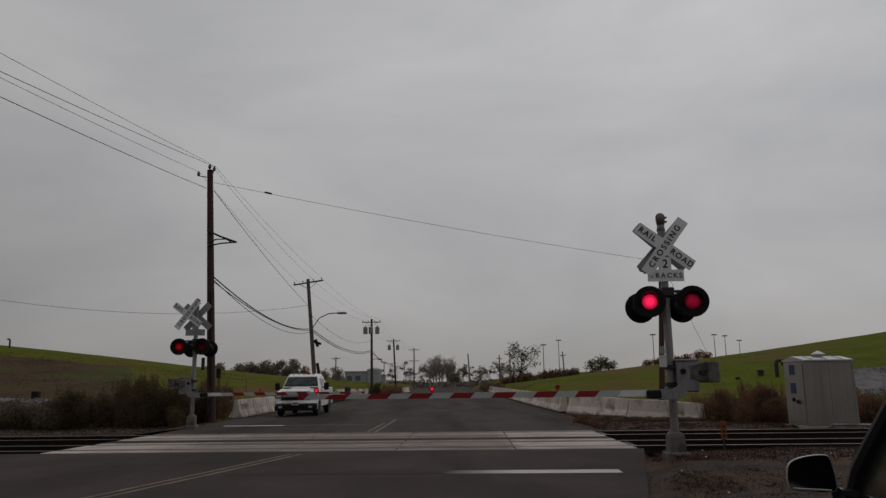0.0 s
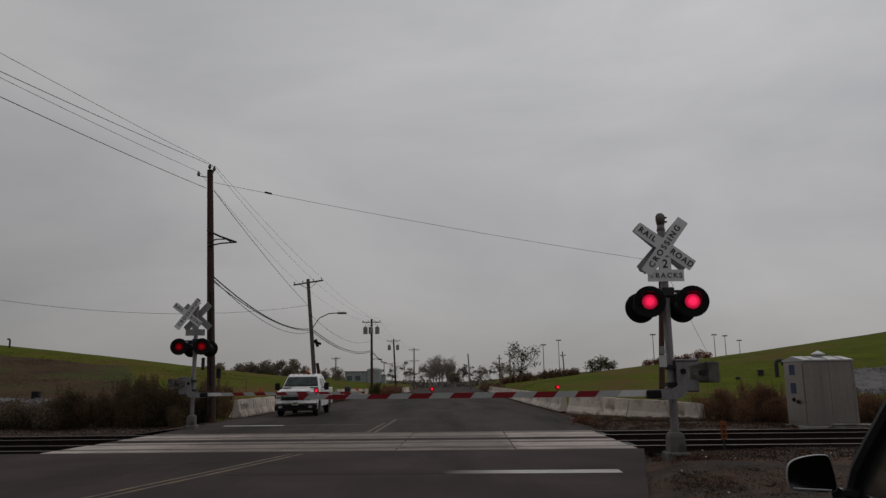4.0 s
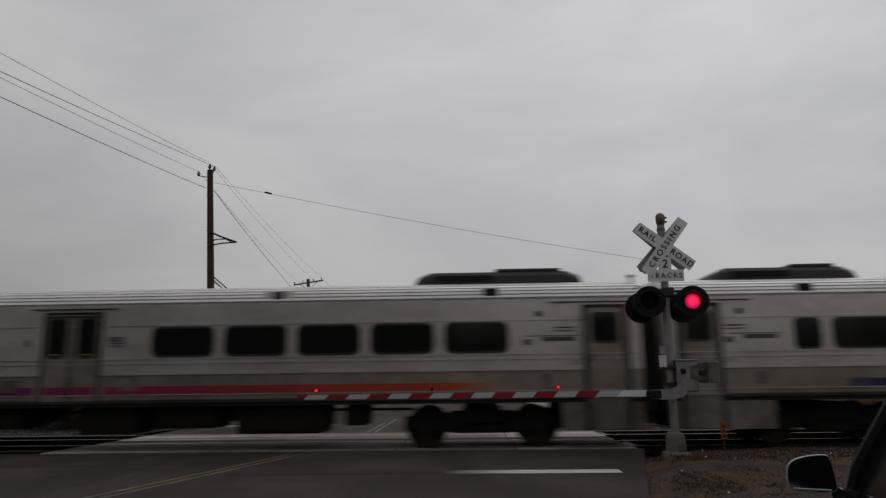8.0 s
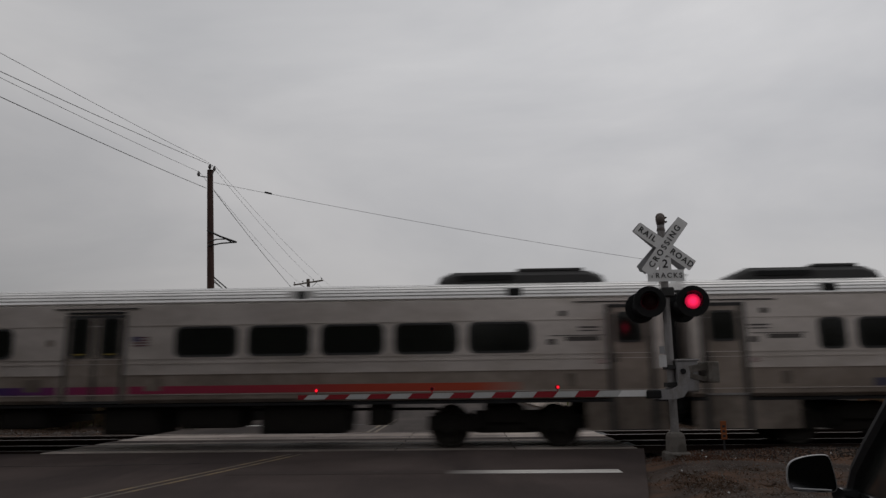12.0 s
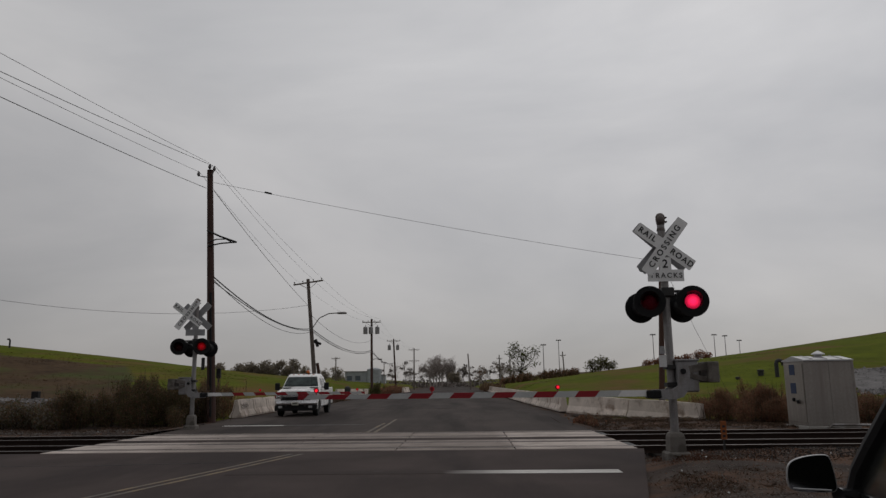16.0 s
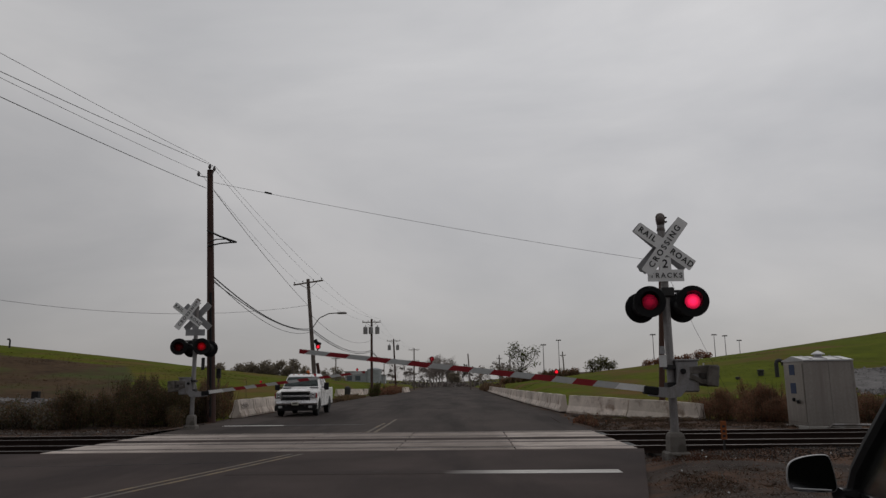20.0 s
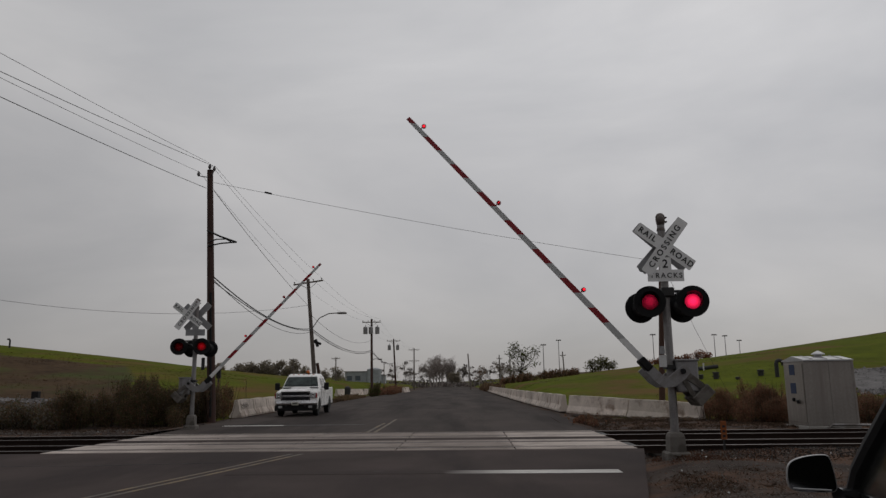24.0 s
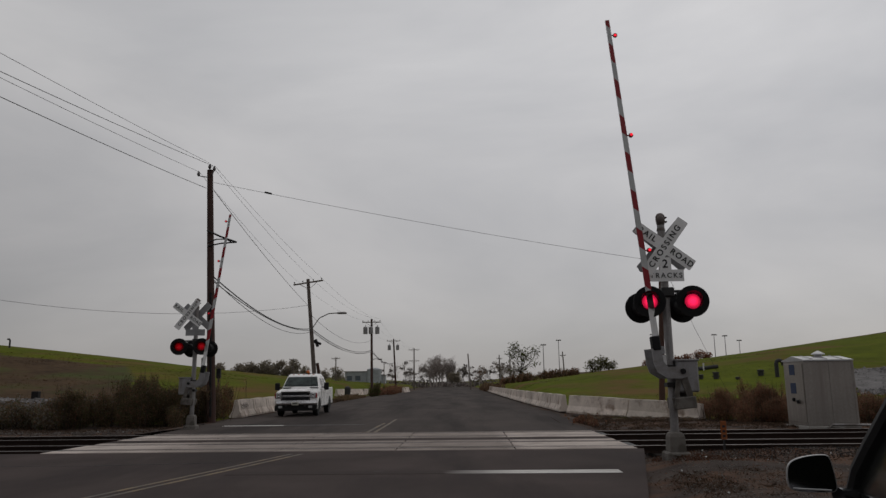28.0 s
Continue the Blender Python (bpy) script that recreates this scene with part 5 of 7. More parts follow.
def locomotive():
    """Hood-type diesel; its low nose trails, x grows towards the coaches."""
    lo = thing("locomotive", "grey hood-type diesel locomotive pushing the train", "locomotive")
    wheels = []
    L0, L1 = -10.05, 8.95
    part("frame", Shape().box(L0 + 0.35, L1 - 0.2, -1.5, 1.5, 1.28, 1.62, 0.03), M["black"], lo, "black underframe")
    part("deck_edge", Shape().box(L0 + 0.4, L1 - 0.25, -1.53, -1.49, 1.52, 1.66).box(L0 + 0.4, L1 - 0.25, 1.49, 1.53, 1.52, 1.66), M["paper"], lo, "white-edged walkway")
    hood = part("long_hood", Shape().loft([[(x, y, z) for y, z in ((-0.95, 1.62), (-0.95, 3.55), (-0.75, 3.80), (0.75, 3.80), (0.95, 3.55), (0.95, 1.62))] for x in (-5.9, L1 - 0.9)]), M["loco_grey"], lo, "long grey engine hood")
    for i in range(11):
        x = -5.4 + i * 1.18
        part("hood_door", Shape().box(x, x + 1.05, -0.972, -0.952, 1.75, 3.2).box(x, x + 1.05, 0.952, 0.972, 1.75, 3.2), M["loco_grey"], hood)
    for x in (7.9, 6.4, 4.8):
        part("radiator_fan", Shape().spin((x - 0.6, 0, 3.78), (0, 0, 1), [(0, 0.62), (0.16, 0.62), (0.2, 0.5), (0.14, 0.1)], 20), M["dark_steel"], hood)
    part("radiator_grille", Shape().box(5.0, 7.9, -0.985, -0.95, 2.9, 3.5).box(5.0, 7.9, 0.95, 0.985, 2.9, 3.5), M["black"], hood)
    part("exhaust_stack", Shape().box(-0.6, 0.6, -0.3, 0.3, 3.78, 4.05, 0.03), M["black"], hood)
    part("dynamic_brake", Shape().box(-3.2, -1.2, -0.98, 0.98, 3.3, 3.95, 0.06), M["loco_grey"], hood)
    cb = part("cab", Shape().loft([[(x, y, z) for y, z in ((-1.5, 1.62), (-1.5, 3.55), (-1.0, 4.0), (-0.4, 4.12), (0.4, 4.12), (1.0, 4.0), (1.5, 3.55), (1.5, 1.62))] for x in (-8.05, -5.9)]), M["loco_grey"], lo, "grey driving cab")
    for y in (-1.5, 1.5):
        for x in (-7.8, -6.95):
            window(cb, x, 0.7, 2.75, 3.4, y, 0.06)
    for y0, y1 in ((-1.35, -0.85), (0.85, 1.35), (-0.7, -0.05), (0.05, 0.7)):
        z0 = 2.85 if abs(y0 + y1) > 1 else 3.42
        part("windscreen", Shape().box(-8.08, -8.04, y0, y1, z0, 3.75 if z0 > 3 else 3.45, 0.005), M["glass"], cb)
    nose = part("short_hood", Shape().loft([[(x, y * k, z) for y, z in ((-0.95, 1.62), (-0.95, zt - 0.2), (-0.7, zt), (0.7, zt), (0.95, zt - 0.2), (0.95, 1.62))] for x, zt, k in ((-8.05, 3.58, 1), (-9.05, 3.55, 1), (-9.28, 3.42, 0.94))]), M["loco_grey"], lo, "low grey nose")
    part("headlamp", Shape().spin((-9.27, -0.18, 2.95), (-1, 0, 0), [(0, 0.12), (0.03, 0.11)], 12), M["headlight"], nose)
    part("headlamp", Shape().spin((-9.27, 0.18, 2.95), (-1, 0, 0), [(0, 0.12), (0.03, 0.11)], 12), M["headlight"], nose)
    part("marker_lamp", Shape().spin((-9.0, -0.955, 3.0), (0, -1, 0), [(0, 0.10), (0.03, 0.09)], 12), M["red_stripe"], nose, "red marker lamp")
    for y in (-1.46, 1.46):
        rail = part("handrail", Shape().path([(-9.9, y, 2.62), (-8.2, y, 2.72)], 0.02, 6).path([(-5.6, y, 2.72), (L1 - 0.5, y, 2.72)], 0.02, 6), M["steel"], lo)
        for x in (-9.9, -9.3, -8.7, -8.2, -5.6, -4, -2.4, -0.8, 0.8, 2.4, 4, 5.6, 7.2, L1 - 0.5):
            part("stanchion", Shape().tube((x, y, 1.6), (x, y, 2.7), 0.03 if x < -8 else 0.02, None, 6), M["dark_steel"], rail)
    part("end_rail", Shape().path([(-9.92, -1.46, 2.62), (-9.92, -0.5, 2.62), (-9.92, 0.5, 2.62), (-9.92, 1.46, 2.62)], 0.02, 6), M["steel"], lo)
    part("pilot", Shape().loft([[(L0 + 0.35, -1.45, 0.22), (L0 + 0.1, -1.4, 0.22), (L0 + 0.2, -1.4, 1.3), (L0 + 0.4, -1.45, 1.3)], [(L0 + 0.35, 1.45, 0.22), (L0 + 0.1, 1.4, 0.22), (L0 + 0.2, 1.4, 1.3), (L0 + 0.4, 1.45, 1.3)]]), M["bogie"], lo, "black pilot plate")
    for x in (L0 + 0.45, L1 - 0.9):
        for y in (-1.38, 1.38):
            for z in (0.35, 0.65, 0.95, 1.22):
                part("step", Shape().box(x, x + 0.5, y - 0.12, y + 0.12, z, z + 0.03), M["steel"], lo)
    for y in (-1.44, 1.44):
        part("grab_iron", Shape().path([(L0 + 0.42, y, 0.5), (L0 + 0.36, y, 1.5), (L0 + 0.4, y, 2.5)], 0.018, 6), M["paper"], lo, "pale painted grab iron")
    part("coupler", Shape().box(L0 - 0.45, L0 + 0.3, -0.14, 0.14, 0.72, 0.98, 0.03), M["bogie"], lo)
    part("fuel_tank", Shape().box(-2.3, 2.3, -1.32, 1.32, 0.38, 1.25, 0.12), M["black"], lo, "black fuel tank")
    bogie(lo, -5.6, wheels, 0.5, 2.75)
    bogie(lo, 5.6, wheels, 0.5, 2.75)
    return lo, [(w, h, 0.5) for w, h, _ in wheels]


loco, loco_wheels = locomotive()
CARS.append((loco, -151.73, loco_wheels))
# ---- poles and wires ----


def utility_pole(top, base, r, material, arms, label, extras=()):
    p = thing("utility_pole", label, "utility pole", group="utility poles along the road")
    b, t = Vector(base), Vector(top)
    part("pole", Shape().tube(b - Vector((0, 0, 0.5)), t, r * 1.15, r * 0.8, 12), material, p)
    for z, w, dx in arms:
        c = t + (b - t) * (z / max(0.1, (t - b).length))
        arm = part("crossarm", Shape().box(c.x - w / 2 + dx, c.x + w / 2 + dx, c.y - r - 0.12, c.y - r - 0.01, c.z - 0.06, c.z + 0.06, 0.01), M["pole_grey"], p)
        for f in (-0.46, -0.18, 0.18, 0.46):
            x = c.x + dx + w * f
            part("insulator", Shape().spin((x, c.y - r - 0.065, c.z + 0.05), (0, 0, 1), [(0, 0.02), (0.08, 0.025), (0.10, 0.06), (0.14, 0.06), (0.18, 0.03), (0.20, 0.01)], 8), M["insulator"], arm)
        for sx in (-1, 1):
            part("brace", Shape().tube((c.x + dx + sx * w * 0.3, c.y - r - 0.06, c.z - 0.05), (c.x, c.y - r, c.z - 0.55), 0.018, None, 5), M["pole_grey"], arm)
    return p


P1T, P1B = Vector((-10.12, 30.0, 10.7)), Vector((-9.53, 30.0, 0.0))
P2T, P2B = Vector((-11.48, 60.0, 10.25)), Vector((-10.55, 60.0, 0.2))
P3T, P3B = Vector((-9.8, 97.0, 10.1)), Vector((-9.7, 97.0, 0.2))
P4T, P4B = Vector((-9.5, 135.0, 9.7)), Vector((-9.0, 135.0, 0.2))
P5T, P5B = Vector((-7.2, 172.0, 9.7)), Vector((-7.2, 172.0, 0.2))
pole_1 = utility_pole(P1T, P1B, 0.155, M["pole_wood"], [], "tall dark wooden utility pole behind the far signal")
ins = part("insulator_bracket", Shape().path([(-10.12, 29.9, 10.35), (-10.42, 29.8, 10.36), (-10.55, 29.8, 10.42)], 0.02, 6).path([(-10.10, 29.9, 10.3), (-9.92, 29.8, 10.5), (-9.88, 29.8, 10.62)], 0.02, 6).tube((-10.1, 29.9, 10.5), (-10.08, 29.85, 10.72), 0.02, None, 6), M["dark_steel"], pole_1)
for x, z in ((-10.55, 10.38), (-9.88, 10.60), (-10.08, 10.70)):
    part("insulator", Shape().spin((x, 29.82, z), (0, 0, 1), [(0, 0.03), (0.06, 0.07), (0.12, 0.07), (0.16, 0.05), (0.22, 0.03)], 8), M["insulator"], ins)
lamp_br = part("old_lamp_bracket", Shape().path([(-10.06, 29.85, 7.98), (-9.45, 29.7, 7.68), (-8.72, 29.6, 7.40)], 0.04, 6).path([(-10.0, 29.85, 7.30), (-9.4, 29.7, 7.38), (-8.74, 29.6, 7.40)], 0.03, 6).path([(-10.0, 29.85, 7.48), (-9.6, 29.72, 7.56), (-9.2, 29.68, 7.56)], 0.025, 6).path([(-9.2, 29.68, 7.56), (-8.95, 29.6, 7.42)], 0.025, 6), M["dark_steel"], pole_1, "empty triangular lamp bracket")
part("riser_conduit", Shape().tube((-9.78, 29.82, 5.3), (-9.55, 29.82, 0.2), 0.05, None, 8), M["black"], pole_1)
part("pole_tag", Shape().box(-10.02, -9.88, 29.78, 29.84, 2.1, 2.6, 0.02), M["dark_steel"], pole_1)
rp = thing("relay_post", "short dark post with a small box beside the pole", "post", pose(-11.99, 38.5, 0))
part("post", Shape().tube((0, 0, -0.3), (0, 0, 1.95), 0.06, None, 6), M["dark_steel"], rp)
part("box", Shape().box(-0.11, 0.11, -0.1, 0.1, 1.85, 2.35, 0.02), M["black"], rp)

pole_2 = utility_pole(P2T, P2B, 0.17, M["pole_grey"], [(0.35, 2.5, 0.0)], "leaning weathered utility pole with a street light")
for arm in pole_2.children:
    if arm.name.startswith("crossarm"):
        arm.matrix_basis = Matrix.Translation(P2T) @ pose(0, 0, 0, 0, -8.5, 0) @ Matrix.Translation(-P2T)
part("lamp_arm", Shape().path([(-11.05, 59.9, 6.0), (-10.4, 59.7, 6.9), (-9.6, 59.5, 7.25), (-8.9, 59.4, 7.28)], 0.045, 6), M["steel"], pole_2)
part("lamp_head", Shape().loft([[(x, 59.4 + y * k, 7.27 + z * k) for y, z in ((-0.16, 0), (-0.1, 0.1), (0.1, 0.1), (0.16, 0), (0.1, -0.09), (-0.1, -0.09))] for x, k in ((-8.95, 0.4), (-8.7, 1.0), (-8.2, 0.9), (-8.05, 0.3))]), M["steel"], pole_2, "cobra-head street light")
part("splice_case", Shape().tube((-10.7, 59.7, 5.1), (-10.45, 59.6, 4.55), 0.16, 0.12, 8).tube((-10.75, 59.7, 4.95), (-10.2, 59.5, 4.75), 0.10, None, 8), M["black"], pole_2)
part("push_brace", Shape().tube((-10.55, 60.0, 3.2), (-10.0, 60.6, -0.3), 0.13, 0.15, 8), M["pole_wood"], pole_2)


def transformer(parent, c, r=0.30, h=0.95):
    t = part("transformer", Shape().spin(c, (0, 0, 1), [(0, r * 0.85), (0.04, r), (h - 0.1, r), (h, r * 0.8), (h + 0.05, 0.08)], 14), M["grey_paint"], parent, "grey cylindrical pole transformer")
    part("bushing", Shape().tube((c[0], c[1], c[2] + h), (c[0] + 0.05, c[1], c[2] + h + 0.3), 0.05, 0.03, 6), M["insulator"], t)


pole_3 = utility_pole(P3T, P3B, 0.17, M["pole_wood"], [(0.45, 2.5, 0.0)], "utility pole with two transformers")
for dx in (-0.78, -0.05, 0.82):
    transformer(pole_3, (-9.8 + dx, 96.6, 8.05))
part("lamp_arm", Shape().path([(-9.75, 96.8, 4.6), (-9.2, 96.5, 4.75), (-8.6, 96.3, 4.7)], 0.04, 6).box(-8.9, -8.3, 96.2, 96.45, 4.6, 4.75, 0.03), M["steel"], pole_3)
pole_4 = utility_pole(P4T, P4B, 0.17, M["pole_wood"], [(0.4, 2.5, 0.0)], "utility pole with transformers farther on")
for dx in (-0.8, 0.75):
    transformer(pole_4, (-9.45 + dx, 134.6, 7.6))
pole_5 = utility_pole(P5T, P5B, 0.16, M["pole_grey"], [(0.4, 2.6, 0.0), (3.0, 2.4, 0.0)], "distant utility pole with two crossarms")
for t, b in (((-22.5, 150, 7.0), (-22.5, 150, 1.5)), ((-34.5, 165, 7.4), (-34.5, 165, 2.0)), ((-17.5, 210, 7.8), (-17.5, 210, 1.0))):
    utility_pole(t, b, 0.13, M["pole_grey"], [(0.3, 1.8, 0)], "distant utility pole beyond the grass")
for t, b in (((4.9, 150, 7.4), (5.4, 150, 0.4)), ((12.9, 170, 7.8), (13.0, 170, 0.6)), ((15.4, 170, 8.6), (15.4, 170, 0.6)), ((27.0, 165, 8.2), (27.4, 165, 1.0))):
    utility_pole(t, b, 0.15, M["pole_grey"], [(0.9, 1.3, 0)] if t[0] in (12.9, 27.0) else [], "distant utility pole beside the road")


def wire(a, b, sag, r, label="thin black overhead wire between poles"):
    a, b = Vector(a), Vector(b)
    pts = [a + (b - a) * (i / 24) - Vector((0, 0, 4 * sag * (i / 24) * (1 - i / 24))) for i in range(25)]
    return solid("overhead_wire", Shape().path(pts, r, 5), M["wire"], label, "wire", group="overhead wires")


W = 0.007
# lines from behind the near road to the first pole

def line_in(p_end, q, extend, sag, r):
    """A line from the pole at p_end through q and on past the road behind."""
    p_end, q = Vector(p_end), Vector(q)
    return wire(p_end + (q - p_end) * extend, p_end, sag, r)


line_in((-10.14, 29.85, 11.0), (-11.26, 17.0, 10.0), 1.9, 0.12, W)
line_in((-9.95, 29.85, 10.85), (-11.20, 17.0, 9.52), 1.9, 0.15, 0.010)
line_in((-10.58, 29.85, 10.6), (-11.18, 17.0, 9.32), 1.9, 0.12, W)
line_in((-10.2, 29.85, 9.85), (-11.14, 17.0, 8.84), 1.9, 0.15, 0.011)
# on to the second pole and down the road
for (px, pz), dx, dz, r in (((-10.55, 10.6), -1.15, 0.05, W), ((-10.08, 10.95), 0.0, 0.35, W), ((-9.88, 10.85), 1.1, 0.15, W)):
    wire((px, 29.85, pz), (P2T.x + dx, 59.75, P2T.z + dz), 0.2, r)
    wire((P2T.x + dx, 59.75, P2T.z + dz), (P3T.x + dx, 96.75, P3T.z + dz - 0.2), 0.6, r)
    wire((P3T.x + dx, 96.75, P3T.z + dz - 0.2), (P4T.x + dx, 134.7, P4T.z + dz - 0.2), 0.7, r)
    wire((P4T.x + dx, 134.7, P4T.z + dz - 0.2), (P5T.x + dx, 171.7, P5T.z + dz - 0.2), 0.7, r)
wire((-9.85, 29.85, 9.72), (-11.3, 59.8, 7.9), 0.2, 0.014)
for z0, z1, sag, r in ((6.1, 6.05, 0.75, 0.030), (5.9, 5.9, 0.62, 0.022), (6.0, 5.8, 0.95, 0.014)):
    wire((-9.85, 29.85, z0), (-11.05, 59.85, z1), sag, r, "thick sagging communication cable on the poles")
    wire((-11.05, 59.85, z1), (-9.75, 96.85, z0 - 0.2), 0.9, r, "thick sagging communication cable on the poles")
    wire((-9.75, 96.85, z0 - 0.2), (-9.2, 134.8, 5.4), 0.9, r, "thick sagging communication cable on the poles")
wire((-11.45, 59.85, 7.99), (-44.0, 30.0, 11.9), 3.05, 0.012, "service wire running off to the side")
wire((-11.15, 59.85, 7.2), (-9.8, 96.8, 7.2), 1.1, 0.014)
# wooden pole behind the near signal, its span wire and guy
pole_6 = utility_pole((10.2, 33.0, 7.2), (9.75, 33.0, 0.0), 0.125, M["rust_pole"], [], "slim brown wooden pole behind the near signal")
wire((-9.89, 29.85, 10.1), (10.18, 32.95, 6.9), 0.15, 0.008, "thin span wire crossing the road")
wire((10.18, 33.0, 6.9), (13.4, 33.8, 0.2), 0.0, 0.007, "guy wire staying the brown pole")
solid("wire_splice", Shape().tube((-7.75, 30.2, 9.73), (-7.45, 30.22, 9.66), 0.04, None, 8), M["black"], "black splice on the span wire", "wire splice")

# ---- concrete road barriers ----
JERSEY = [(-0.30, 0.0), (-0.30, 0.08), (-0.16, 0.33), (-0.085, 0.81), (0.085, 0.81), (0.16, 0.33), (0.30, 0.08), (0.30, 0.0)]


def barrier(a, b, label, h=1.0, za=0.0, zb=0.0):
    """One cast length from a to b; za and zb sink its ends into soft ground."""
    a, b = Vector((*a, 0)), Vector((*b, 0))
    d = (b - a)
    L = d.length - 0.05
    s = Shape()
    rng = random.Random(int(a.x * 100 + a.y * 7))
    n = 3
    rings = []
    for i in range(n + 1):
        x = L * i / n
        e = 0.03 if i in (0, n) else 0.0
        rings.append([(x + (0.02 if i == 0 else -0.02 if i == n else 0) * 0, y * (1 - e), z * h * (1 - (0.02 if e else 0)) + (rng.uniform(-0.006, 0.004) if z > 0.5 else 0)) for y, z in JERSEY])
    s.loft(rings)
    ob = solid("road_barrier", s, M["barrier"], label, "concrete barrier", group="concrete road barriers", m=Matrix.Translation((a.x, a.y, za)) @ pose(0, 0, 0, 0, 0, math.degrees(math.atan2(d.y, d.x))) @ pose(0, 0, 0, 0, -math.degrees(math.atan2(zb - za, d.length)), rng.uniform(-0.6, 0.6)))
    return ob


def barrier_run(pts, size, label, sink=(0.0, 0.0)):
    for p, q in zip(pts, pts[1:]):
        p, q = Vector(p), Vector(q)
        n = max(1, round((q - p).length / size))
        for i in range(n):
            a, b = p + (q - p) * (i / n), p + (q - p) * ((i + 1) / n)
            barrier(tuple(a), tuple(b), label, 1.0, *(sink[0] + (sink[1] - sink[0]) * j / n for j in (i, i + 1)))


barrier_run([(10.1, 28.8), (6.05, 35.3)], 3.8, "stained white concrete barrier across the side lane", (-0.26, 0.0))
barrier_run([(5.92, 36.3), (5.95, 48.0), (6.1, 62.8), (8.2, 150.0)], 3.66, "weathered concrete barrier along the road edge")
barrier_run([(-9.6, 33.6), (-9.8, 39.7), (-9.8, 45.8)], 3.05, "chipped white concrete barrier beside the parked truck")


def scrawl():
    """Faint dark loops of spray paint on the face of the first barrier."""
    host = bpy.data.objects["road_barrier." + "%03d" % (sum(o.name.startswith("road_barrier") for o in bpy.data.objects) - 4)]
    for k, (x0, z0, reach) in enumerate(((0.25, 0.58, 1.5), (0.40, 0.44, 1.2), (0.9, 0.52, 1.0))):
        pts = []
        for i in range(41):
            a = i / 40
            z = z0 + 0.055 * math.sin(17 * a + k) + 0.02 * math.sin(41 * a)
            pts.append((x0 + reach * a + 0.07 * math.sin(29 * a + 2 * k), -0.167 + 0.156 * (z - 0.33), z))
        part("scrawl", Shape().path(pts, 0.007, 4), M["mark_grey"], host, "faint dark spray-paint loops")


scrawl()
barrier_run([(-11.9, 80.0), (-11.1, 110.0)], 3.3, "low concrete barrier at the grass verge", tuple(float(ground_z(x, y)) - 0.03 for x, y in ((-11.9, 80.0), (-11.1, 110.0))))
barrier_run([(-6.8, 118.0), (-6.4, 128.0)], 3.05, "low concrete barrier at the grass verge")


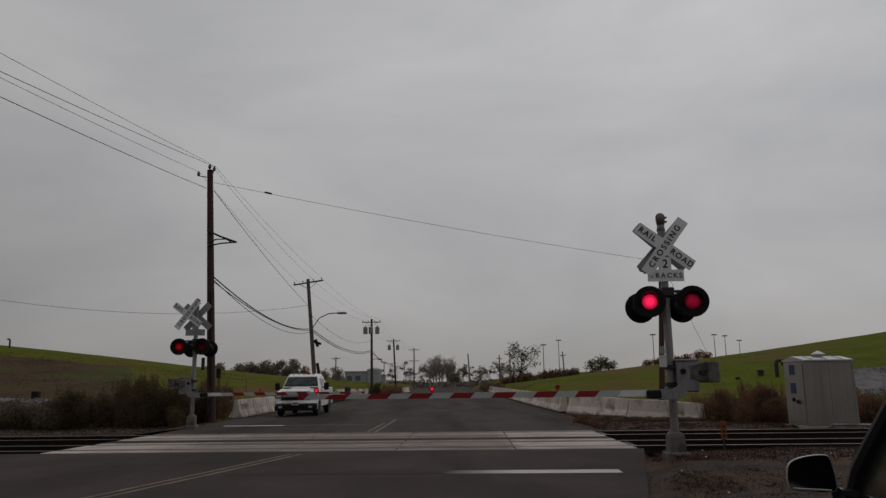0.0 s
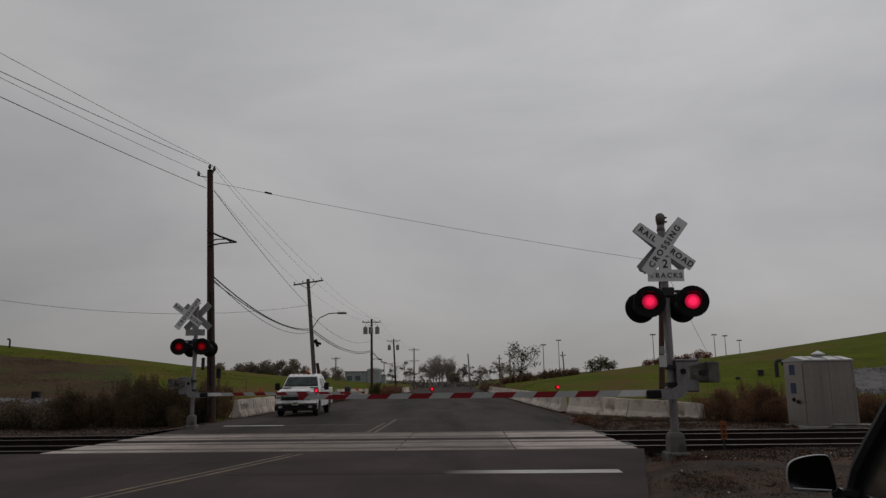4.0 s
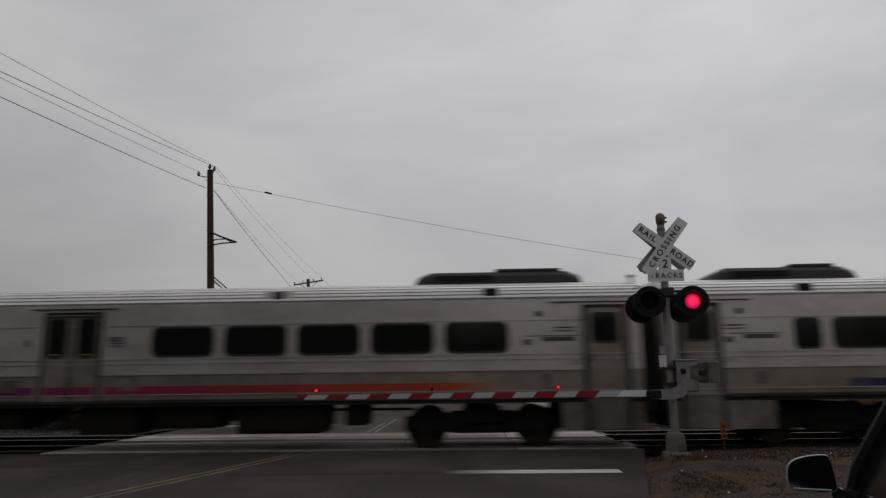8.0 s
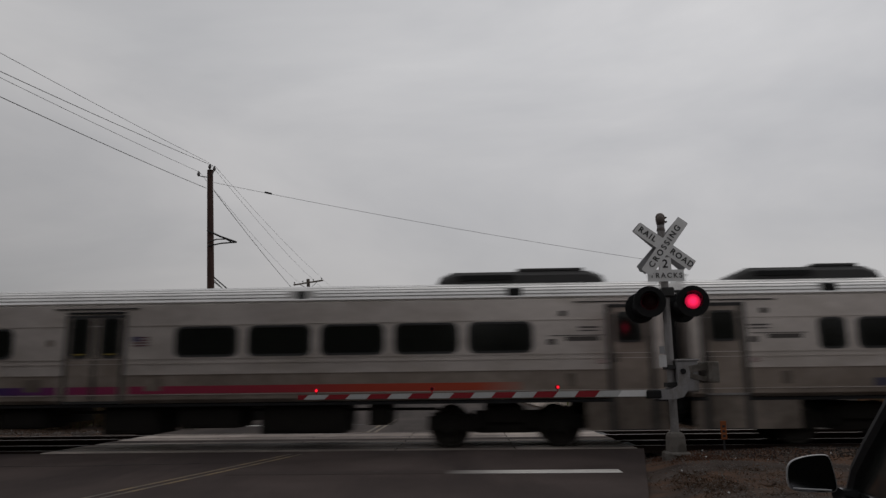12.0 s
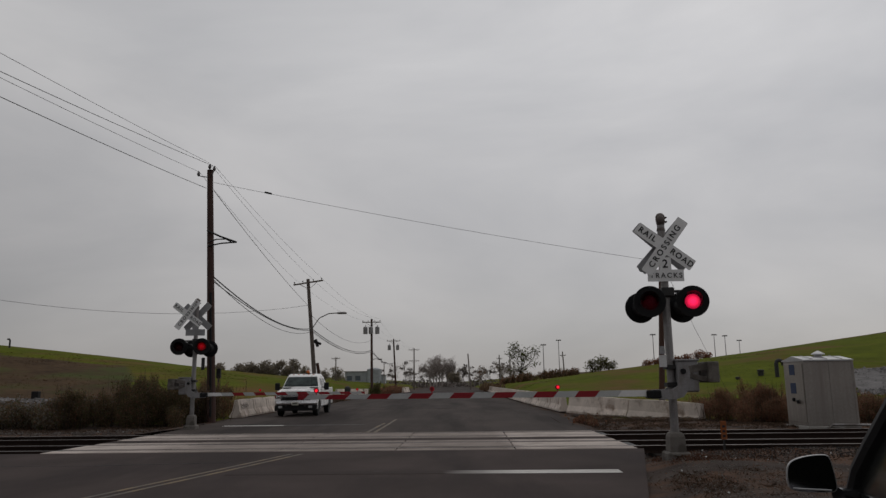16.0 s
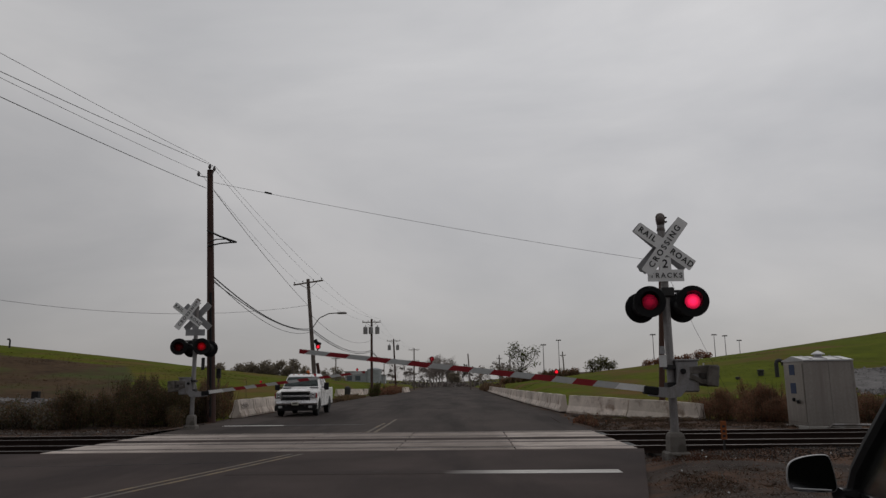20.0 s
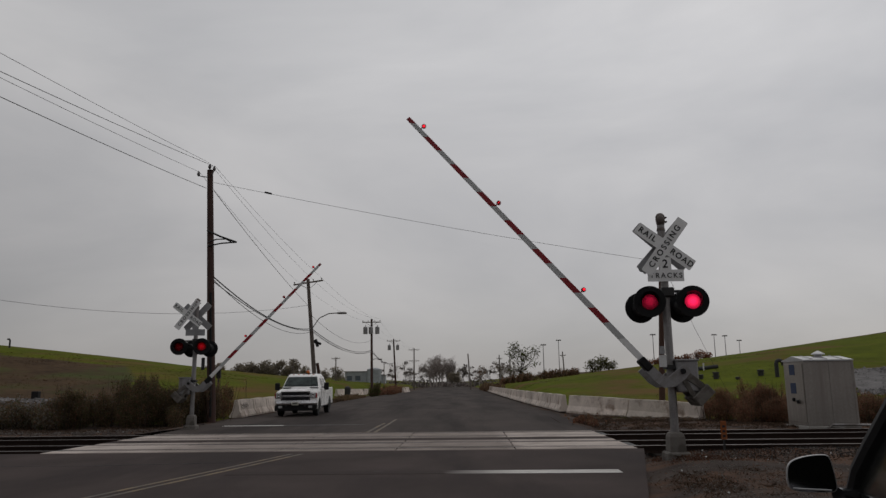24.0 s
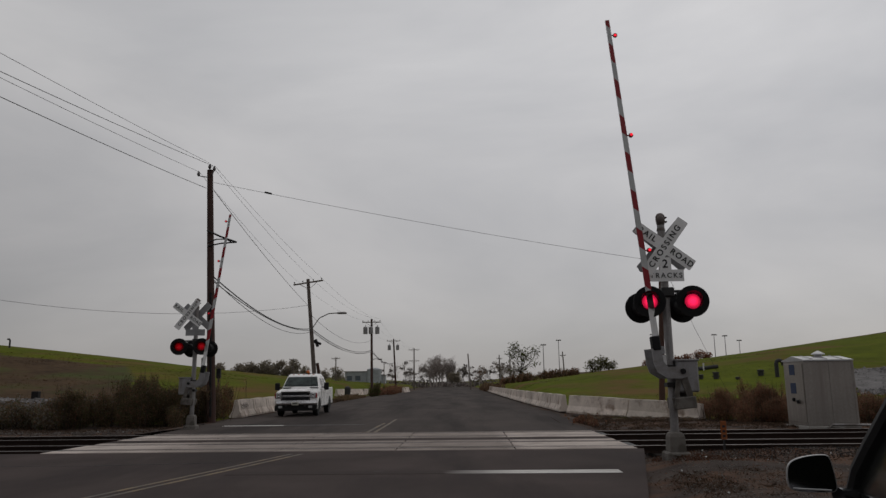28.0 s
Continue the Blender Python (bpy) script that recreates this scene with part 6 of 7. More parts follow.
# ---- white pickup truck waiting at the far gate ----
def pickup():
    tr = thing("pickup_truck", "white crew-cab pickup truck waiting at the gate", "pickup truck", pose(-7.1, 34.7, -0.03, 0, 0, 1.5))
    w = 0.99
    # local x across, y backwards (front at y = 0), z up
    hood = [[(-w * k, y, z0), (-w, y, 0.62), (-w, y, z1 - 0.14), (-w * 0.90, y, z1 - 0.02), (0, y, z1 + 0.03), (w * 0.90, y, z1 - 0.02), (w, y, z1 - 0.14), (w, y, 0.62), (w * k, y, z0)] for y, z0, z1, k in ((0.06, 0.60, 1.12, 0.9), (0.14, 0.58, 1.20, 0.95), (0.8, 0.52, 1.27, 0.97), (1.45, 0.50, 1.31, 0.97))]
    body = part("hood", Shape().loft(hood), M["truck_white"], tr, "white engine bonnet and fenders", smooth=False)
    cab = [[(-w, y, 0.45), (-w, y, 1.28), (-w * kx, y, zt - 0.10), (-w * kx * 0.9, y, zt), (w * kx * 0.9, y, zt), (w * kx, y, zt - 0.10), (w, y, 1.28), (w, y, 0.45)] for y, zt, kx in ((1.45, 1.36, 0.95), (1.98, 1.90, 0.81), (2.12, 1.97, 0.80), (2.40, 2.02, 0.79), (3.4, 2.02, 0.79), (3.75, 1.95, 0.80), (3.95, 1.40, 0.92))]
    cb = part("cab", Shape().loft(cab), M["truck_white"], tr, "white crew cab")
    glass = [(-0.85, 1.480, 1.410), (0.85, 1.480, 1.410), (0.72, 1.930, 1.870), (-0.72, 1.930, 1.870)]
    part("windscreen", Shape().add(glass + [(x, y + 0.008, z - 0.008) for x, y, z in glass], [(0, 1, 2, 3), (4, 7, 6, 5), (0, 4, 5, 1), (1, 5, 6, 2), (2, 6, 7, 3), (3, 7, 4, 0)]), M["windscreen"], cb, "greenish reflecting windscreen")
    for sx in (-1, 1):
        for y0, y1, k0 in ((1.85, 2.55, 0.25), (2.65, 3.55, 0.0)):
            part("side_window", Shape().add([(sx * 0.995 * w, y0 - 0.0, 1.32), (sx * 0.995 * w, y1, 1.32), (sx * 0.835 * w, y1 - 0.04, 1.80), (sx * 0.835 * w, y0 + k0, 1.80), (sx * 0.97 * w, y0, 1.32), (sx * 0.97 * w, y1, 1.32), (sx * 0.80 * w, y1 - 0.04, 1.80), (sx * 0.80 * w, y0 + k0, 1.80)], [(0, 1, 2, 3), (4, 7, 6, 5), (0, 4, 5, 1), (1, 5, 6, 2), (2, 6, 7, 3), (3, 7, 4, 0)]), M["glass"], cb)
        mr = part("door_mirror", Shape().box(min(sx * 1.10, sx * 1.34), max(sx * 1.10, sx * 1.34), 1.70, 1.82, 1.22, 1.58, 0.03), M["black"], cb, "large black towing mirror")
        part("mirror_arm", Shape().tube((sx * 0.97, 1.8, 1.34), (sx * 1.15, 1.76, 1.36), 0.03, None, 6), M["black"], mr)
        part("door_handle", Shape().box(min(sx * 1.0, sx * 1.02), max(sx * 1.0, sx * 1.02), 2.4, 2.6, 1.12, 1.16), M["truck_white"], cb)
        part("door_seam", Shape().box(min(sx * 0.985, sx * 0.996), max(sx * 0.985, sx * 0.996), 2.58, 2.60, 0.55, 1.30), M["black"], cb)
        # wheel arch and wheels
        for y in (0.95, 4.75):
            wh = part("wheel", Shape().spin((sx * 0.72, y, 0.39), (sx, 0, 0), [(0, 0.34), (0.02, 0.38), (0.05, 0.395), (0.20, 0.395), (0.245, 0.37), (0.25, 0.25)], 22), M["rubber"], tr, "black tyre on a steel rim")
            part("rim", Shape().spin((sx * 0.935, y, 0.39), (sx, 0, 0), [(0, 0.25), (0.02, 0.24), (0.005, 0.20), (0.03, 0.08), (0.05, 0.06), (0.055, 0.01)], 16), M["chrome"], wh)
            part("wheel_arch", Shape().loft([[(xx, y + 0.50 * math.cos(radians(a)), 0.39 + 0.50 * math.sin(radians(a))) for a in range(-10, 191, 20)] for xx in (sx * 0.70, sx * 0.996)]), M["black"], tr)
        hl = part("headlight", Shape().box(min(sx * 0.66, sx * 0.95), max(sx * 0.66, sx * 0.95), 0.03, 0.16, 0.84, 1.12, 0.03), M["headlight"], tr, "stacked headlight")
        for zl in (0.91, 1.04):
            part("lamp_bowl", Shape().spin((sx * 0.81, 0.035, zl), (0, -1, 0), [(0, 0.060), (0.012, 0.056), (0.02, 0.02)], 12), M["chrome"], hl)
        part("fog_lamp", Shape().box(min(sx * 0.62, sx * 0.80), max(sx * 0.62, sx * 0.80), -0.045, 0.0, 0.40, 0.50, 0.015), M["headlight"], tr)
        part("bumper_notch", Shape().box(min(sx * 0.36, sx * 0.60), max(sx * 0.36, sx * 0.60), -0.096, -0.08, 0.585, 0.64, 0.004), M["black"], tr)
        part("door_seam", Shape().box(min(sx * 0.985, sx * 0.996), max(sx * 0.985, sx * 0.996), 1.62, 1.64, 0.55, 1.27), M["black"], cb)
        part("fender_flare", Shape().loft([[(xx, 0.95 + 0.505 * math.cos(radians(a)), 0.39 + 0.505 * math.sin(radians(a))) for a in range(-5, 186, 19)] + [(xx, 0.95 + 0.55 * math.cos(radians(a)), 0.39 + 0.55 * math.sin(radians(a))) for a in range(185, -6, -19)] for xx in (sx * 0.96, sx * 1.012)]), M["truck_white"], tr)
        part("indicator", Shape().box(min(sx * 0.93, sx * 0.995), max(sx * 0.93, sx * 0.995), 0.05, 0.22, 0.86, 1.10, 0.01), M["red_stripe"], hl, "red-orange side reflector")
        part("tow_hook", Shape().box(min(sx * 0.40, sx * 0.48), max(sx * 0.40, sx * 0.48), -0.06, 0.02, 0.46, 0.54, 0.015), M["dark_steel"], tr)
    part("hood_dome", Shape().loft([[(-k, y, z - 0.05), (-k * 0.86, y, z), (k * 0.86, y, z), (k, y, z - 0.05)] for y, z, k in ((0.20, 1.225, 0.30), (0.45, 1.285, 0.40), (1.0, 1.335, 0.46), (1.43, 1.355, 0.50))]), M["truck_white"], tr, "raised centre of the bonnet")
    part("cowl", Shape().box(-0.86, 0.86, 1.38, 1.47, 1.30, 1.352, 0.01), M["black"], tr)
    gr = part("grille", Shape().box(-0.68, 0.68, 0.0, 0.10, 0.77, 1.13, 0.02), M["black"], tr, "black grille with chrome bar")
    part("grille_bar", Shape().box(-0.69, 0.69, -0.03, 0.06, 0.915, 0.985, 0.015), M["chrome"], gr, "chrome crossbar")
    for z in (0.80, 0.86, 1.03, 1.08):
        part("grille_slat", Shape().box(-0.62, 0.62, 0.008, 0.03, z, z + 0.018), M["dark_steel"], gr)
    part("grille_frame", ring_xz([(-0.69, 0.73), (0.69, 0.73), (0.69, 1.17), (-0.69, 1.17)], [(-0.65, 0.765), (0.65, 0.765), (0.65, 1.13), (-0.65, 1.13)], -0.02, 0.05), M["chrome"], gr)
    bp = part("front_bumper", Shape().loft([[(x, y0, 0.55), (x, y0 - 0.02, 0.62), (x, y0, 0.74), (x, y0 + 0.12, 0.76), (x, y0 + 0.12, 0.54)] for x, y0 in ((-1.0, 0.10), (-0.9, -0.02), (-0.5, -0.09), (0.5, -0.09), (0.9, -0.02), (1.0, 0.10))]), M["chrome"], tr, "chrome front bumper")
    part("air_dam", Shape().box(-0.98, 0.98, -0.02, 0.14, 0.27, 0.545, 0.03), M["black"], bp)
    pl_ = part("number_plate", Shape().box(-0.16, 0.16, -0.115, -0.10, 0.53, 0.68), M["plate"], bp, "pale number plate with dark bars")
    part("plate_bar", Shape().box(-0.12, 0.12, -0.119, -0.116, 0.585, 0.63), M["letter"], pl_)
    bed = [[(-w, y, 0.50), (-w, y, 1.30), (-w * 0.92, y, 1.33), (-w * 0.92, y, 0.95), (w * 0.92, y, 0.95), (w * 0.92, y, 1.33), (w, y, 1.30), (w, y, 0.50)] for y in (4.0, 6.0)]
    bd = part("cargo_bed", Shape().loft(bed), M["truck_white"], tr, "white cargo bed")
    part("tailgate", Shape().box(-0.93, 0.93, 5.95, 6.02, 0.70, 1.31, 0.02), M["truck_white"], bd)
    part("rear_bumper", Shape().box(-0.95, 0.95, 6.02, 6.16, 0.5, 0.66, 0.03), M["chrome"], tr)
    part("chassis", Shape().box(-0.75, 0.75, 0.2, 5.9, 0.34, 0.55), M["black"], tr)
    bc = part("beacon_bar", Shape().box(0.05, 0.32, 2.35, 2.55, 2.01, 2.06, 0.01), M["black"], tr)
    part("beacon", Shape().spin((0.18, 2.45, 2.06), (0, 0, 1), [(0, 0.09), (0.08, 0.085), (0.13, 0.06), (0.15, 0.02)], 12), M["amber"], bc, "amber warning beacon")
    part("antenna", Shape().tube((0.55, 1.3, 1.28), (0.55, 1.32, 2.0), 0.007, None, 5), M["black"], tr)
    for xa, xb in ((-0.6, 0.05), (0.1, 0.7)):
        part("wiper", Shape().tube((xa, 1.455, 1.40), (xb, 1.54, 1.495), 0.010, None, 5), M["black"], tr)
    for x in (-0.5, -0.25, 0.0, 0.25, 0.5):
        part("roof_marker", Shape().box(x - 0.05, x + 0.05, 2.14, 2.22, 1.965, 2.0, 0.008), M["amber"], tr)
    return tr


M["windscreen"] = mat("reflecting_windscreen", (0.030, 0.042, 0.040), 0.12, dark=0.4, light=1.6, scale=2.5, fine=6, bump=0.0, spec=0.3)
pickup()


# ---- signal cabinet beside the tracks ----
def cabinet():
    cb = thing("signal_cabinet", "bare aluminium railway signal cabinet on a low base", "signal cabinet", pose(11.60, 23.4, -0.15, 0, 0, 0))
    W_, D_, H_ = 1.56, 1.42, 2.16
    part("body", Shape().box(0, W_, 0, D_, 0.10, H_, 0.012), M["cabinet"], cb, "ribbed aluminium panels")
    part("plinth", Shape().box(-0.06, W_ + 0.06, -0.06, D_ + 0.06, -0.15, 0.10, 0.015), M["concrete"], cb)
    for i, x in enumerate((0.0, 0.80, W_)):
        part("corner_angle" if i in (0, 2) else "panel_seam", Shape().box(x - (0.035 if i in (0, 2) else 0.012), x + (0.035 if i in (0, 2) else 0.012), -0.012, 0.0, 0.11, H_ - 0.02), M["cabinet"], cb)
    rf = part("roof", Shape().loft([[(x, -0.05, H_), (x, -0.05, H_ + 0.04), (x, D_ / 2, H_ + 0.17), (x, D_ + 0.05, H_ + 0.04), (x, D_ + 0.05, H_)] for x in (-0.03, W_ + 0.03)]), M["cabinet_roof"], cb, "pale low-pitched metal roof")
    for x in (0.25, 0.72, 1.2):
        part("roof_seam", Shape().add([(x - 0.012, -0.1, H_ + 0.05), (x + 0.012, -0.1, H_ + 0.05), (x + 0.012, D_ / 2, H_ + 0.19), (x - 0.012, D_ / 2, H_ + 0.19), (x - 0.012, -0.1, H_ + 0.07), (x + 0.012, -0.1, H_ + 0.07), (x + 0.012, D_ / 2, H_ + 0.2), (x - 0.012, D_ / 2, H_ + 0.2)], [(0, 1, 5, 4), (4, 5, 6, 7), (1, 2, 6, 5), (3, 0, 4, 7)]), M["steel"], rf)
    part("roof_vent", Shape().spin((W_ * 0.52, 0.62, H_ + 0.12), (0, 0, 1), [(0, 0.12), (0.09, 0.12), (0.10, 0.21), (0.13, 0.20), (0.22, 0.03), (0.23, 0.01)], 16), M["cabinet_roof"], rf, "pale conical roof vent")
    dr = part("door", Shape().box(-0.02, 0.0, 0.12, D_ - 0.12, 0.2, H_ - 0.08, 0.006), M["cabinet"], cb, "side door")
    for z in (1.72, 1.12):
        part("notice", Shape().box(-0.03, -0.021, 0.62, 0.98, z, z + 0.34), M["blue_sign"], dr, "small blue notice")
    part("door_handle", Shape().box(-0.09, -0.02, 0.75, 0.85, 0.86, 0.98, 0.02), M["black"], dr)
    part("padlock", Shape().box(-0.11, -0.04, 0.40, 0.52, 0.80, 0.92, 0.02), M["black"], dr)
    part("conduit", Shape().path([(0.55, -0.12, 0.05), (0.65, -0.12, 0.16), (0.95, -0.12, 0.16), (1.75, -0.14, 0.14), (3.2, -0.16, 0.12)], 0.035, 6), M["steel"], cb)
    return cb


cabinet()

# orange marker post by the near rail
mk = thing("marker_post", "small orange marker plate on a thin post", "marker post", pose(6.02, 15.95, -0.15))
part("post", Shape().box(-0.02, 0.02, -0.015, 0.015, -0.15, 0.6), M["dark_steel"], mk)
pp = part("plate", Shape().box(-0.065, 0.065, -0.03, -0.016, 0.33, 0.72, 0.006), M["orange"], mk, "weathered orange plate")
for z in (0.38, 0.48, 0.58):
    part("plate_bar", Shape().box(-0.03, 0.03, -0.034, -0.031, z, z + 0.05), M["letter"], pp)


# ---- dark parked car, of which a mirror and a pillar show ----
def parked_car():
    car = thing("parked_car", "dark car with a silver door mirror, parked on the shoulder", "car", pose(1.90, 3.55, 0.02, 0, 0, -27))
    # local y forward, x to the right of its left flank; A-pillar foot at the origin
    def ring(y, zb, zt, ins, top):
        return [(0.04, y, 0.28), (0.0, y, 0.55), (0.0, y, zb), (ins, y, zt), (ins + 0.12, y, top), (0.9, y, top + 0.02), (1.68 - ins, y, top), (1.80 - ins, y, zt), (1.80, y, zb), (1.80, y, 0.55), (1.76, y, 0.28)]
    part("body", Shape().loft([ring(-2.9, 0.80, 0.82, 0.02, 0.84), ring(-2.7, 0.86, 0.88, 0.02, 0.90), ring(-1.0, 0.88, 0.895, 0.02, 0.90), ring(0.05, 0.86, 0.875, 0.02, 0.88), ring(0.7, 0.72, 0.76, 0.05, 0.78), ring(1.15, 0.55, 0.62, 0.12, 0.64), ring(1.3, 0.45, 0.50, 0.2, 0.52)]), M["car_paint"], car, "dark glossy body")
    part("cabin", Shape().loft([[(0.03, 0.0, 0.88), (1.77, 0.0, 0.88), (1.72, -2.6, 0.88), (0.08, -2.6, 0.88)], [(0.13, -0.28, 1.14), (1.67, -0.28, 1.14), (1.62, -2.45, 1.16), (0.18, -2.45, 1.16)], [(0.235, -0.66, 1.40), (1.565, -0.66, 1.40), (1.50, -2.1, 1.42), (0.30, -2.1, 1.42)], [(0.40, -0.95, 1.46), (1.40, -0.95, 1.46), (1.35, -1.9, 1.47), (0.45, -1.9, 1.47)]]), M["glass"], car, "dark side glass and roof")
    part("pillar", Shape().path([(0.035, 0.03, 0.86), (0.075, -0.12, 1.02), (0.13, -0.30, 1.15), (0.225, -0.65, 1.365), (0.39, -0.95, 1.465)], 0.050, 10), M["black"], car, "dark windscreen pillar")
    part("belt_trim", Shape().box(-0.012, 0.012, -2.4, 0.0, 0.875, 0.905, 0.004), M["mirror_shell"], car)
    for y in (0.45, -2.2):
        for x in (0.02, 1.58):
            wh = part("wheel", Shape().spin((x, y, 0.31), (1, 0, 0), [(0, 0.26), (0.03, 0.31), (0.17, 0.31), (0.2, 0.26)], 20), M["rubber"], car)
            part("rim", Shape().spin((x + (0.0 if x < 1 else 0.2), y, 0.31), (-1 if x < 1 else 1, 0, 0), [(0, 0.22), (0.01, 0.2), (0.015, 0.02)], 14), M["chrome"], wh)
    outline = [(-0.098, -0.055), (-0.098, 0.010), (-0.085, 0.045), (-0.055, 0.064), (0.0, 0.078), (0.060, 0.084), (0.080, 0.078), (0.090, 0.050), (0.100, -0.02), (0.103, -0.060), (0.090, -0.078), (0.0, -0.080), (-0.075, -0.076)]
    for _ in range(2):                           # round the corners
        outline = [((1 - f) * p[0] + f * q[0], (1 - f) * p[1] + f * q[1]) for p, q in zip(outline, outline[1:] + outline[:1]) for f in (0.25, 0.75)]
    shell = Shape().loft([[(x * k, y, z * k) for x, z in outline] for y, k in ((-0.028, 0.985), (-0.022, 1.0), (-0.008, 0.99), (0.02, 0.93), (0.06, 0.82), (0.09, 0.65), (0.11, 0.4))])
    mr = part("door_mirror", shell, M["mirror_shell"], car, "silver-edged door mirror")
    mr.matrix_basis = pose(-0.144, -0.366, 1.02, 0, 0, 13)
    part("mirror_glass", Shape().loft([[(x * 0.955, y, z * 0.95) for x, z in outline] for y in (-0.0295, -0.018)]), M["mirror_glass"], mr, "dark mirror glass")
    # pale strip in place of the bright reflection low in the glass
    part("lower_lip", Shape().path([(-0.078, -0.031, -0.062), (-0.04, -0.033, -0.064), (0.03, -0.033, -0.066), (0.075, -0.031, -0.068)], 0.0042, 6), M["mirror_shell"], mr, "pale strip standing in for a reflection in the mirror")
    part("mirror_arm", Shape().tube((-0.04, -0.33, 0.93), (0.03, -0.22, 0.90), 0.03, 0.04, 8), M["car_paint"], car)
    return car


parked_car()
# ---- plants ----


def leaf_cloud(rng, n, blobs, size, stretch=1.0):
    """Small crossed leaf faces inside several uneven lumps: (cx, cy, cz, rx, ry, rz)."""
    blobs = np.array(blobs, float)
    vol = blobs[:, 3] * blobs[:, 4] * blobs[:, 5]
    pick = rng.choice(len(blobs), n, p=vol / vol.sum())
    u = rng.normal(size=(n, 3))
    u /= np.linalg.norm(u, axis=1)[:, None]
    c = blobs[pick, :3] + u * blobs[pick, 3:] * (rng.uniform(0, 1, (n, 1)) ** 0.45)
    a = rng.normal(size=(n, 3))
    a[:, 2] *= stretch
    a /= np.linalg.norm(a, axis=1)[:, None]
    b = np.cross(a, rng.normal(size=(n, 3)))
    b /= np.linalg.norm(b, axis=1)[:, None]
    s = size * rng.uniform(0.5, 1.3, (n, 1))
    return np.stack([c - a * s, c + b * s * 0.45, c + a * s, c - b * s * 0.45], 1)


def leaves(name, quads, material, parent, label=""):
    me = bpy.data.meshes.new(name)
    v = quads.reshape(-1, 3)
    me.from_pydata(v.tolist(), [], np.arange(len(v)).reshape(-1, 4).tolist())
    me.materials.append(material)
    ob = new(name, me)
    ob.parent = parent
    if label:
        ob["label"] = label
    return ob


def branches(rng, base, height, spread, levels, trunk_r, lean=(0, 0)):
    """A branching skeleton: list of (start, end, r0, r1), and the tips."""
    segs, tips = [], []

    def grow(p, d, length, r, level):
        n = 3 if level < 2 else 2
        for i in range(n):
            q = p + d * (length / n)
            segs.append((p, q, r, r * 0.82, level))
            d = (d + Vector(rng.normal(0, 0.10 + 0.05 * level, 3))).normalized()
            if level > 0:
                d = (d + Vector((0, 0, 0.06))).normalized()
            p, r = q, r * 0.82
            if level < levels:
                kids = 2 if level else (1 if i == 0 else 3)
                for _ in range(kids):
                    side = Vector(rng.normal(0, 1, 3))
                    side = (side - d * side.dot(d)).normalized()
                    nd = (d * rng.uniform(0.5, 0.9) + side * spread * rng.uniform(0.5, 1.0)).normalized()
                    grow(q, nd, length * rng.uniform(0.42, 0.68), r * 0.62, level + 1)
        tips.append((p, d))
    grow(Vector(base), Vector((lean[0], lean[1], 1)).normalized(), height * 0.62, trunk_r, 0)
    return segs, tips


def tree(pos, height, spread, seed, trunk_r, material, leaf=None, n_leaf=0, leaf_size=0.12, label="bare roadside tree", levels=4, lean=(0, 0), group="distant trees", twig=None):
    rng = np.random.default_rng(seed)
    t = thing("tree", label, "tree", group=group)
    segs, tips = branches(rng, pos, height, spread, levels, trunk_r, lean)
    lo, hi = Shape(), Shape()
    for a, b, r0, r1, lv in segs:
        (lo if lv < 2 else hi).tube(a, b, max(r0, 0.012), max(r1, 0.01), 5 if lv < 2 else 3, caps=False)
    part("trunk", lo, material, t, fix=False)
    part("branchwork", hi, twig or material, t, fix=False)
    if leaf is not None and n_leaf:
        pts = [tips[i][0] for i in rng.integers(0, len(tips), max(3, n_leaf // 12))]
        leaves("crown", leaf_cloud(rng, n_leaf, [(p.x, p.y, p.z, *((0.95, 0.95, 0.7) if leaf_size > 0.2 else (0.45, 0.45, 0.4))) for p in pts], leaf_size), leaf, t)
    return t


def shrub(x0, x1, y0, y1, h, seed, mats, n, size, label, stems=60, name="shrub", lump=0.55, group="roadside brush"):
    """Dense brush: many stems and leaf lumps over a patch of ground, in several colours."""
    rng = np.random.default_rng(seed)
    t = thing(name, label, "shrub", group=group)
    sh = Shape()
    blobs = []
    count = max(4, int((x1 - x0) * (y1 - y0) * 1.6))
    for _ in range(count):
        x, y = rng.uniform(x0, x1), rng.uniform(y0, y1)
        hh = h * rng.uniform(0.5, 1.0) * (0.8 + 0.2 * math.sin(math.pi * min(1, max(0, (x - x0) / (x1 - x0)))))
        z = float(ground_z(x, y))
        r = lump * rng.uniform(0.6, 1.2)
        blobs.append((x, y, z + hh * 0.45, r, r, hh * 0.5))
        blobs.append((x + rng.normal(0, 0.2), y, z + hh * 0.8, r * 0.5, r * 0.5, hh * 0.25))
        for _ in range(3):                       # loose sprays that break the outline
            blobs.append((x + rng.normal(0, 0.45), y + rng.normal(0, 0.3), z + hh * rng.uniform(0.6, 1.0), r * 0.22, r * 0.22, hh * 0.22))
    for _ in range(stems):
        b = blobs[rng.integers(0, len(blobs))]
        x, y = b[0] + rng.normal(0, 0.15), b[1] + rng.normal(0, 0.15)
        z = float(ground_z(x, y))
        top = b[2] + b[5] * rng.uniform(0.5, 1.5)
        sh.tube((x, y, z - 0.05), (x + rng.normal(0, 0.25), y + rng.normal(0, 0.25), top), 0.012, 0.004, 3, caps=False)
    part("stem_tangle", sh, M["bark"], t, fix=False)["kind"] = "stuff"
    for key, share in mats:
        leaves("foliage", leaf_cloud(rng, int(n * share), blobs, size, 1.4), M[key], t)
    return t


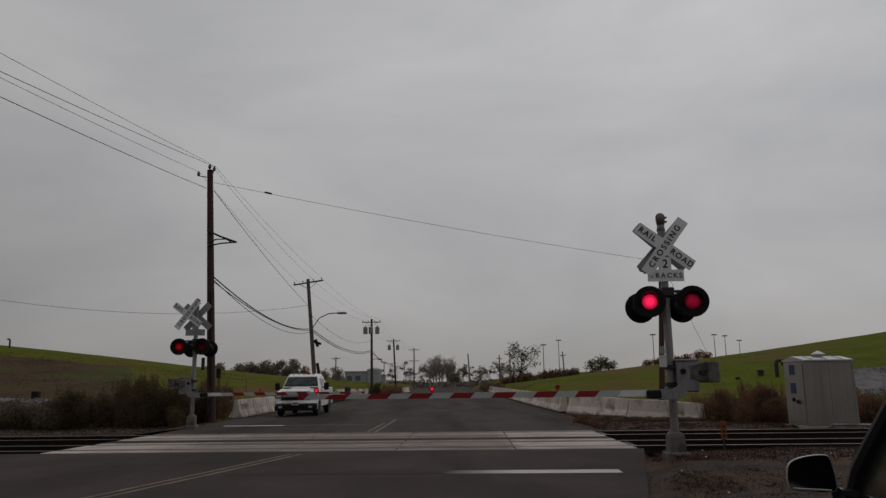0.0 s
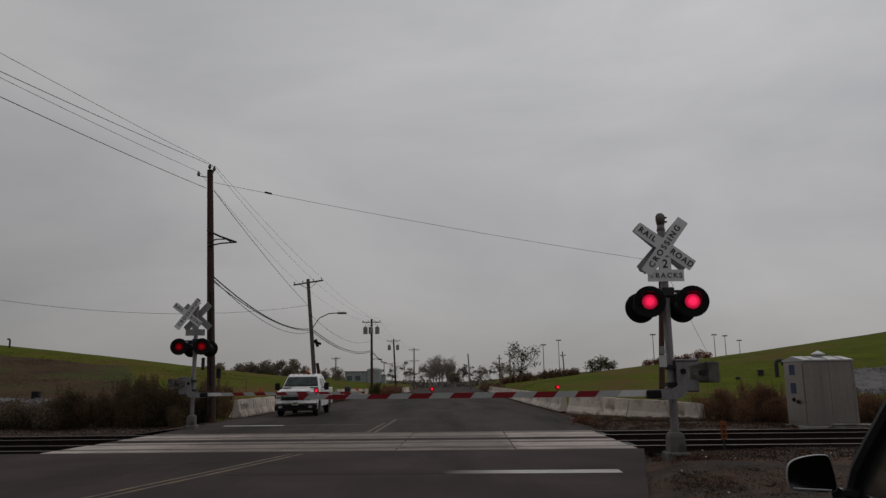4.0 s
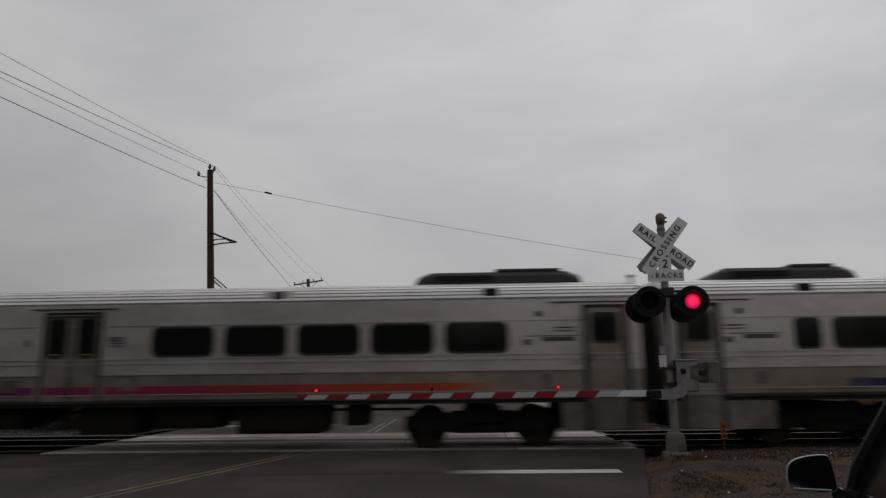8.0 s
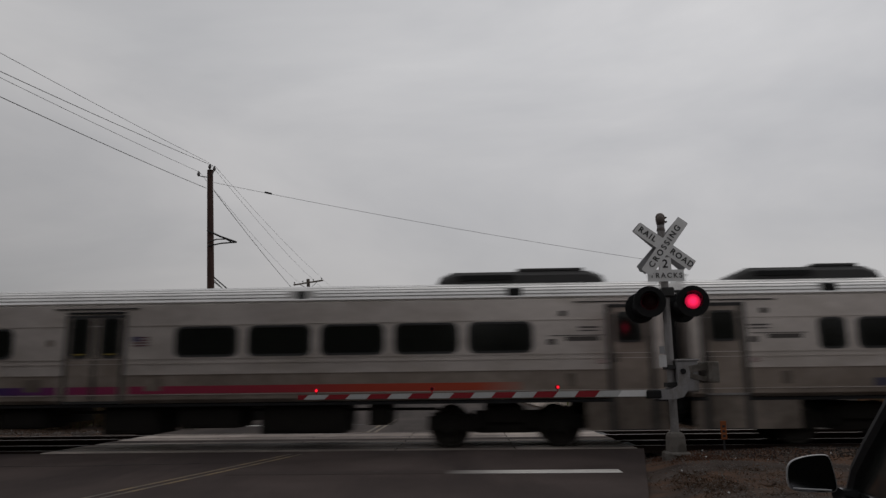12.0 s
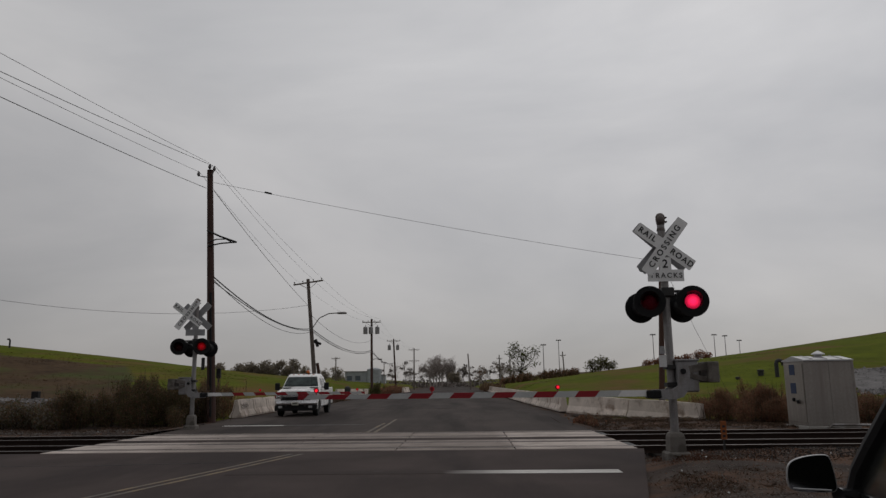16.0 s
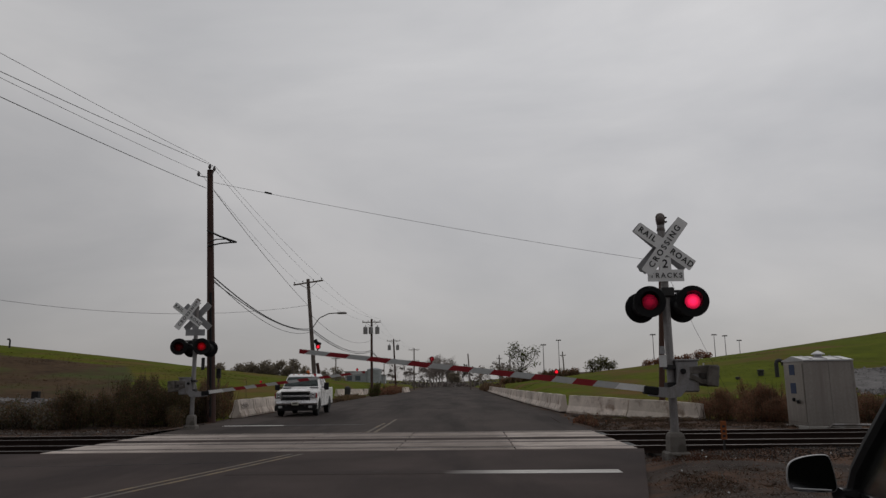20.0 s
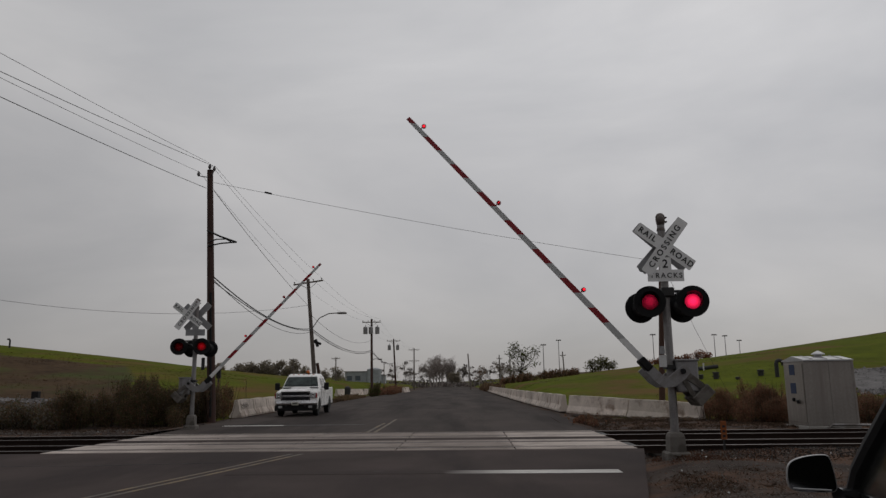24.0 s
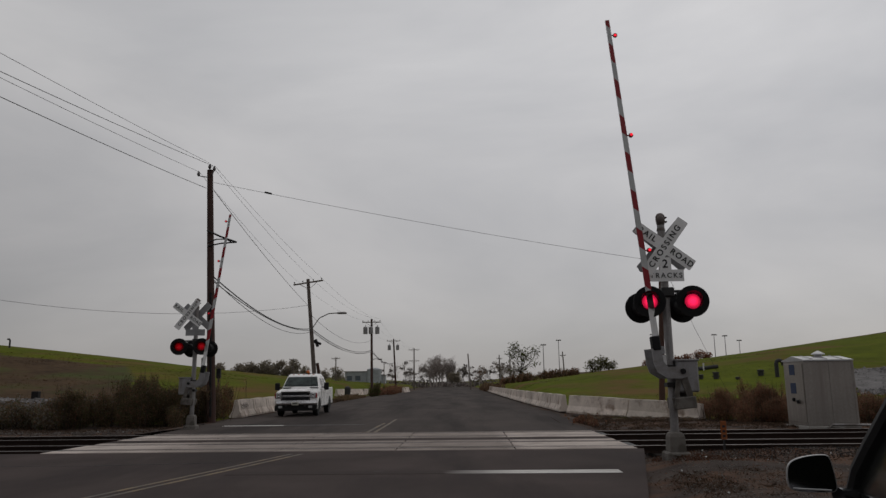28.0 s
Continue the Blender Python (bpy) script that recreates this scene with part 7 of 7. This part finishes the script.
def tufts(name, label, pts, h, seed, material, n_blade=9, width=0.012, lean=0.10):
    rng = np.random.default_rng(seed)
    n = len(pts) * n_blade
    c = np.repeat(np.array(pts, float), n_blade, 0) + np.concatenate([rng.normal(0, 0.07, (n, 2)), np.zeros((n, 1))], 1)
    tip = c + np.concatenate([rng.normal(0, lean, (n, 2)), h * rng.uniform(0.4, 1.2, (n, 1))], 1)
    w = rng.normal(0, width, (n, 3))
    v = np.stack([c - w, c + w, tip], 1).reshape(-1, 3)
    me = bpy.data.meshes.new(name)
    me.from_pydata(v.tolist(), [], np.arange(len(v)).reshape(-1, 3).tolist())
    me.materials.append(material)
    return tagged(new(name, me), label, "grass", kind="stuff")


def spots(rng, n, x0, x1, y0, y1):
    x, y = rng.uniform(x0, x1, n), rng.uniform(y0, y1, n)
    return np.stack([x, y, ground_z(x, y) - 0.02], 1)


rng0 = np.random.default_rng(11)
# the thicket behind the far signal
shrub(-14.6, -9.95, 28.0, 31.0, 2.0, 21, [("leaf_dark", 0.50), ("leaf_brown", 0.26), ("leaf_rust", 0.08), ("leaf_green", 0.14), ("leaf_pale", 0.02)], 100000, 0.032, "dark tangled brush thicket behind the far signal", 160)
shrub(-11.6, -9.95, 29.4, 31.2, 1.95, 22, [("leaf_dark", 0.5), ("leaf_brown", 0.5)], 34000, 0.035, "brown brush beside the barrier end", 60)
shrub(-19.5, -14.8, 26.5, 30.5, 1.15, 23, [("leaf_dark", 0.25), ("leaf_brown", 0.30), ("leaf_pale", 0.35), ("leaf_green", 0.10)], 30000, 0.04, "low weeds with pale seed heads", 120)
shrub(-24.5, -18.5, 27.0, 31.0, 1.05, 24, [("leaf_dark", 0.30), ("leaf_pale", 0.35), ("leaf_brown", 0.25), ("leaf_green", 0.10)], 26000, 0.04, "low dark weeds with pale seed heads", 100)
shrub(-12.9, -10.2, 33.5, 38.0, 2.1, 33, [("leaf_rust", 0.35), ("leaf_brown", 0.45), ("leaf_green", 0.2)], 26000, 0.04, "reddish brown brush beyond the wooden pole", 120)
shrub(-15.9, -13.2, 28.2, 31.0, 1.5, 35, [("leaf_dark", 0.34), ("leaf_brown", 0.22), ("leaf_rust", 0.20), ("leaf_pale", 0.16), ("leaf_green", 0.08)], 36000, 0.034, "tangled weeds with pinkish seed heads", 140)
# dead weeds along the foot of the right-hand barriers
for k, (x, y) in enumerate(((9.5, 28.6), (8.7, 29.6), (7.9, 30.7), (7.1, 31.7), (6.3, 32.8))):
    shrub(x - 0.75, x + 0.25, y - 0.45, y + 0.1, 0.13, 140 + k, [("leaf_brown", 0.6), ("leaf_pale", 0.4)], 1500, 0.025, "dead brown weeds at the foot of a concrete barrier", 70, lump=0.28)
# reddish brush between the barrier and the cabinet, and beyond it
shrub(10.4, 14.6, 27.2, 30.4, 1.45, 25, [("leaf_rust", 0.5), ("leaf_brown", 0.45), ("leaf_green", 0.05)], 70000, 0.028, "reddish brown brush beside the signal cabinet", 160)
shrub(11.9, 13.6, 26.8, 28.8, 1.4, 36, [("leaf_rust", 0.4), ("leaf_brown", 0.6)], 26000, 0.028, "reddish brown brush in front of the slope", 70)
shrub(14.8, 19.5, 25.6, 28.6, 1.25, 26, [("leaf_rust", 0.3), ("leaf_brown", 0.6), ("leaf_green", 0.1)], 26000, 0.035, "brown brush behind the signal cabinet", 120)
shrub(4.7, 5.2, 25.6, 27.2, 0.5, 27, [("leaf_rust", 0.6), ("leaf_brown", 0.4)], 800, 0.05, "small dry weed patch beside the track", 30, lump=0.25)
shrub(-11.2, -10.1, 52.0, 62.0, 0.7, 28, [("leaf_brown", 0.8), ("leaf_green", 0.2)], 9000, 0.05, "weeds at the foot of the leaning pole", 60)
shrub(-10.2, -9.0, 66.0, 82.0, 0.6, 29, [("leaf_brown", 0.85), ("leaf_green", 0.15)], 9000, 0.06, "dry weeds along the far verge", 50)
shrub(-9.2, -8.0, 88.0, 92.0, 1.7, 30, [("leaf_green", 0.8), ("leaf_brown", 0.2)], 3000, 0.12, "green bush at the far verge", 30)
shrub(-9.4, -7.2, 98.0, 134.0, 1.3, 31, [("leaf_rust", 0.6), ("leaf_brown", 0.4)], 7000, 0.14, "rust coloured weeds along the far verge", 50)
shrub(7.4, 8.6, 105.0, 150.0, 1.6, 32, [("leaf_brown", 0.7), ("leaf_dark", 0.3)], 9000, 0.16, "brown brush behind the far barriers", 60)


shrub(11.5, 27.0, 143.0, 149.0, 1.9, 34, [("leaf_brown", 0.5), ("leaf_dark", 0.3), ("leaf_rust", 0.2)], 9000, 0.17, "dark brown brush along the foot of the slope", 60)


def leaf_litter():
    rng = np.random.default_rng(53)
    n = 420
    y = rng.uniform(7.0, 16.0, n)
    x = 0.45 + 0.2336 * y + rng.exponential(1.9, n)
    c = np.stack([x, y, ground_z(x, y) + 0.02], 1)
    a = rng.normal(size=(n, 3)) * np.array([1, 1, 0.25])
    a /= np.linalg.norm(a, axis=1)[:, None]
    b = np.cross(a, rng.normal(size=(n, 3)) * 0.2 + np.array([0, 0, 1.0]))
    s = rng.uniform(0.010, 0.024, (n, 1))
    quads = np.stack([c - a * s, c + b * s * 0.6, c + a * s, c - b * s * 0.6], 1)
    return tagged(leaves("leaf_litter", quads, M["leaf_rust"], None), "fallen rust-brown leaves on the gravel shoulder", "leaves", kind="stuff")


leaf_litter()
tufts("dry_grass", "tufts of dry grass on the gravel shoulder", spots(rng0, 900, 3.2, 12, 8.0, 15.6)[np.random.default_rng(5).uniform(size=900) < 0.2], 0.05, 41, M["dry_grass"])
tufts("dead_grass", "rust-brown dead grass round the signal footing", spots(rng0, 420, 3.75, 6.6, 12.3, 14.4), 0.05, 55, M["dead_rust"], 16, 0.005, 0.03)
tufts("dead_grass", "trampled brown grass on the near shoulder", spots(rng0, 520, 3.0, 6.4, 8.4, 11.4), 0.04, 56, M["dry_grass"], 16, 0.005, 0.03)
tufts("dead_grass", "brown grass clumps beside the track ballast", spots(rng0, 160, 6.6, 13.0, 14.2, 16.2), 0.07, 57, M["dry_grass"], 14, 0.006, 0.04)
tufts("verge_grass", "dry grass along the track bed beyond the crossing", spots(rng0, 900, 4.6, 18, 24.0, 28.5), 0.10, 42, M["dry_grass"])
tufts("verge_grass", "dry grass beside the far barrier", spots(rng0, 350, -22, -9.8, 25.2, 28.0), 0.12, 43, M["dry_grass"])
tufts("verge_grass", "dead grass below the barriers", spots(rng0, 500, 5.4, 10.5, 28.2, 33.0), 0.10, 44, M["dry_grass"])
tufts("verge_grass", "dry grass on the far verge", spots(rng0, 1200, -10.8, -9.0, 46, 70), 0.28, 45, M["dry_grass"])


def slope_spots(rng, n, x0, x1, y0, y1, ok):
    x, y = rng.uniform(x0, x1, n), y0 + (y1 - y0) * rng.uniform(0, 1, n) ** 1.2
    k = ok(x, y)
    x, y = x[k], y[k]
    return np.stack([x, y, ground_z(x, y) - 0.04], 1)


tufts("slope_grass", "rough brown grass on the left slope", slope_spots(rng0, 5000, -75, -22, 44, 98, lambda x, y: np.sin(x * 0.35 + 2 * np.sin(y * 0.13)) + np.sin(y * 0.31) > -0.3), 0.16, 46, M["brown_grass"], 5)
tufts("slope_grass", "dry brown patches on the right slope", slope_spots(rng0, 5000, 9, 70, 40, 102, lambda x, y: np.sin(x * 0.22 + 1.5 * np.sin(y * 0.1)) + np.sin(y * 0.27 + 1) > 0.7), 0.12, 49, M["brown_grass"], 5)


def rubble_bank(x0, x1, y0, y1, h, seed, label, n=900, r=(0.10, 0.30), skew=0.0):
    def where(rng, k):
        x, y = rng.uniform(x0, x1, k), rng.uniform(y0, y1, k)
        f = (y - y0) / (y1 - y0)
        x = x + skew * (y - y0)
        return np.stack([x, y, ground_z(x, y) + h * f * rng.uniform(0.8, 1.0, k)], 1)
    s = Shape()
    nx = 12
    for i in range(nx):
        xa, xb = x0 + (x1 - x0) * i / nx, x0 + (x1 - x0) * (i + 1) / nx
        k = skew * (y1 - y0)
        za, zb, zc, zd = [float(ground_z(x, y)) for x, y in ((xa, y0), (xb, y0), (xb + k, y1), (xa + k, y1))]
        s.add([(xa, y0, za - 0.1), (xb, y0, zb - 0.1), (xb + k, y1, zc + h), (xa + k, y1, zd + h), (xa + k, y1 + 1.5, zd - 0.5), (xb + k, y1 + 1.5, zc - 0.5)], [(0, 1, 2, 3), (3, 2, 5, 4)])
    solid("rubble_bank", s, M["rubble"], label, "rubble", kind="structure")
    scatter_stones("rubble_stones", label, n, where, r[0], r[1], M["rubble"], seed)


rubble_bank(26.0, 62.0, 45.5, 61.5, 0.25, 51, "grey broken stone bank below the grass slope", 4200, (0.10, 0.32), 0.5)
rubble_bank(-46.0, -17.5, 44.0, 51.0, 0.05, 52, "pale rubble strip at the foot of the slope", 3000, (0.05, 0.2))

# pipes and valves on the right-hand slope
gz = lambda x, y: float(ground_z(x, y))
vp = thing("vent_pipe", "dark gooseneck vent pipe on the grass slope", "vent pipe", pose(28.85, 63.0, gz(28.85, 63.0)))
part("pipe", Shape().path([(0, 0, -0.3), (0, 0, 1.2), (0.08, 0, 1.36), (0.25, 0, 1.44), (0.45, 0, 1.40), (0.6, 0, 1.22), (0.62, 0, 1.0)], 0.17, 10), M["dark_steel"], vp)
for x, y, w, h in ((28.4, 65.2, 0.30, 0.5), (24.85, 66.5, 0.30, 0.6), (23.9, 67.7, 0.22, 0.4), (25.7, 63.7, 0.2, 0.2)):
    vb = thing("valve_box", "small dark valve housing on the grass slope", "valve box", pose(x, y, gz(x, y)), group="valve boxes")
    part("body", Shape().spin((0, 0, -0.3), (0, 0, 1), [(0, w * 0.8), (h + 0.15, w * 0.8), (h + 0.18, w), (h + 0.32, w), (h + 0.34, w * 0.5)], 12), M["dark_steel"], vb)
    part("flange", Shape().box(-w * 1.2, w * 1.2, -0.1, 0.1, h * 0.35, h * 0.5, 0.02), M["dark_steel"], vb)
part_pipe = thing("drain_pipe", "dark pipe lying along the grass slope", "pipe", pose(27.3, 78.0, gz(27.3, 78.0)))
part("pipe", Shape().tube((0, 0, 0.2), (2.1, 0, 0.42), 0.22, None, 12), M["dark_steel"], part_pipe)
part("marker_stake", Shape().tube((0.4, -0.5, -0.2), (0.4, -0.5, 0.8), 0.07, None, 6), M["paper"], part_pipe)
gp = thing("standpipe", "dark standpipe on the crest of the grass slope", "vent pipe", pose(-59.2, 98, gz(-59.2, 98)))
part("pipe", Shape().path([(0, 0, -0.3), (0, 0, 1.0), (-0.1, 0, 1.15), (-0.35, 0, 1.15)], 0.12, 8), M["dark_steel"], gp)
bx = thing("utility_box", "small black utility box beside the weeds", "utility box", pose(-28.9, 51.5, gz(-28.9, 51.5)))
part("body", Shape().box(-0.24, 0.24, -0.2, 0.2, -0.2, 0.5, 0.03), M["black"], bx)
bn = thing("litter_bin", "dark round bin on the grass beyond the barrier", "bin", pose(-10.4, 78, 0.1))
part("body", Shape().spin((0, 0, 0), (0, 0, 1), [(0, 0.30), (0.9, 0.34), (1.05, 0.28), (1.15, 0.1)], 14), M["dark_steel"], bn)

# ---- the distance ----
for i, (x, y, h, sp, sd) in enumerate(((-4.6, 235, 6.4, 0.55, 61), (-2.6, 240, 7.6, 0.5, 62), (-0.9, 245, 8.0, 0.5, 63), (0.9, 250, 7.8, 0.5, 64), (2.4, 250, 6.6, 0.55, 65), (-3.8, 252, 7.0, 0.5, 76), (-1.8, 255, 8.2, 0.5, 77))):
    tree((x, y, 0.3), h, sp, sd, 0.26, M["twig"], M["twig"], 500, 0.22, "tall bare grey tree at the end of the road", 5)
tree((2.4, 215, 0.2), 3.8, 0.9, 66, 0.2, M["twig"], M["leaf_far"], 1500, 0.35, "dull leafy bush at the end of the road")
tree((15.9, 150, 0.3), 8.6, 0.72, 67, 0.17, M["bark"], M["leaf_green"], 700, 0.24, "thinly leaved young tree beside the road", 4, group="roadside trees")
tree((9.6, 200, 0.5), 4.2, 0.8, 68, 0.12, M["twig"], M["leaf_brown"], 160, 0.25, "small bare tree beside the road", 4)
tree((13.6, 172, 0.5), 4.6, 0.45, 69, 0.09, M["twig"], M["leaf_far"], 200, 0.22, "thin dark tree beside a pole", 4)
tree((16.2, 175, 0.5), 5.4, 0.8, 70, 0.10, M["twig"], None, 0, 0.2, "small bare tree behind the leafy one", 4)
for i, (x, h) in enumerate(((30.2, 2.6), (31.8, 2.9), (33.6, 2.2))):
    tree((x, 148, gz(x, 148) - 0.6), h, 1.0, 80 + i, 0.16, M["bark"], M["far_bush"], 330, 0.24, "dark green bush on the skyline", 4)
for i in range(7):
    x = 39 + i * 2.0
    tree((x, 140, gz(x, 140) - 0.8), 1.4 + 0.2 * (i % 3), 1.0, 90 + i, 0.10, M["twig"], M["leaf_rust"], 240, 0.26, "rusty leaved bush on the skyline", 3)
for i, (x, h) in enumerate(((-57, 6.2), (-53, 7.0), (-48, 7.6), (-44, 6.4), (-40.5, 8.0), (-37.5, 7.2), (-34, 6.2), (-29, 5.0), (-25.5, 5.5))):
    tree((x, 172, 1.0), h * 0.68, 1.0, 100 + i, 0.2, M["twig"], M["leaf_far"], 2200 if i < 6 else 500, 0.28, "dull green tree in the row behind the slope", 4, group="row of trees")
for i in range(16):
    x = -30 + i * 4.6 + (i % 3)
    tree((x, 330 + 9 * (i % 4), 0.5), 7 + 2.5 * ((i * 7) % 5) / 4, 0.9, 130 + i, 0.16, M["haze_tree"], M["haze_tree"], 150, 0.5, "hazy bare tree in the far woods", 4, group="far woods")


def far_brush():
    rng = np.random.default_rng(77)
    quads = leaf_cloud(rng, 9000, [(x, 300 + 30 * math.sin(x), 0.8, 5.0, 6.0, 1.6 + 0.8 * math.sin(x * 0.7)) for x in range(-60, 130, 4)], 0.6)
    return tagged(leaves("far_brush", quads, M["haze_tree"], None), "hazy brown brush along the horizon", "brush", kind="stuff")


far_brush()


def sports_light(x, y, h, label):
    t = thing("floodlight_mast", label, "floodlight mast", pose(x, y, gz(x, y) - 0.5), group="floodlight masts")
    h = h - gz(x, y)
    part("mast", Shape().tube((0, 0, 0), (0, 0, h), 0.15, 0.09, 8), M["grey_paint"], t)
    hd = part("lamp_bar", Shape().box(-0.9, 0.9, -0.08, 0.08, h - 0.15, h + 0.05), M["grey_paint"], t)
    for k in range(3):
        part("lamp", Shape().box(-0.70 + k * 0.55, -0.38 + k * 0.55, -0.3, 0.0, h - 0.1, h + 0.25, 0.04), M["dark_steel"], hd)


for px, yy, hh in ((61.5, 212, 15.2), (84.8, 226, 15.8), (90.5, 232, 15.8), (98.3, 240, 14.7), (29.1, 212, 12.6), (37.3, 235, 15.2)):
    sports_light(px, yy, hh, "tall floodlight mast on the skyline")


def far_building(x0, x1, y, h, label):
    b = thing("warehouse", label, "warehouse", pose(x0, y, 0.3), group="far buildings")
    w = x1 - x0
    part("wall", Shape().box(0, w, 0, 14, -0.5, h, 0.05), M["haze"], b)
    part("roof", Shape().box(-0.3, w + 0.3, -0.3, 14.3, h, h + 0.35, 0.05), M["grey_paint"], b)
    for i in range(int(w // 3)):
        wd = part("window", Shape().box(0.8 + i * 3, 2.6 + i * 3, -0.06, 0.02, h * 0.45, h * 0.75), M["building_glass"], b)
        part("window_frame", ring_xz([(0.7 + i * 3, h * 0.43), (2.7 + i * 3, h * 0.43), (2.7 + i * 3, h * 0.77), (0.7 + i * 3, h * 0.77)], [(0.8 + i * 3, h * 0.45), (2.6 + i * 3, h * 0.45), (2.6 + i * 3, h * 0.75), (0.8 + i * 3, h * 0.75)], -0.09, -0.02), M["grey_paint"], wd)
    return b


far_building(-36.0, -27.5, 262, 5.4, "low blue-grey warehouse behind the verge")
wt = far_building(-27.0, -22.5, 266, 4.2, "grey annex of the warehouse")
tk_ = thing("storage_tank", "round grey storage tank by the warehouse", "storage tank", pose(-25.4, 262, 0.3))
part("shell", Shape().spin((0, 0, -0.5), (0, 0, 1), [(0, 2.6), (6.8, 2.6), (7.3, 1.4), (7.4, 0.1)], 20), M["haze"], tk_)


# ---- unseen wood added behind the camera, to block sky light and darken reflections ----
def sky_screen_wood():
    w = thing("roadside_wood", "unseen dark wood added behind the camera to block sky light", "wood", kind="structure")
    rng = np.random.default_rng(91)
    # kept low from x = -1 on, so the train's side reflects more sky
    blobs = [(x + rng.uniform(-2, 2), -16 + rng.uniform(-3, 3) + abs(x) * -0.02, z, 4.5, 3.0, 3.5) for x in range(-90, 95, 5) for z in ((2.5, 7.0, 11.0 + rng.uniform(-2, 3)) if x < -1 else (1.5, 3.0 + rng.uniform(-1, 1)))]
    leaves("foliage", leaf_cloud(rng, 26000, blobs, 0.75), M["leaf_dark"], w)
    s = Shape()
    for x in range(-90, 95, 6):
        s.tube((x, -17, -0.3), (x + rng.uniform(-1, 1), -17 + rng.uniform(-1, 1), 12 if x < -1 else 4), 0.3, 0.1, 6, caps=False)
    part("trunks", s, M["bark"], w, fix=False)
    bank = Shape().loft([[(x, -19.0, -0.5), (x, -18.0, 3.0), (x, -19.0, (11.0 if x < -1 else 3.5) + 1.5 * math.sin(x * 0.2)), (x, -22.0, -0.5)] for x in range(-110, 111, 5)])
    part("undergrowth", bank, M["leaf_dark"], w)
    return w


sky_screen_wood()
# ---- what moves ----
TRAIN_S0, TRAIN_V = -114.63, 19.68
SURGE = [(0.0, 0.0), (4.0, -0.02), (6.0, -0.03), (7.0, -0.05), (8.0, 0.0), (9.0, 0.08), (10.0, 0.06), (11.0, 0.0), (12.0, -0.08), (13.0, -0.07), (15.0, 0.0), (28.0, 0.0)]   # small slack of the moving train, in metres
HALF = 1.3695


def vane_rows(phase, home, louvre):
    """The lamp lights quickly and dies slowly: an added glowing face turns away behind the lens."""
    on = [(0.565 + HALF * k, 1) for k in range(-1, 22)] + [(1.250 + HALF * k, 0) for k in range(-2, 22)]
    rows = {}
    for t, who in on:
        off = 180
        a, b = (0, off) if who != phase else (off, 0)
        steps = ((0.0, a), (0.05, 75), (0.11, 83), (0.18, 87), (0.30, 91), (0.42, 140), (0.50, b)) if b == off else ((-0.06, a), (-0.03, 105), (0.0, 40), (0.04, b))
        for dt, ang in steps:
            if 0 < t + dt < 28:
                rows[round(t + dt, 3)] = ang
    ts = sorted(rows)
    rows[0.0], rows[28.0] = rows[ts[0]], rows[ts[-1]]
    return [(t, home @ (pose(0, 0, 0, rows[t], 0, 0) if louvre else pose(0, 0, 0, 0, 0, rows[t]))) for t in sorted(rows)]


GATE = [(0.0, 0), (6, 0), (12, 0), (18, 0), (19.5, 0.0), (19.6, 0.8), (19.8, 4.0), (20.0, 6.8), (20.5, 12.6), (21.0, 18.2), (21.5, 23.7), (22.5, 33.5), (23.5, 43.0),
        (24.0, 47.8), (24.5, 52.4), (25.0, 56.9), (25.5, 61.5), (26.0, 66.2), (26.5, 70.8), (27.0, 75.5), (27.5, 80.0), (28.0, 85.0)]


def motions():
    for arm, pivot, mirror in ARMS:
        walk(arm, [(t, Matrix.Translation(pivot) @ pose(0, 0, 0, 0, -mirror * a * (1.0 if mirror < 0 else 0.97), 0)) for t, a in GATE])
    for vane, phase, home, _ in VANES:
        walk(vane, vane_rows(phase, home, vane.name.startswith("lamp_louvre")))
    for car, s_rel, wheels in CARS:
        def at(t):
            return Matrix.Translation(on_track(TRAIN_S0 + TRAIN_V * t + float(np.interp(t, *zip(*SURGE))) + s_rel, TRACKS[0])) @ pose(0, 0, 0, 0, 0, YAW)
        walk(car, [(t, at(t)) for t in range(0, 29, 1)])
        for w, home, r in wheels:
            turn = math.degrees(TRAIN_V / r)
            rows = [(0.0, home), (4.0, home)]
            rows += [(4.0 + i / 30, home @ pose(0, 0, 0, 0, (turn * i / 30) % 360, 0)) for i in range(1, 340)]
            rows.append((28.0, rows[-1][1]))
            walk(w, rows)


motions()
